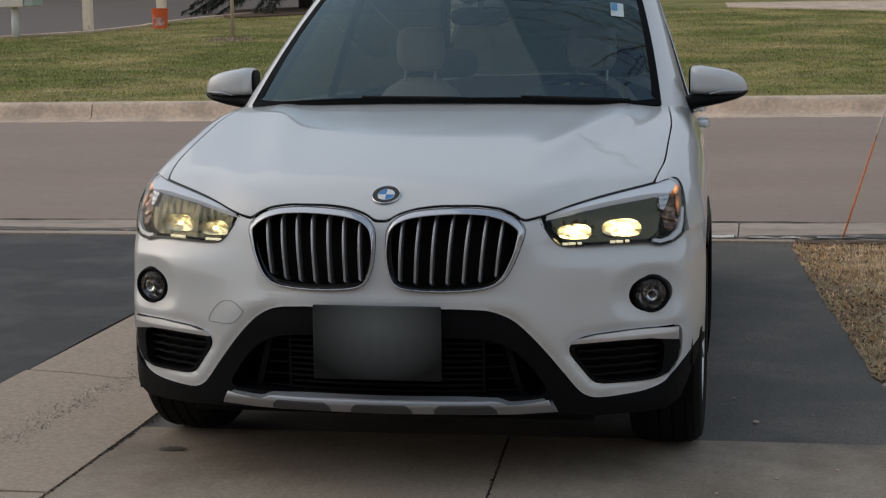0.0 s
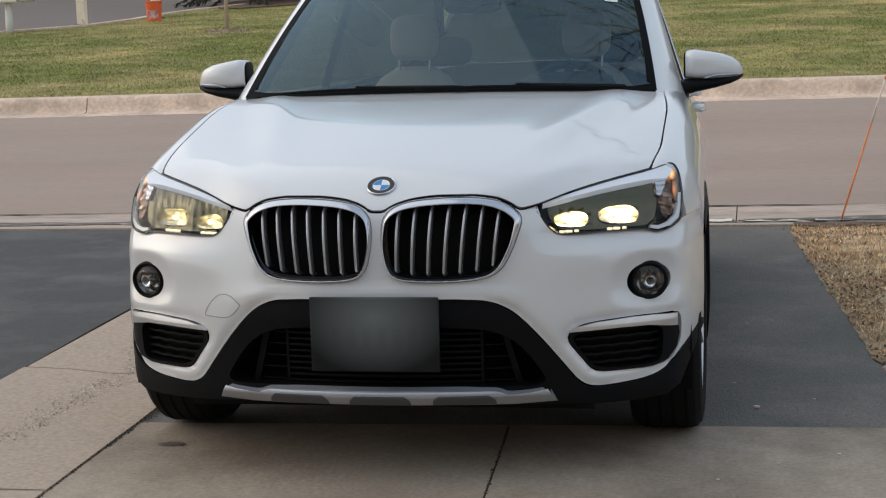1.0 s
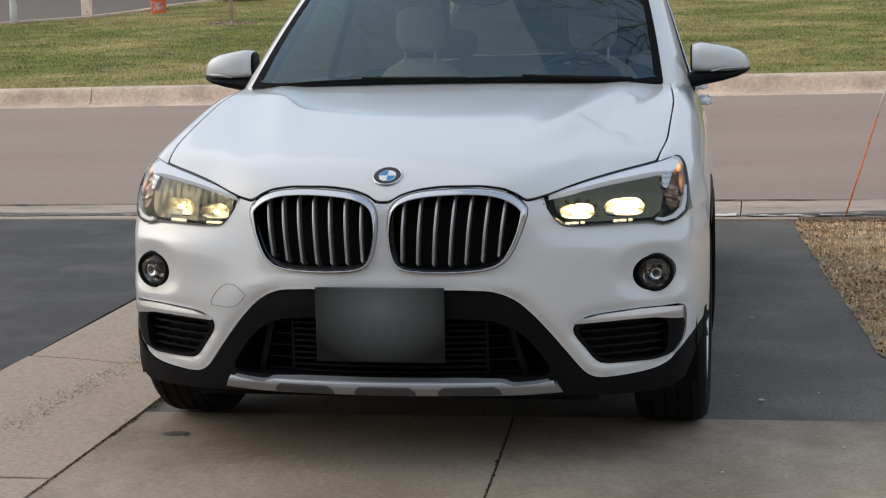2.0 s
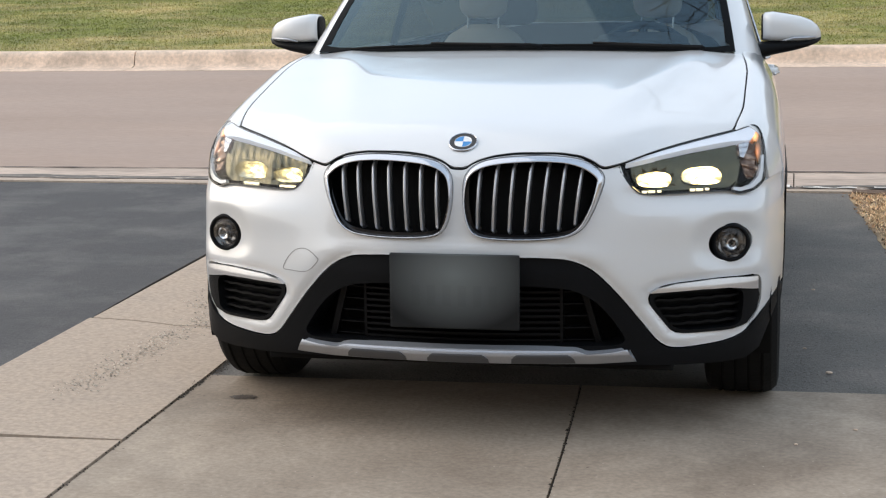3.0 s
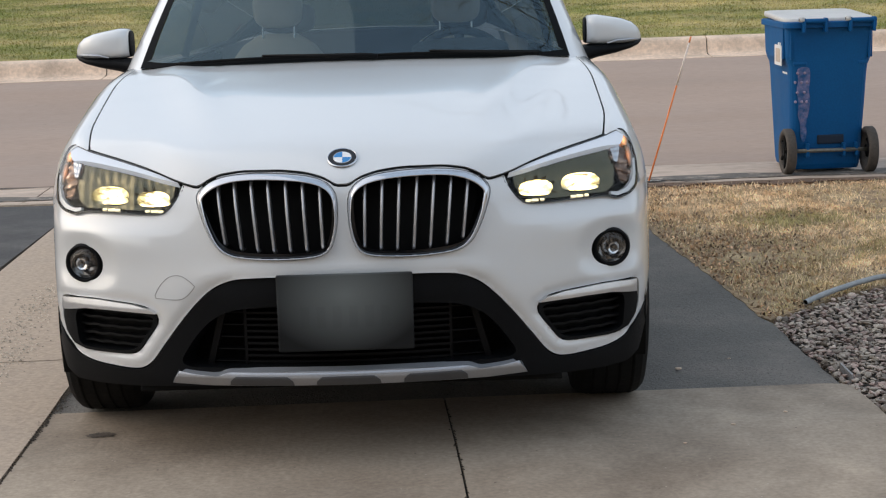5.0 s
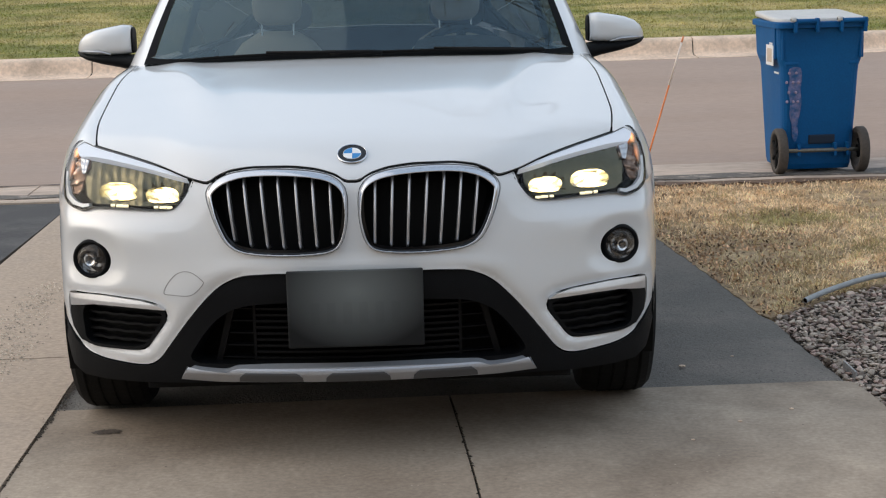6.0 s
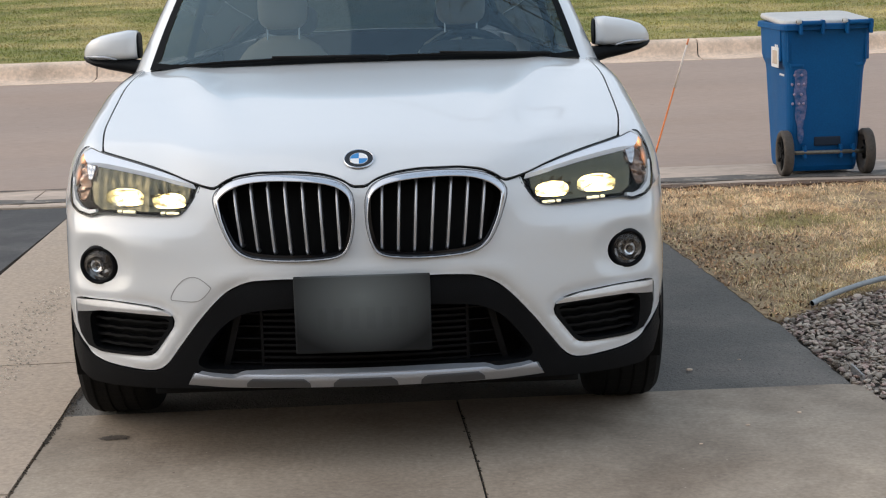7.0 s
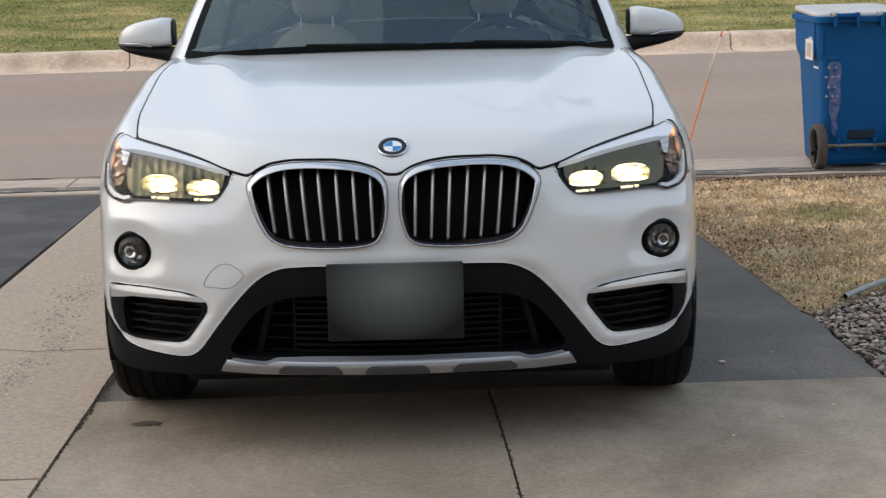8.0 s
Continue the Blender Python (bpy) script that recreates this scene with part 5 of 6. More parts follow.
for y0, y1, s0, s1 in ((-8.65, -0.150, 0, 0), (-0.138, 1.40, 0, 0.08), (1.412, 5.40, 0.08, 0.0)):
    edge = [(float(jx(y0)) - 0.004, y0), (float(jx(0.66)) - 0.004, 0.66), (-0.995, 0.9), (-1.0, y1)] if y0 > -1 and y1 < 2 else [(float(jx(y0)) - 0.004, y0), (float(jx(y1)) - 0.004, y1)] if y1 < 1 else [(-1.0, y0), (-1.002, y1 - s1 * 0.3)]
    out = edge + [(-1.35, y1 - 0.02), (-1.55, y1 + s1 * 0.6), (-1.735 - 0.012 * max(0, y1), y1 + s1)] + [(-1.725 - 0.012 * max(0, y0), y0 + s0), (-1.55, y0 + s0 * 0.6), (-1.35, y0 - (0.02 if s0 else 0))]
    panel("slab", out, on_ground(0.004), 0.3, old_concrete, strip, flange=0.05)
panel("joint_filler", [(-1.74, -8.65), (-0.985, -8.65), (-0.985, 5.4), (-1.74, 5.4)], on_ground(-0.012), 0.5, joint_and_shadow_dark, strip, flange=0.0)

EDGE = [(1.552, 0.755), (1.538, 0.95), (1.524, 1.2), (1.510, 1.7), (1.490, 1.8), (1.46, 2.3), (1.43, 2.75), (1.365, 3.5), (1.30, 4.5), (1.245, 5.40)]
# the worn rim wanders a little
EDGE = [(x + 0.003 * math.sin(y * 31) + 0.003 * math.sin(y * 13.1), y) for y in np.linspace(0.755, 5.40, 120) for x in [float(np.interp(y, [e[1] for e in EDGE], [e[0] for e in EDGE]))]]
paving("driveway", [(-1.03, 0.655), (1.50, 0.757)] + EDGE + [(1.28, 5.46), (-1.05, 5.46)], -0.006, worn_asphalt, "dark sealed asphalt driveway", "driveway")
paving("neighbour_driveway", [(-9.0, -8.65), (-1.76, -8.65), (-1.742, 0.5), (-1.75, 1.2), (-1.785, 2.2), (-1.80, 3.0), (-1.81, 5.46), (-9.0, 5.46)], -0.004, asphalt, "dark asphalt of the driveway next door", "driveway")

# street with gutters and far kerb
tagged(panel("road", [(-40, 6.35), (40, 6.35), (40, 12.75), (-40, 12.75)], on_ground(0.0), 0.8, road_asphalt, flange=0.0), "worn grey-brown asphalt street", "road", kind="structure")
gutter = tagged(new("gutter_near"), "pale concrete gutter along the street", "gutter", kind="structure")
for a, b in ((-40, -8.2), (-8.19, -5.2), (-5.19, -2.2), (-2.19, 0.934), (0.941, 4.0), (4.01, 7.0), (7.01, 40)):
    panel("slab", [(a, 5.53), (b, 5.53), (b, 6.36), (a, 6.36)], lambda x, y: (x, y, ground_z(x, y) + 0.004 - 0.012 * np.exp(-(((y - 5.95) / 0.2) ** 2))), 0.3, gutter_concrete, gutter, flange=0.05)
wob = lambda k: 0.012 * math.sin(k * 1.9) + 0.008 * math.sin(k * 5.3)
for x0, x1, wide in ((-12, 0.2, 1.0), (0.45, 1.75, 1.2), (3.2, 5.0, 0.5)):
    xs = np.linspace(x0, x1, int((x1 - x0) * 14))
    fade = [wide * min(1, (x - x0) / 0.4, (x1 - x) / 0.4) for x in xs]
    panel("road_seam", [(x, 6.345 + f * (0.4 * wob(x) + 0.5 * wob(x * 7)) - 0.012 * f) for x, f in zip(xs, fade)] + [(x, 6.347 + f * (0.6 * wob(x + 3) + 0.6 * wob(x * 9)) + 0.014 * f) for x, f in zip(xs[::-1], fade[::-1])], on_ground(0.009), 0.2, joint_and_shadow_dark, gutter, flange=0.0, label="dark crack between gutter and street")
grime = material("gutter_grime", (0.135, 0.118, 0.10), 0.85, mottle=0.25, size=5, grain=40, bump=0.5, alt=(0.42, 0.35, 0.29), alt_size=7, alt_at=0.6, alt_soft=0.05)
dip = lambda x, y: (x, y, ground_z(x, y) + 0.009 - 0.012 * np.exp(-(((y - 5.95) / 0.2) ** 2)))
for xs in (np.linspace(0.95, 9, 70), np.linspace(0.925, -9, 80)):
    run = np.minimum(1, np.abs(xs - xs[0]) / 1.1)
    panel("gutter_patch", [(x, 5.64 + 2 * wob(x * 3)) for x in xs] + [(x, 5.72 + 0.22 * r + 2.5 * wob(x * 2.3)) for x, r in zip(xs[::-1], run[::-1])], dip, 0.15, grime, gutter, flange=0.004, label="dark worn patch")
xs = np.linspace(0.55, 1.9, 40)
panel("gutter_stain", [(x, 5.555 + 0.6 * wob(x * 9)) for x in xs] + [(x, 5.60 + 2.2 * wob(x * 7) + 1.2 * wob(x * 17)) for x in xs[::-1]], on_ground(0.0105), 0.1, joint_and_shadow_dark, gutter, flange=0.0, label="dark damp stain")
chalk = material("chalk_concrete", (0.78, 0.74, 0.68), 0.85, mottle=0.15, size=8, grain=40, bump=0.3)
for x0, x1, y0, y1 in ((0.35, 0.915, 5.56, 5.66), (0.99, 1.30, 5.565, 5.60), (1.40, 1.62, 5.60, 5.62)):
    xs = np.linspace(x0, x1, 24)
    panel("pale_patch", [(x, y0 + 0.5 * wob(x * 11)) for x in xs] + [(x, y1 + 1.6 * wob(x * 8) + 0.8 * wob(x * 19)) for x in xs[::-1]], on_ground(0.0125), 0.06, chalk, gutter, flange=0.004, label="pale chipped concrete")
panel("edge_band", [(-12, 5.445), (12, 5.445), (12, 5.525), (-12, 5.525)], on_ground(0.006), 0.3, old_concrete, gutter, flange=0.03)


def kerb_profile(v):
    """Street side to lawn side."""
    y = spline((0, 12.72), (0.35, 13.03), (0.45, 13.06), (0.75, 13.10), (0.85, 13.13), (1.0, 13.29))
    z = spline((0, 0.247), (0.35, 0.266), (0.45, 0.285), (0.75, 0.405), (0.85, 0.425), (1.0, 0.432))
    return y(v), z(v)


kerb = tagged(new("kerb"), "pale concrete kerb along the far lawn", "kerb", kind="structure")
cuts = [-40, -15.2, -12.15, -9.1, -6.08, -3.03, 0.05, 3.1, 6.15, 9.2, 12.2, 40]
for a, b in zip(cuts, cuts[1:]):
    panel("kerb_stone", [(a + 0.006, 0), (b - 0.006, 0), (b - 0.006, 1), (a + 0.006, 1)], lambda x, v: (x, kerb_profile(v)[0], kerb_profile(v)[1] + side_tilt(x, 13.0)), 0.09, kerb_concrete, kerb, flange=0.05)
panel("joint_filler", [(-40, 0), (40, 0), (40, 1), (-40, 1)], lambda x, v: (x, kerb_profile(v)[0] + 0.012, kerb_profile(v)[1] + side_tilt(x, 13.0) - 0.012), 0.3, joint_and_shadow_dark, kerb, flange=0.0)

# far lawn, the lane behind it, a walk on the rise
BANK = [(-60, 17.0), (-20, 20.0), (-14.5, 21.8), (-11.88, 23.5), (-10.61, 24.5), (-10.15, 25.8), (-10.05, 27.2), (-9.78, 28.5), (-9.2, 29.8), (-7.5, 30.6), (-4.5, 31.0)]
paving("far_lane", BANK + [(-4.5, 60), (-60, 60)], -0.03, material("lane_asphalt", (0.18, 0.15, 0.13), 0.9, mottle=0.1, size=0.5, grain=30, bump=0.2), "grey asphalt lane beyond the lawn", "road", step=1.0)
paving("far_lawn", [(-60, 13.25), (60, 13.25), (60, 60), (-4.4, 60)] + [(x + 0.04, y - 0.06) for x, y in BANK[::-1]], 0.0, lawn_base, "patchy spring lawn on a rise", "lawn", step=0.9)
paving("lane_edge", [(x, y) for x, y in BANK[1:9]] + [(x - 0.12, y + 0.12) for x, y in BANK[8:0:-1]], 0.03, kerb_concrete, "low concrete edge of the lane", "kerb", step=0.4)
# dark strip stands in for the shadow beside the lane's low edge
paving("lane_gap", [(x - 0.125, y + 0.125) for x, y in BANK[1:9]] + [(x - 0.17, y + 0.17) for x, y in BANK[8:0:-1]], 0.012, joint_and_shadow_dark, "dark strip painting the shadow along the lane's edge", "joint", step=0.4)
paving("far_walk", [(0.43, 28.9), (3.22, 26.85), (9, 23.0), (14, 23.0), (14, 29.2), (0.35, 30.6)], 0.02, kerb_concrete, "pale concrete walk on the rise", "pavement", step=0.6)
paving("mulch_bed", [(-9.5, 28.8), (-8.9, 28.3), (-7.5, 29.3), (-5.5, 30.2), (-4.8, 31.5), (-7.5, 32.2), (-9.8, 31.5)], 0.03, mulch, "dark bark mulch below the conifer", "mulch", step=0.5, rounded=True)
paving("mulch_ring", disc_loop(-7.3, 22.2, 0.27, 0.33), 0.006, mulch_chips, "bark mulch round a young tree", "mulch", step=0.2)

# dry lawn at the right and its gravel bed
BED = [(1.512, 1.73), (1.60, 1.83), (1.70, 1.94), (1.80, 2.05), (1.90, 2.15), (2.0, 2.24), (2.12, 2.315), (2.5, 2.465), (3.1, 2.575), (6.0, 2.69)]
paving("dry_lawn", [(x - 0.004, y) for x, y in EDGE if y > 1.80] + [(1.30, 5.44), (9.0, 5.44), (9.0, 2.71)] + BED[::-1], -0.003, dirt, "dry straw-coloured lawn with bare soil", "lawn", step=0.25)

xs = np.linspace(1.27, 8.5, 160)
paving("lawn_edge", [(x, 5.36 + 2.2 * wob(x * 4) + 2 * wob(x * 13) + 1.5 * wob(x * 29)) for x in xs] + [(x, 5.475 + wob(x * 3)) for x in xs[::-1]], 0.012, mulch, "bare dark soil along the gutter", "soil", step=0.1, flange=0.01)

# bare woods beyond the lane, only seen mirrored in the paint
xs = np.linspace(-70, 70, 240)
tops = 13.0 + 0.8 * np.sin(xs * 0.11) + 0.4 * np.sin(xs * 0.41 + 1) + 0.25 * np.sin(xs * 2.3)
wood_grey = material("wood_grey", (0.30, 0.27, 0.25), 0.95, mottle=0.3, size=0.4, grain=3)
wall = np.concatenate([np.stack([xs, 50 + 6 * np.sin(xs * 0.11), np.full_like(xs, 1.0)], axis=1), np.stack([xs, 50 + 6 * np.sin(xs * 0.11), tops], axis=1)])
k = np.arange(len(xs) - 1)
tagged(from_arrays("backdrop", wall, np.stack([k, k + 1, k + 1 + len(xs), k + len(xs)], axis=1), wood_grey), "distant bare brown woods", "woods", kind="structure")

# unseen house front and garage, added behind the camera to block low sky light
siding = material("siding", (0.50, 0.42, 0.34), 0.8, mottle=0.06, size=1.0, grain=30, bump=0.1)
HOUSE = -8.5
bm = bmesh.new()
for x0, x1, z0, z1 in ((-9, -2.8, -0.1, 4.3), (2.8, 9, -0.1, 4.3), (-2.8, 2.8, 2.25, 4.3)):
    box(bm, (x0 + x1) / 2, HOUSE, (z0 + z1) / 2, x1 - x0, 0.2, z1 - z0)
tagged(part("wall_house", bm, siding), "unseen beige house wall with a garage opening", "wall", kind="structure")
bm = bmesh.new()
box(bm, 0, HOUSE - 7.2, 1.1, 5.6, 0.2, 2.4)
box(bm, -2.9, HOUSE - 3.7, 1.1, 0.2, 7.1, 2.4)
box(bm, 2.9, HOUSE - 3.7, 1.1, 0.2, 7.1, 2.4)
tagged(part("wall_garage", bm, siding), "unseen plain walls inside the garage", "wall", kind="structure")
tagged(part("ceiling", box(bmesh.new(), 0, HOUSE - 3.7, 2.4, 5.6, 7.2, 0.15), siding), "unseen plain garage ceiling", "ceiling", kind="structure")
tagged(part("floor", box(bmesh.new(), 0, HOUSE - 4.0, -0.051, 5.6, 7.5, 0.1), concrete), "unseen plain concrete garage floor", "floor", kind="structure")

# ---- things ----
rng = np.random.default_rng(7)


# wheeled bin beside the street
def wheeled_bin():
    bin_ob = tagged(new("wheeled_bin"), "blue plastic wheeled bin with a pale lid beside the street", "bin")
    blue = material("bin_blue", (0.002, 0.078, 0.235), 0.55, mottle=0.07, size=4, grain=90, bump=0.06, alt=(0.003, 0.095, 0.265), alt_size=3, alt_soft=0.2, spec=0.2)
    pale = material("bin_lid", (0.56, 0.55, 0.53), 0.5, mottle=0.07, size=8, grain=60)
    white = material("label_white", (0.75, 0.75, 0.74), 0.5, mottle=0.05)
    worn = material("worn_scuff", (0.20, 0.19, 0.33), 0.7, mottle=0.2, size=20, grain=90, alt=(0.006, 0.085, 0.24), alt_size=26, alt_at=0.49, alt_soft=0.16)
    stud = material("stud_pink", (0.34, 0.28, 0.40), 0.6, mottle=0.2)
    # box seen from its wheeled back: x across, y away
    bm = bmesh.new()
    rows = []
    for z, w, d0, d1 in ((0.02, 0.215, -0.20, 0.28), (0.05, 0.222, -0.215, 0.29), (0.40, 0.238, -0.255, 0.325), (0.60, 0.2465, -0.272, 0.342), (0.64, 0.251, -0.276, 0.348), (0.67, 0.263, -0.279, 0.360), (0.70, 0.2705, -0.281, 0.366), (0.86, 0.276, -0.298, 0.375), (0.865, 0.294, -0.325, 0.39), (0.895, 0.294, -0.325, 0.39), (0.90, 0.284, -0.315, 0.38)):
        row = []
        for cx, cy in ((-1, -1), (1, -1), (1, 1), (-1, 1)):
            y = d0 if cy < 0 else d1
            for k in range(5):
                a = math.pi / 2 * k / 4
                start = {(-1, -1): math.pi, (1, -1): 1.5 * math.pi, (1, 1): 0, (-1, 1): 0.5 * math.pi}[(cx, cy)]
                r = 0.05
                row.append(bm.verts.new((cx * (w - r) + r * math.cos(start + a), y - cy * r + r * math.sin(start + a), z)))
        rows.append(row)
    for a, b in zip(rows, rows[1:]):
        for k in range(len(a)):
            bm.faces.new((a[k], a[(k + 1) % len(a)], b[(k + 1) % len(a)], b[k]))
    bm.faces.new(rows[0][::-1])
    bm.faces.new(rows[-1])
    part("body", bm, blue, bin_ob, "tapered blue body")
    bm = bmesh.new()
    cushion(bm, 0, 0.04, 0.918, 0.575, 0.68, 0.034, 2.5, 9.0, 28, 10)
    part("lid", bm, pale, bin_ob, "sun-bleached pale lid", smooth=True)
    for x0, x1 in ((-0.19, -0.03), (0.10, 0.272)):
        bar = part("handle_bar", tube(bmesh.new(), [(x0, -0.348, 0.905), (x1, -0.348, 0.905)], 0.014, 10), blue, bin_ob, "blue grab bar", smooth=True)
        for x in (x0 + 0.012, x1 - 0.012):
            part("bracket", box(bmesh.new(), x, -0.334, 0.880, 0.018, 0.055, 0.085, 0.006), blue, bar)
    for x in (-0.21, 0.08):
        part("hinge", tube(bmesh.new(), [(x, -0.350, 0.915), (x + 0.03, -0.350, 0.915)], 0.0155, 12), pale, bin_ob, smooth=True)
        # black disc paints the dark hole in the hinge tube's end
        part("hinge_bore", tube(bmesh.new(), [(x - 0.0015, -0.350, 0.915), (x + 0.004, -0.350, 0.915)], 0.008, 10), deep_black, bin_ob)
    for s in (-1, 1):
        part("side_flange", box(bmesh.new(), s * 0.276, -0.03, 0.775, 0.016, 0.40, 0.19, 0.006), blue, bin_ob)
        part("corner_rib", box(bmesh.new(), s * 0.245, -0.283, 0.775, 0.012, 0.02, 0.19, 0.005), blue, bin_ob)
    for x in (-0.185, 0.205):
        part("shoulder_rib", box(bmesh.new(), x, -0.270, 0.655, 0.09 if x < 0 else 0.06, 0.022, 0.026, 0.010), blue, bin_ob)
    part("axle", tube(bmesh.new(), [(-0.27, -0.265, 0.137), (0.27, -0.265, 0.137)], 0.012, 10), material("axle_grey", (0.20, 0.19, 0.16), 0.5, metal=0.6, mottle=0.2), bin_ob, smooth=True)
    for x in (-0.13, 0.10, 0.18):
        part("axle_bracket", box(bmesh.new(), x, -0.245, 0.14, 0.02, 0.06, 0.08, 0.005), blue, bin_ob)
    # dark box paints the shade inside the foot step's recess
    part("foot_step", box(bmesh.new(), 0.02, -0.226, 0.20, 0.17, 0.03, 0.055, 0.008), material("step_shade", (0.002, 0.012, 0.03), 0.7), bin_ob)
    for s in (-1, 1):
        m = Matrix.Translation((s * 0.258, -0.265, 0.137)) @ Matrix.Rotation(radians(90 * s), 4, "Y")
        tyre = part("wheel", lathe(bmesh.new(), [(0.105, -0.028), (0.128, -0.03), (0.136, -0.02), (0.137, 0.02), (0.128, 0.03), (0.105, 0.028), (0.10, 0.015), (0.10, -0.015)], 32, m, closed=True), material("bin_tyre", (0.07, 0.058, 0.048), 0.8, mottle=0.2), bin_ob, "worn grey-brown plastic wheel", smooth=True)
        for k in range(6):
            r = m @ Matrix.Rotation(math.pi * k / 3, 4, "Z")
            part("spoke", tube(bmesh.new(), [r @ Vector((0.02, 0, 0.015)), r @ Vector((0.103, 0, 0.015))], 0.011, 6), rubber, tyre)
        part("hub", lathe(bmesh.new(), [(0, 0.03), (0.025, 0.028), (0.032, 0.0), (0.03, -0.02)], 16, m), rubber, tyre, smooth=True)
    # plain label bars on the flank and rivets with a scuff on the corner
    for y, z, dy, dz in ((-0.16, 0.765, 0.03, 0.022), (-0.115, 0.765, 0.03, 0.022), (-0.135, 0.52 + 0.075, 0.12, 0.012)):
        part("label_bar", box(bmesh.new(), -0.2845 if z > 0.7 else -0.2475, y, z, 0.002, dy, dz), white, bin_ob)
    label = part("label", box(bmesh.new(), -0.2842, -0.105, 0.70, 0.003, 0.19, 0.12), white, bin_ob, "white label with plain marks")
    part("mark", box(bmesh.new(), -0.2862, -0.105, 0.70, 0.002, 0.12, 0.08), material("label_tan", (0.55, 0.45, 0.36), 0.6), label)
    for i, (x, z) in enumerate(((-0.20, 0.60), (-0.155, 0.60), (-0.215, 0.545), (-0.175, 0.545), (-0.14, 0.545), (-0.20, 0.485), (-0.155, 0.485), (-0.21, 0.43), (-0.17, 0.43), (-0.14, 0.43))):
        part("rivet", lathe(bmesh.new(), [(0, 0.006), (0.006, 0.0045), (0.009, 0)], 10, Matrix.Translation((x, -0.2735 + (0.6 - z) * 0.07 - 0.003, z)) @ Matrix.Rotation(radians(90), 4, "X")), stud, bin_ob)
    scuff = loop_smooth([(-0.198, 0.625), (-0.130, 0.628), (-0.121, 0.56), (-0.126, 0.50), (-0.118, 0.43), (-0.128, 0.35), (-0.139, 0.30), (-0.136, 0.23), (-0.152, 0.19), (-0.172, 0.22), (-0.176, 0.29), (-0.192, 0.35), (-0.190, 0.42), (-0.203, 0.50), (-0.196, 0.56)], 0.012)
    panel("scuff", scuff, lambda x, z: (x, -0.2755 + (0.62 - z) * 0.072, z), 0.03, worn, bin_ob, flange=0.0, label="pinkish worn scuff")
    bin_ob.matrix_world = pose(2.66, 6.05, 0.0, 0, 0, 1.5) @ Matrix.Diagonal((0.965, 0.965, 1.025, 1))
    return bin_ob


wheeled_bin()

# marker stake at the lawn's corner
stake = tagged(new("marker_stake"), "thin orange driveway marker stake leaning in the lawn", "stake")
a, b = Vector((1.535, 5.60, -0.03)), Vector((1.80, 5.58, 0.865))
part("shaft", tube(bmesh.new(), [a, a.lerp(b, 0.68)], 0.0055, 8), material("stake_orange", (0.90, 0.26, 0.07), 0.45, mottle=0.15), stake, smooth=True)
part("reflective_top", tube(bmesh.new(), [a.lerp(b, 0.68), a.lerp(b, 0.96)], 0.0055, 8), material("stake_pale", (0.85, 0.72, 0.62), 0.4, mottle=0.1), stake, "pale reflective band", smooth=True)
part("tip", tube(bmesh.new(), [a.lerp(b, 0.96), b], 0.0055, 8), material("stake_tip", (0.75, 0.25, 0.10), 0.45), stake, smooth=True)

# corrugated drain pipe along the gravel
pts = [Vector(p) for p in ((1.69, 1.94, 0.016), (1.80, 2.065, 0.024), (1.90, 2.165, 0.028), (2.0, 2.255, 0.032), (2.12, 2.33, 0.035), (2.5, 2.48, 0.04), (3.1, 2.59, 0.035), (4.2, 2.66, 0.03))]
fine = []
for i in range(len(pts) - 1):
    p0, p1, p2, p3 = pts[max(i - 1, 0)], pts[i], pts[i + 1], pts[min(i + 2, len(pts) - 1)]
    k = max(2, int((p2 - p1).length / 0.006))
    for t in (j / k for j in range(k)):
        fine.append(0.5 * (2 * p1 + (p2 - p0) * t + (2 * p0 - 5 * p1 + 4 * p2 - p3) * t * t + (3 * p1 - p0 - 3 * p2 + p3) * t**3))
bm = tube(bmesh.new(), fine, [0.0108 + (0.0010 if i % 2 else 0) for i in range(len(fine))], 14, cap=False)
pipe = tagged(part("drain_pipe", bm, material("pipe_grey", (0.30, 0.31, 0.31), 0.5, mottle=0.12, size=8, grain=60), smooth=True), "grey corrugated drain pipe along the gravel", "pipe")
d = (fine[1] - fine[0]).normalized()
# black plug stands in for the shade inside the open end
part("dark_bore", tube(bmesh.new(), [fine[0] + d * 0.01, fine[0] + d * 0.02], 0.0105, 14), deep_black, pipe)
tagged(part("edging_strip", box(bmesh.new(), 1.592, 0.86, 0.004, 0.007, 0.16, 0.03, 0.002, pose(0, 0, 0, 0, 0, 0)), material("edging_grey", (0.28, 0.27, 0.26), 0.6, mottle=0.2)), "grey edging strip beside the gravel", "edging")
stain = disc_loop(-0.775, 0.395, 0.045, 0.026, 26)
stain = stain + 0.006 * np.stack([np.sin(np.arange(26) * 1.7), np.cos(np.arange(26) * 2.3)], axis=1)
tagged(panel("oil_stain", stain, on_ground(0.0025), 0.02, material("oil_dark", (0.10, 0.08, 0.064), 0.6, mottle=0.25, size=30, grain=120), flange=0.0), "dark oil stain on the concrete", "stain", kind="structure")
for i, (x, y, r) in enumerate(((1.058, 1.0, 0.010), (0.98, 1.35, 0.006), (1.25, 1.12, 0.005), (1.02, 2.45, 0.007), (1.12, 0.30, 0.006), (0.95, 0.12, 0.005), (1.30, 0.42, 0.006))):
    bm = bmesh.new()
    bmesh.ops.create_icosphere(bm, subdivisions=1, radius=r, matrix=Matrix.Translation((x, y, 0.002)) @ Matrix.Diagonal((1.3, 1, 0.5, 1)))
    tagged(part("pebble", bm, kerb_concrete), "small pale pebble on the driveway", "pebble", "pebbles on the driveway")

grit = []
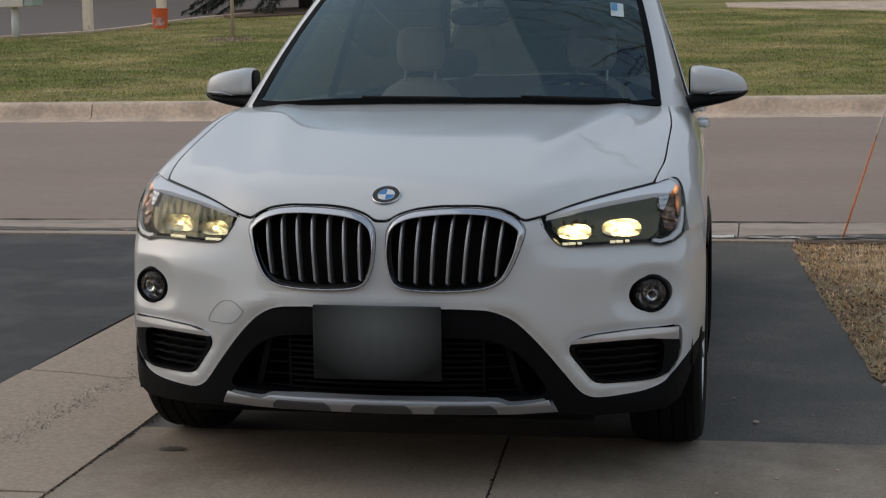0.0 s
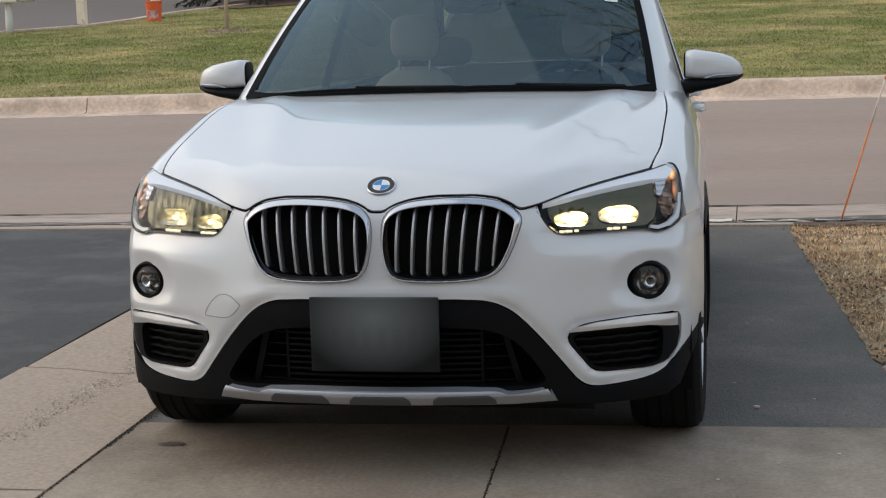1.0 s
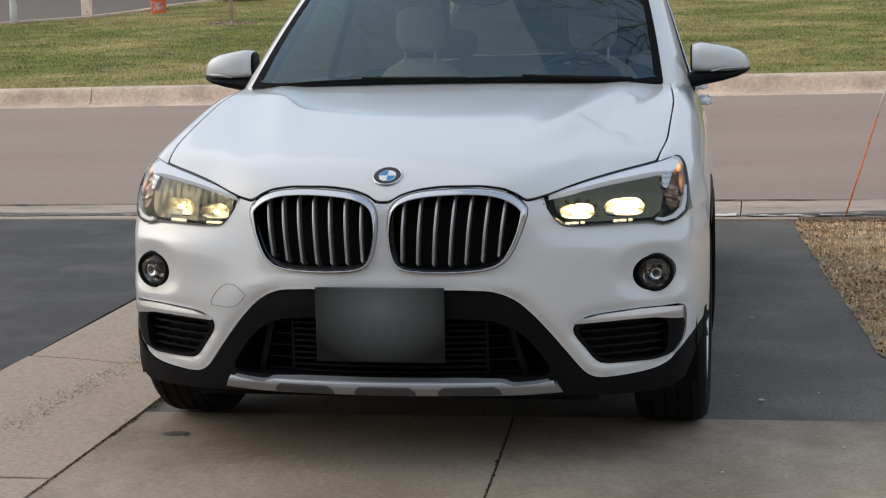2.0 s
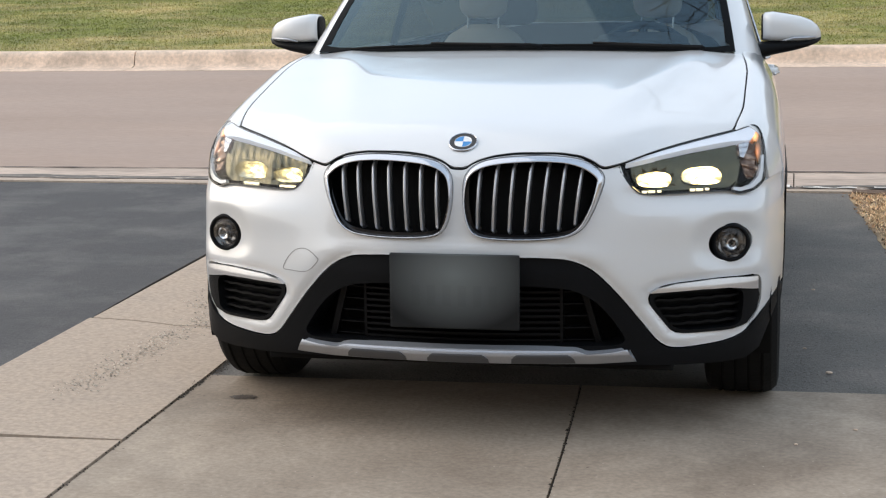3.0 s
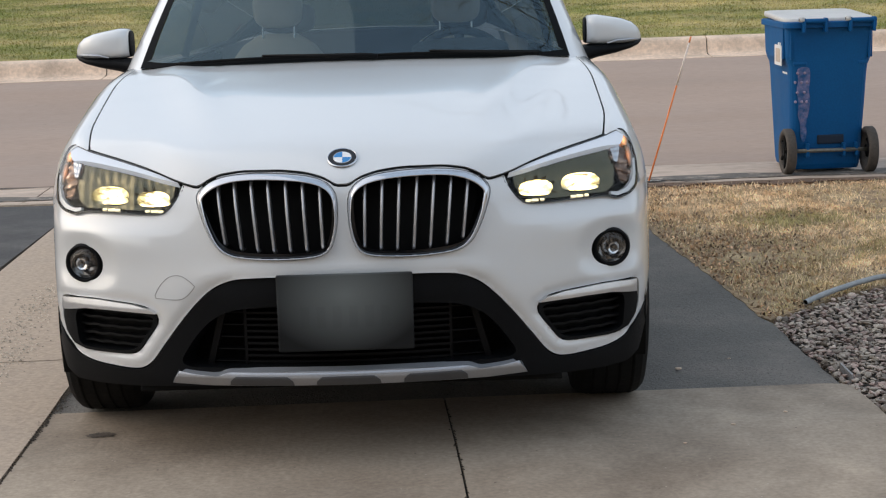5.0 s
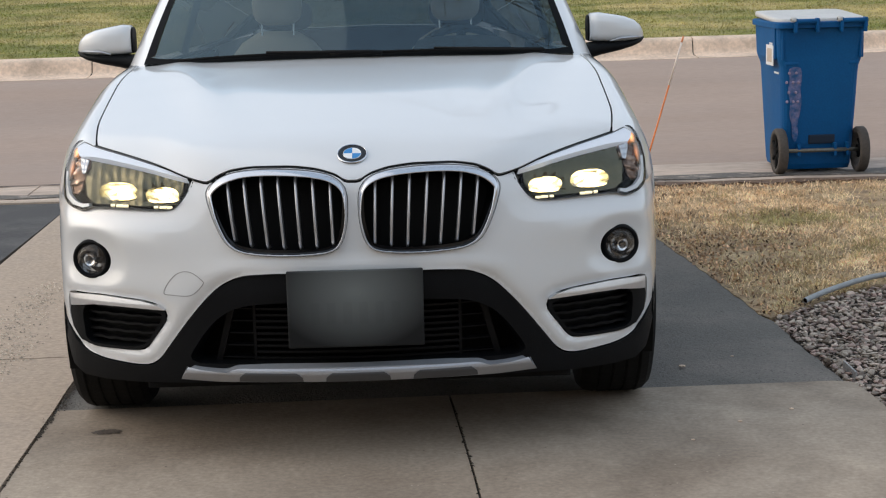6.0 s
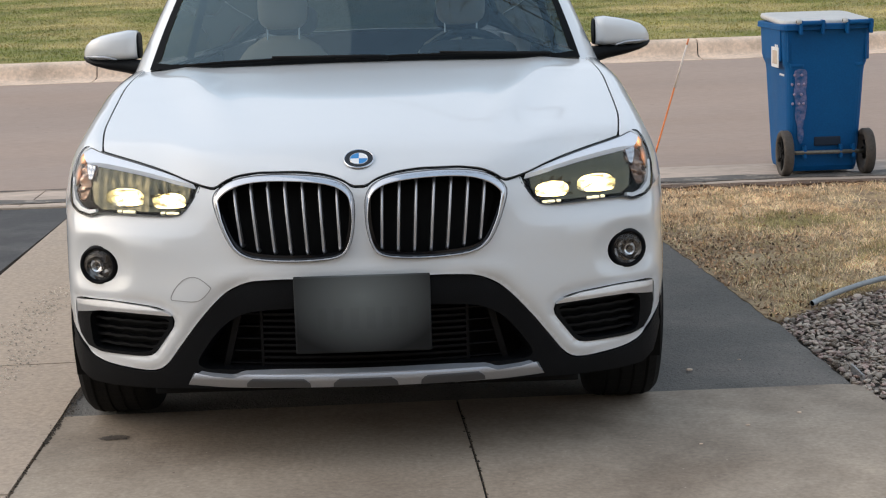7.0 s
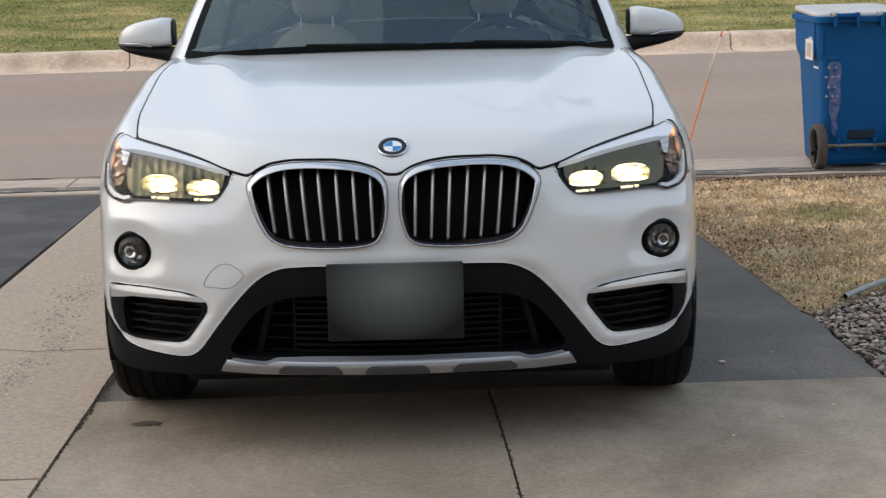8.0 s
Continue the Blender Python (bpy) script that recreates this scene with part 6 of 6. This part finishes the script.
for k in range(1700):
    t = rng.random()
    grit.append((-1.36 + 0.14 * t + rng.normal(0, 0.045) if t < 0.55 else -1.40 + rng.normal(0, 0.05), 0.35 + 2.5 * t + rng.normal(0, 0.05), 0.0018 + 0.0048 * rng.random() ** 2))
gv, gf = [], []
for x, y, r in grit:
    n0 = len(gv)
    gv += [(x - r, y, 0.005), (x + r, y - r, 0.005), (x + r * 0.4, y + r, 0.005), (x, y, 0.005 + r * 0.9)]
    gf += [(n0, n0 + 1, n0 + 3), (n0 + 1, n0 + 2, n0 + 3), (n0 + 2, n0, n0 + 3)]
tagged(from_arrays("grit", gv, gf, material("grit_pale", (0.46, 0.40, 0.33), 0.8, mottle=0.2, island=0.5)), "pale loose grit on the worn concrete", "grit", kind="stuff")

# dark crumbs of soil in the joints
cr = np.random.default_rng(12)
gv, gf = [], []
for k in range(700):
    t = cr.random()
    if k < 420:
        y = 0.35 + 0.75 * t
        x = float(jx(y)) + cr.normal(0, 0.006 + 0.010 * math.exp(-(((y - 0.72) / 0.12) ** 2)))
    else:
        y = -1.6 + 2.2 * t
        x = float(jx(y)) + cr.normal(0, 0.004) if k % 2 else float(np.interp(-y, [-s[1] for s in SEAM], [s[0] for s in SEAM])) + cr.normal(0, 0.003)
    r = cr.uniform(0.0015, 0.0055)
    n0 = len(gv)
    gv += [(x - r, y, 0.001), (x + r, y - r, 0.001), (x + r * 0.4, y + r, 0.001), (x, y, 0.001 + r * 0.9)]
    gf += [(n0, n0 + 1, n0 + 3), (n0 + 1, n0 + 2, n0 + 3), (n0 + 2, n0, n0 + 3)]
tagged(from_arrays("soil_crumbs", gv, gf, material("crumb_dark", (0.05, 0.04, 0.03), 0.9, mottle=0.2, island=0.4)), "dark crumbs of soil along the joints", "soil", kind="stuff")

# box on a post, two wooden posts, bucket and a young tree beyond the street
cream = material("cream_paint", (0.92, 0.77, 0.60), 0.7, mottle=0.10, size=6, grain=40, alt=(0.40, 0.30, 0.20), alt_size=9, alt_at=0.66, alt_soft=0.05)
gz = lambda x, y: float(ground_z(x, y))
x, y = -11.62, 23.6
mail = tagged(new("post_box"), "cream box on a white round post", "post box")
part("post", tube(bmesh.new(), [(x, y, gz(x, y) - 0.1), (x, y, gz(x, y) + 0.52)], 0.065, 14), material("post_white", (0.72, 0.70, 0.66), 0.6, mottle=0.08), mail, smooth=True)
part("box", box(bmesh.new(), x - 0.12, y + 0.05, gz(x, y) + 0.72, 0.72, 0.5, 0.40, 0.02), material("box_cream", (0.78, 0.69, 0.60), 0.6, mottle=0.06), mail)
part("side_panel", box(bmesh.new(), x + 0.33, y + 0.05, gz(x, y) + 0.72, 0.16, 0.46, 0.38, 0.02), material("box_green", (0.42, 0.47, 0.42), 0.6, mottle=0.06), mail, "grey-green side")
for x, y in ((-10.75, 24.75), (-9.85, 26.1)):
    p = tagged(new("wooden_post"), "peeling cream wooden post at the lane", "post", "posts at the lane")
    h = gz(x, y)
    part("shaft", box(bmesh.new(), x, y, h + 1.1, 0.15, 0.15, 2.3, 0.008), cream, p)
    part("base_plate", box(bmesh.new(), x, y, h + 0.012, 0.24, 0.22, 0.03, 0.005), material("plate_brown", (0.16, 0.11, 0.08), 0.8), p)
x, y = -9.62, 25.35
h = gz(x, y)
bucket = tagged(new("bucket"), "orange plastic bucket with a pale worn label on the lawn", "bucket")
m = Matrix.Translation((x, y, h))
orange = material("bucket_orange", (0.80, 0.13, 0.03), 0.45, mottle=0.10, size=9, grain=40)
part("shell", lathe(bmesh.new(), [(0, 0.01), (0.125, 0.005), (0.13, 0.0), (0.148, 0.36), (0.154, 0.362), (0.154, 0.345), (0.150, 0.34)], 28, m), orange, bucket, smooth=False)
for z in (0.29, 0.32):
    part("rib", lathe(bmesh.new(), [(0.146, z - 0.006), (0.153, z - 0.004), (0.153, z + 0.004), (0.147, z + 0.006)], 28, m), orange, bucket)
bm = bmesh.new()
rows = [[bm.verts.new((x + (0.1325 + z * 0.05) * math.sin(a), y - (0.1325 + z * 0.05) * math.cos(a), h + z)) for z in (0.05, 0.20)] for a in np.linspace(-0.7, 0.9, 14)]
for a, b in zip(rows, rows[1:]):
    bm.faces.new((a[0], b[0], b[1], a[1]))
part("label", bm, material("bucket_label", (0.70, 0.45, 0.40), 0.6, mottle=0.3, size=14, grain=30, alt=(0.45, 0.12, 0.10), alt_size=12), bucket, "pale worn label")


# bare trees: tapered limbs that fork again and again
def grow_limbs(bm, start, way, length, radius, depth, r, droop=0.0, spread=0.6):
    pts, radii, p, d = [start], [radius], start.copy(), way.normalized()
    n = 4
    for i in range(n):
        d = (d + Vector((r.normal(0, 0.13), r.normal(0, 0.13), r.normal(0, 0.10) - droop))).normalized()
        p = p + d * (length / n)
        pts.append(p.copy())
        radii.append(radius * (1 - 0.5 * (i + 1) / n))
    tube(bm, pts, radii, 6 if depth > 2 else 4, cap=False)
    if depth <= 0:
        return
    for k in range(3 if depth > 1 else 4):
        i = r.integers(1, n + 1)
        side = Vector((r.normal(), r.normal(), r.normal() * 0.7 + 0.1)).normalized()
        grow_limbs(bm, pts[i], d + side * spread * 1.5, length * r.uniform(0.52, 0.78), radii[i] * 0.72, depth - 1, r, droop, spread)


bark = material("bark", (0.06, 0.045, 0.035), 0.9, mottle=0.25, size=8, grain=60, bump=0.4)
tree = tagged(new("bare_tree"), "tall bare tree reaching over the driveway", "tree")
part("trunk", tube(bmesh.new(), [(5.6, 5.2, -0.1), (5.56, 5.18, 1.5), (5.5, 5.1, 3.4), (5.3, 5.0, 5.2)], [0.26, 0.20, 0.16, 0.12], 12), bark, tree, smooth=True)
tr = np.random.default_rng(21)
bm = bmesh.new()
for way, length, z in (((-1.0, -0.32, 0.42), 3.0, 5.0), ((-1.0, -0.22, 0.55), 3.2, 5.1), ((-1.0, -0.45, 0.40), 2.9, 4.8), ((-1.0, -0.48, 0.34), 4.6, 4.9), ((-1.0, -0.42, 0.46), 4.8, 5.1), ((-1.0, -0.47, 0.50), 5.0, 5.1), ((-0.6, -0.1, 0.8), 2.3, 5.1), ((0.6, 0.3, 0.9), 2.0, 5.1), ((-0.8, -0.2, 0.7), 2.2, 4.9)):
    grow_limbs(bm, Vector((5.32, 5.0, z)), Vector(way), length, 0.027, 5, tr, 0.0, 0.55)
part("crown", bm, bark, tree, "bare crooked branches", smooth=True)
x, y = -7.33, 22.32
young = tagged(new("young_tree"), "slim bare young tree in a mulch ring", "tree")
part("trunk", tube(bmesh.new(), [(x, y, gz(x, y) - 0.1), (x + 0.01, y, gz(x, y) + 0.9), (x, y, gz(x, y) + 2.2)], [0.034, 0.029, 0.018], 10), material("young_bark", (0.50, 0.39, 0.27), 0.85, mottle=0.15), young, smooth=True)
bm = bmesh.new()
for k in range(7):
    a = tr.uniform(0, 2 * math.pi)
    grow_limbs(bm, Vector((x, y, gz(x, y) + 1.5 + 0.12 * k)), Vector((math.cos(a), math.sin(a), 0.9)), 0.7, 0.012, 2, tr)
part("crown", bm, bark, young, "bare twigs", smooth=True)


# conifer with drooping skirts
def conifer(x, y, height, radius):
    h = gz(x, y)
    con = tagged(new("conifer"), "dark green conifer with low drooping branches", "tree")
    part("trunk", tube(bmesh.new(), [(x, y, h - 0.1), (x, y, h + height * 0.5), (x, y, h + height)], [0.16, 0.10, 0.02], 10), bark, con, smooth=True)
    bm = bmesh.new()
    needles, faces = [], []
    r = np.random.default_rng(5)
    for k in range(190):
        f = r.uniform(0, 1) ** 1.25
        z0 = h + 0.55 + f * (height - 0.7)
        reach = radius * (1 - f) ** 0.85 * r.uniform(0.75, 1.1) + 0.1
        a = r.uniform(0, 2 * math.pi)
        out = Vector((math.cos(a), math.sin(a), 0))
        pts = [Vector((x, y, z0)) + out * reach * t + Vector((0, 0, -0.42 * reach * t * t + 0.10 * reach * t)) for t in (0, 0.35, 0.7, 1.0)]
        tube(bm, pts, [0.02, 0.014, 0.008, 0.003], 4, cap=False)
        for j in range(int(130 * reach) + 20):
            t = r.uniform(0.15, 1.0)
            i = min(2, int(t * 3))
            p = pts[i].lerp(pts[i + 1], t * 3 - i)
            side = Vector((-out.y, out.x, 0)) * r.choice((-1, 1))
            tip = p + side * r.uniform(0.05, 0.22) * (1.15 - t) * 1.6 + out * r.uniform(0.03, 0.12) + Vector((0, 0, r.uniform(-0.20, 0.02)))
            w = Vector((r.normal(), r.normal(), r.normal())).normalized() * 0.013
            n0 = len(needles)
            needles += [tuple(p - w), tuple(p + w), tuple(tip + w * 0.3)]
            faces.append((n0, n0 + 1, n0 + 2))
    part("limbs", bm, bark, con)
    from_arrays("crown", needles, faces, material("needles", (0.030, 0.038, 0.022), 0.8, mottle=0.2, size=5, grain=30, island=0.45), con, "dark green needle sprays")


conifer(-8.5, 31.4, 5.5, 2.5)

# ---- loose cover: grass, gravel ----
def in_loop(n, loop, r):
    loop = np.asarray(loop, float)
    lo, hi = loop.min(axis=0), loop.max(axis=0)
    pts = lo + r.random((n, 2)) * (hi - lo)
    return pts[inside(pts, loop)]


def patches(p, scale, seed):
    """A soft random field between 0 and 1."""
    r = np.random.default_rng(seed)
    v = np.zeros(len(p))
    for k in range(7):
        a, f, ph = r.uniform(0, 2 * math.pi), scale * r.uniform(0.5, 1.8), r.uniform(0, 6.3)
        v += np.sin((p[:, 0] * math.cos(a) + p[:, 1] * math.sin(a)) * f + ph)
    return np.clip(0.5 + v / 7, 0, 1)


def blades(name, p, length, width, lean_by, mat, label, seed, tufts=0):
    """Many single grass blades, each a bent pair of triangles."""
    r = np.random.default_rng(seed)
    n = len(p)
    z = ground_z(p[:, 0], p[:, 1])
    a, b = r.uniform(0, 2 * math.pi, n), r.uniform(0, 2 * math.pi, n)
    if tufts:
        b = 6.3 * patches(p, tufts, seed + 50) + 2.0 * np.sin(p[:, 0] * tufts * 0.6) + r.normal(0, 1.1, n)
    ln = length * r.uniform(0.5, 1.3, n)
    tilt = lean_by * r.uniform(0.2, 1.2, n)
    side = np.stack([np.cos(a), np.sin(a), 0 * a], axis=1) * (width * r.uniform(0.7, 1.3, n))[:, None]
    out = np.stack([np.cos(b), np.sin(b), 0 * b], axis=1)
    base = np.stack([p[:, 0], p[:, 1], z], axis=1)
    mid = base + out * (ln * 0.5 * np.sin(tilt * 0.6))[:, None] + np.array([0, 0, 1]) * (ln * 0.5 * np.cos(tilt * 0.6))[:, None]
    tip = mid + out * (ln * 0.5 * np.sin(tilt * 1.3))[:, None] + np.array([0, 0, 1]) * (ln * 0.5 * np.cos(tilt * 1.3))[:, None]
    verts = np.stack([base - side, base + side, mid + side * 0.7, mid - side * 0.7, tip], axis=1).reshape(-1, 3)
    k = np.arange(n)[:, None] * 5
    faces = np.concatenate([k + np.array([0, 1, 2]), k + np.array([0, 2, 3]), k + np.array([3, 2, 4])])
    return tagged(from_arrays(name, verts, faces, mat), label, "grass", kind="stuff")


green = material("grass_green", (0.205, 0.222, 0.042), 0.75, mottle=0.22, size=2.2, grain=9, stretch=(0.7, 1, 1), alt=(0.50, 0.40, 0.165), alt_size=0.85, alt_at=0.54, alt_soft=0.12, island=0.3)
straw = material("grass_straw", (0.97, 0.75, 0.48), 0.8, mottle=0.25, size=3.5, grain=14, alt=(0.66, 0.47, 0.28), alt_size=5, alt_at=0.53, alt_soft=0.10, island=0.40)
olive = material("grass_olive", (0.50, 0.42, 0.19), 0.8, mottle=0.25, size=4, grain=14, island=0.4)
dull = material("grass_dull", (0.58, 0.46, 0.255), 0.8, mottle=0.3, size=3.0, grain=14, island=0.35)
LAWN = [(-14, 13.32), (10, 13.32), (10, 22.2), (9, 22.8), (3.2, 26.7), (0.4, 28.8), (-4.4, 30.9)] + [(x + 0.06, y - 0.1) for x, y in BANK[8:2:-1]] + [(-14, 21.9)]
far = in_loop(430000, LAWN, rng)
far = far[rng.random(len(far)) < np.clip(1.25 - (far[:, 1] - 13) / 22, 0.3, 1)]
blades("far_grass", far, 0.026, 0.0050, 1.25, green, "patchy green and straw spring lawn grass", 3, 9)
chips = np.stack([-7.3 + rng.normal(0, 0.17, 260), 22.2 + rng.normal(0, 0.20, 260)], axis=1)
blades("bark_chips", chips, 0.06, 0.016, 1.2, mulch_chips, "loose bark chips round the young tree", 9)
RIGHT = [(x + 0.01, y) for x, y in EDGE if y > 1.80] + [(1.30, 5.42), (6.0, 5.42), (6.0, 2.70)] + BED[-2::-1]
dry = in_loop(300000, RIGHT, rng)
f = patches(dry, 2.6, 4)
keep = rng.random(len(dry)) < np.clip((f - 0.22) * 2.2 + 0.35 * (dry[:, 1] > 4.2), 0.06, 1)
rim_x = np.interp(dry[:, 1], [e[1] for e in EDGE], [e[0] for e in EDGE])
keep &= rng.random(len(dry)) > 0.85 * np.exp(-(dry[:, 0] - rim_x) / 0.24) * np.clip((4.6 - dry[:, 1]) / 0.8, 0.2, 1)
dry, f = dry[keep], f[keep]
# bare flecks between clumps, and along the gutter
clump = patches(dry, 17, 41)
keep = rng.random(len(dry)) < np.clip((clump - 0.25) * 4.5, 0.40, 1) * np.clip((5.40 - dry[:, 1]) / 0.12, 0.05, 1)
dry, f = dry[keep], f[keep]
old = (f + 0.40 * (dry[:, 1] - 3.5) / 1.5 + rng.normal(0, 0.14, len(dry))) > 0.42
moist = np.exp(-(((dry[:, 0] - 2.12) / 0.34) ** 2) - (((dry[:, 1] - 4.12) / 0.30) ** 2)) + 0.9 * np.exp(-(((dry[:, 0] - 2.7) / 0.5) ** 2) - (((dry[:, 1] - 3.3) / 0.35) ** 2))
moist = moist + 0.5 * (patches(dry, 8, 43) - 0.5) + rng.normal(0, 0.22, len(dry)) > 0.50
blades("olive_grass", dry[moist], 0.030, 0.0023, 1.9, olive, "olive green grass in the dry lawn", 15, 24)
dry, old = dry[~moist], old[~moist]
blades("dry_grass", dry[old], 0.030, 0.0022, 1.9, straw, "dry straw-coloured lawn grass", 5, 24)
blades("thin_grass", dry[~old], 0.030, 0.0024, 2.0, dull, "thin dull green lawn grass", 6, 24)
curl = material("leaf_litter", (0.44, 0.285, 0.17), 0.85, mottle=0.35, size=6, grain=40, island=0.85)
bits = in_loop(130000, RIGHT, rng)
near_edge = bits[:, 0] - np.interp(bits[:, 1], [e[1] for e in EDGE], [e[0] for e in EDGE])
bits = bits[rng.random(len(bits)) < 0.42 * np.exp(-near_edge / 0.30) * (0.3 + 1.2 * patches(bits, 9, 31)) + 0.015 + 0.22 * (patches(bits, 6, 33) > 0.66) + 0.5 * (bits[:, 1] > 5.28)]
bits = bits + rng.normal(0, 0.018, bits.shape)
blades("leaf_litter", bits, 0.020, 0.0065, 1.9, curl, "brown leaf litter on the lawn", 8)


# river gravel: the nearest stones one by one, the rest joined
def stone_mesh(r, n=7, m=5):
    verts, faces = [(0, 0, -1)], []
    wob = r.uniform(0.78, 1.12, (m, n))
    for i in range(1, m):
        b = -math.pi / 2 + math.pi * i / m
        for j in range(n):
            a = 2 * math.pi * (j + 0.5 * (i % 2)) / n
            verts.append((math.cos(a) * math.cos(b) * wob[i, j], math.sin(a) * math.cos(b) * wob[i, j], math.sin(b) * wob[i, j]))
    verts.append((0, 0, 1))
    top = len(verts) - 1
    for j in range(n):
        faces.append((0, 1 + (j + 1) % n, 1 + j))
        faces.append((top, top - n + j, top - n + (j + 1) % n))
    for i in range(m - 2):
        for j in range(n):
            a, b = 1 + i * n + j, 1 + i * n + (j + 1) % n
            faces += [(a, b, b + n), (a, b + n, a + n)]
    return np.array(verts), np.array(faces)


STONES = [(x + 0.014, y) for x, y in ((1.500, 1.71), (1.520, 1.2), (1.545, 0.75), (1.565, 0.66), (1.583, 0.5), (1.625, -0.6))] + [(2.75, -0.6), (2.75, 2.48), (2.5, 2.43), (2.13, 2.29), (2.0, 2.21), (1.90, 2.12), (1.80, 2.02), (1.70, 1.91), (1.60, 1.80)]
gravel_mat = material("river_stone", (0.37, 0.310, 0.250), 0.8, mottle=0.2, size=14, grain=160, bump=0.2, alt=(0.33, 0.235, 0.20), alt_size=16, alt_at=0.53, alt_soft=0.06, island=0.62)
bed = paving("gravel_bed", [(1.51, 1.71)] + BED[1:-1] + [(3.1, -0.65), (1.66, -0.65), (1.64, -0.6), (1.597, 0.55), (1.585, 0.72), (1.565, 0.80), (1.555, 0.95), (1.545, 1.2)], -0.022, material("gravel_dirt", (0.05, 0.042, 0.034), 0.95, mottle=0.3, size=12, grain=60, bump=0.5), "river gravel bed beside the driveway", "gravel", step=0.25)
shapes = [stone_mesh(rng) for _ in range(8)]
spots_at = in_loop(60000, STONES, rng)
# thin out stones that crowd each other
kept, cells = [], {}
for p in spots_at:
    c = (int(p[0] / 0.0172), int(p[1] / 0.0172))
    if cells.get(c, 0) < 1:
        cells[c] = cells.get(c, 0) + 1
        kept.append(p)
kept = np.array(kept)
order = np.argsort(np.hypot(kept[:, 0] - 1.75, kept[:, 1] - 1.3))
kept = kept[order]
datas = []
for v, fc in shapes:
    me = bpy.data.meshes.new("stone")
    me.from_pydata(v.tolist(), [], fc.tolist())
    me.polygons.foreach_set("use_smooth", [True] * len(fc))
    me.materials.append(gravel_mat)
    datas.append(me)
allv, allf, base = [], [], 0
for i, (x, y) in enumerate(kept):
    size = 0.0060 + 0.0092 * rng.random() ** 1.5
    m = Matrix.LocRotScale((x, y, rng.uniform(-0.014, 0.003)), Euler((rng.normal(0, 0.35), rng.normal(0, 0.35), rng.uniform(0, 6.3))), (size * rng.uniform(1.0, 1.5), size, size * rng.uniform(0.26, 0.48)))
    if i < 300:
        s = new("stone", datas[i % 8])
        s.parent = bed
        s.matrix_basis = m
    else:
        v, fc = shapes[i % 8]
        mm = np.array(m)
        allv.append(v @ mm[:3, :3].T + mm[:3, 3])
        allf.append(fc + base)
        base += len(v)
rest = from_arrays("gravel", np.concatenate(allv), np.concatenate(allf), gravel_mat, bed, "grey and brown river gravel", smooth=True)
tagged(rest, kind="stuff")
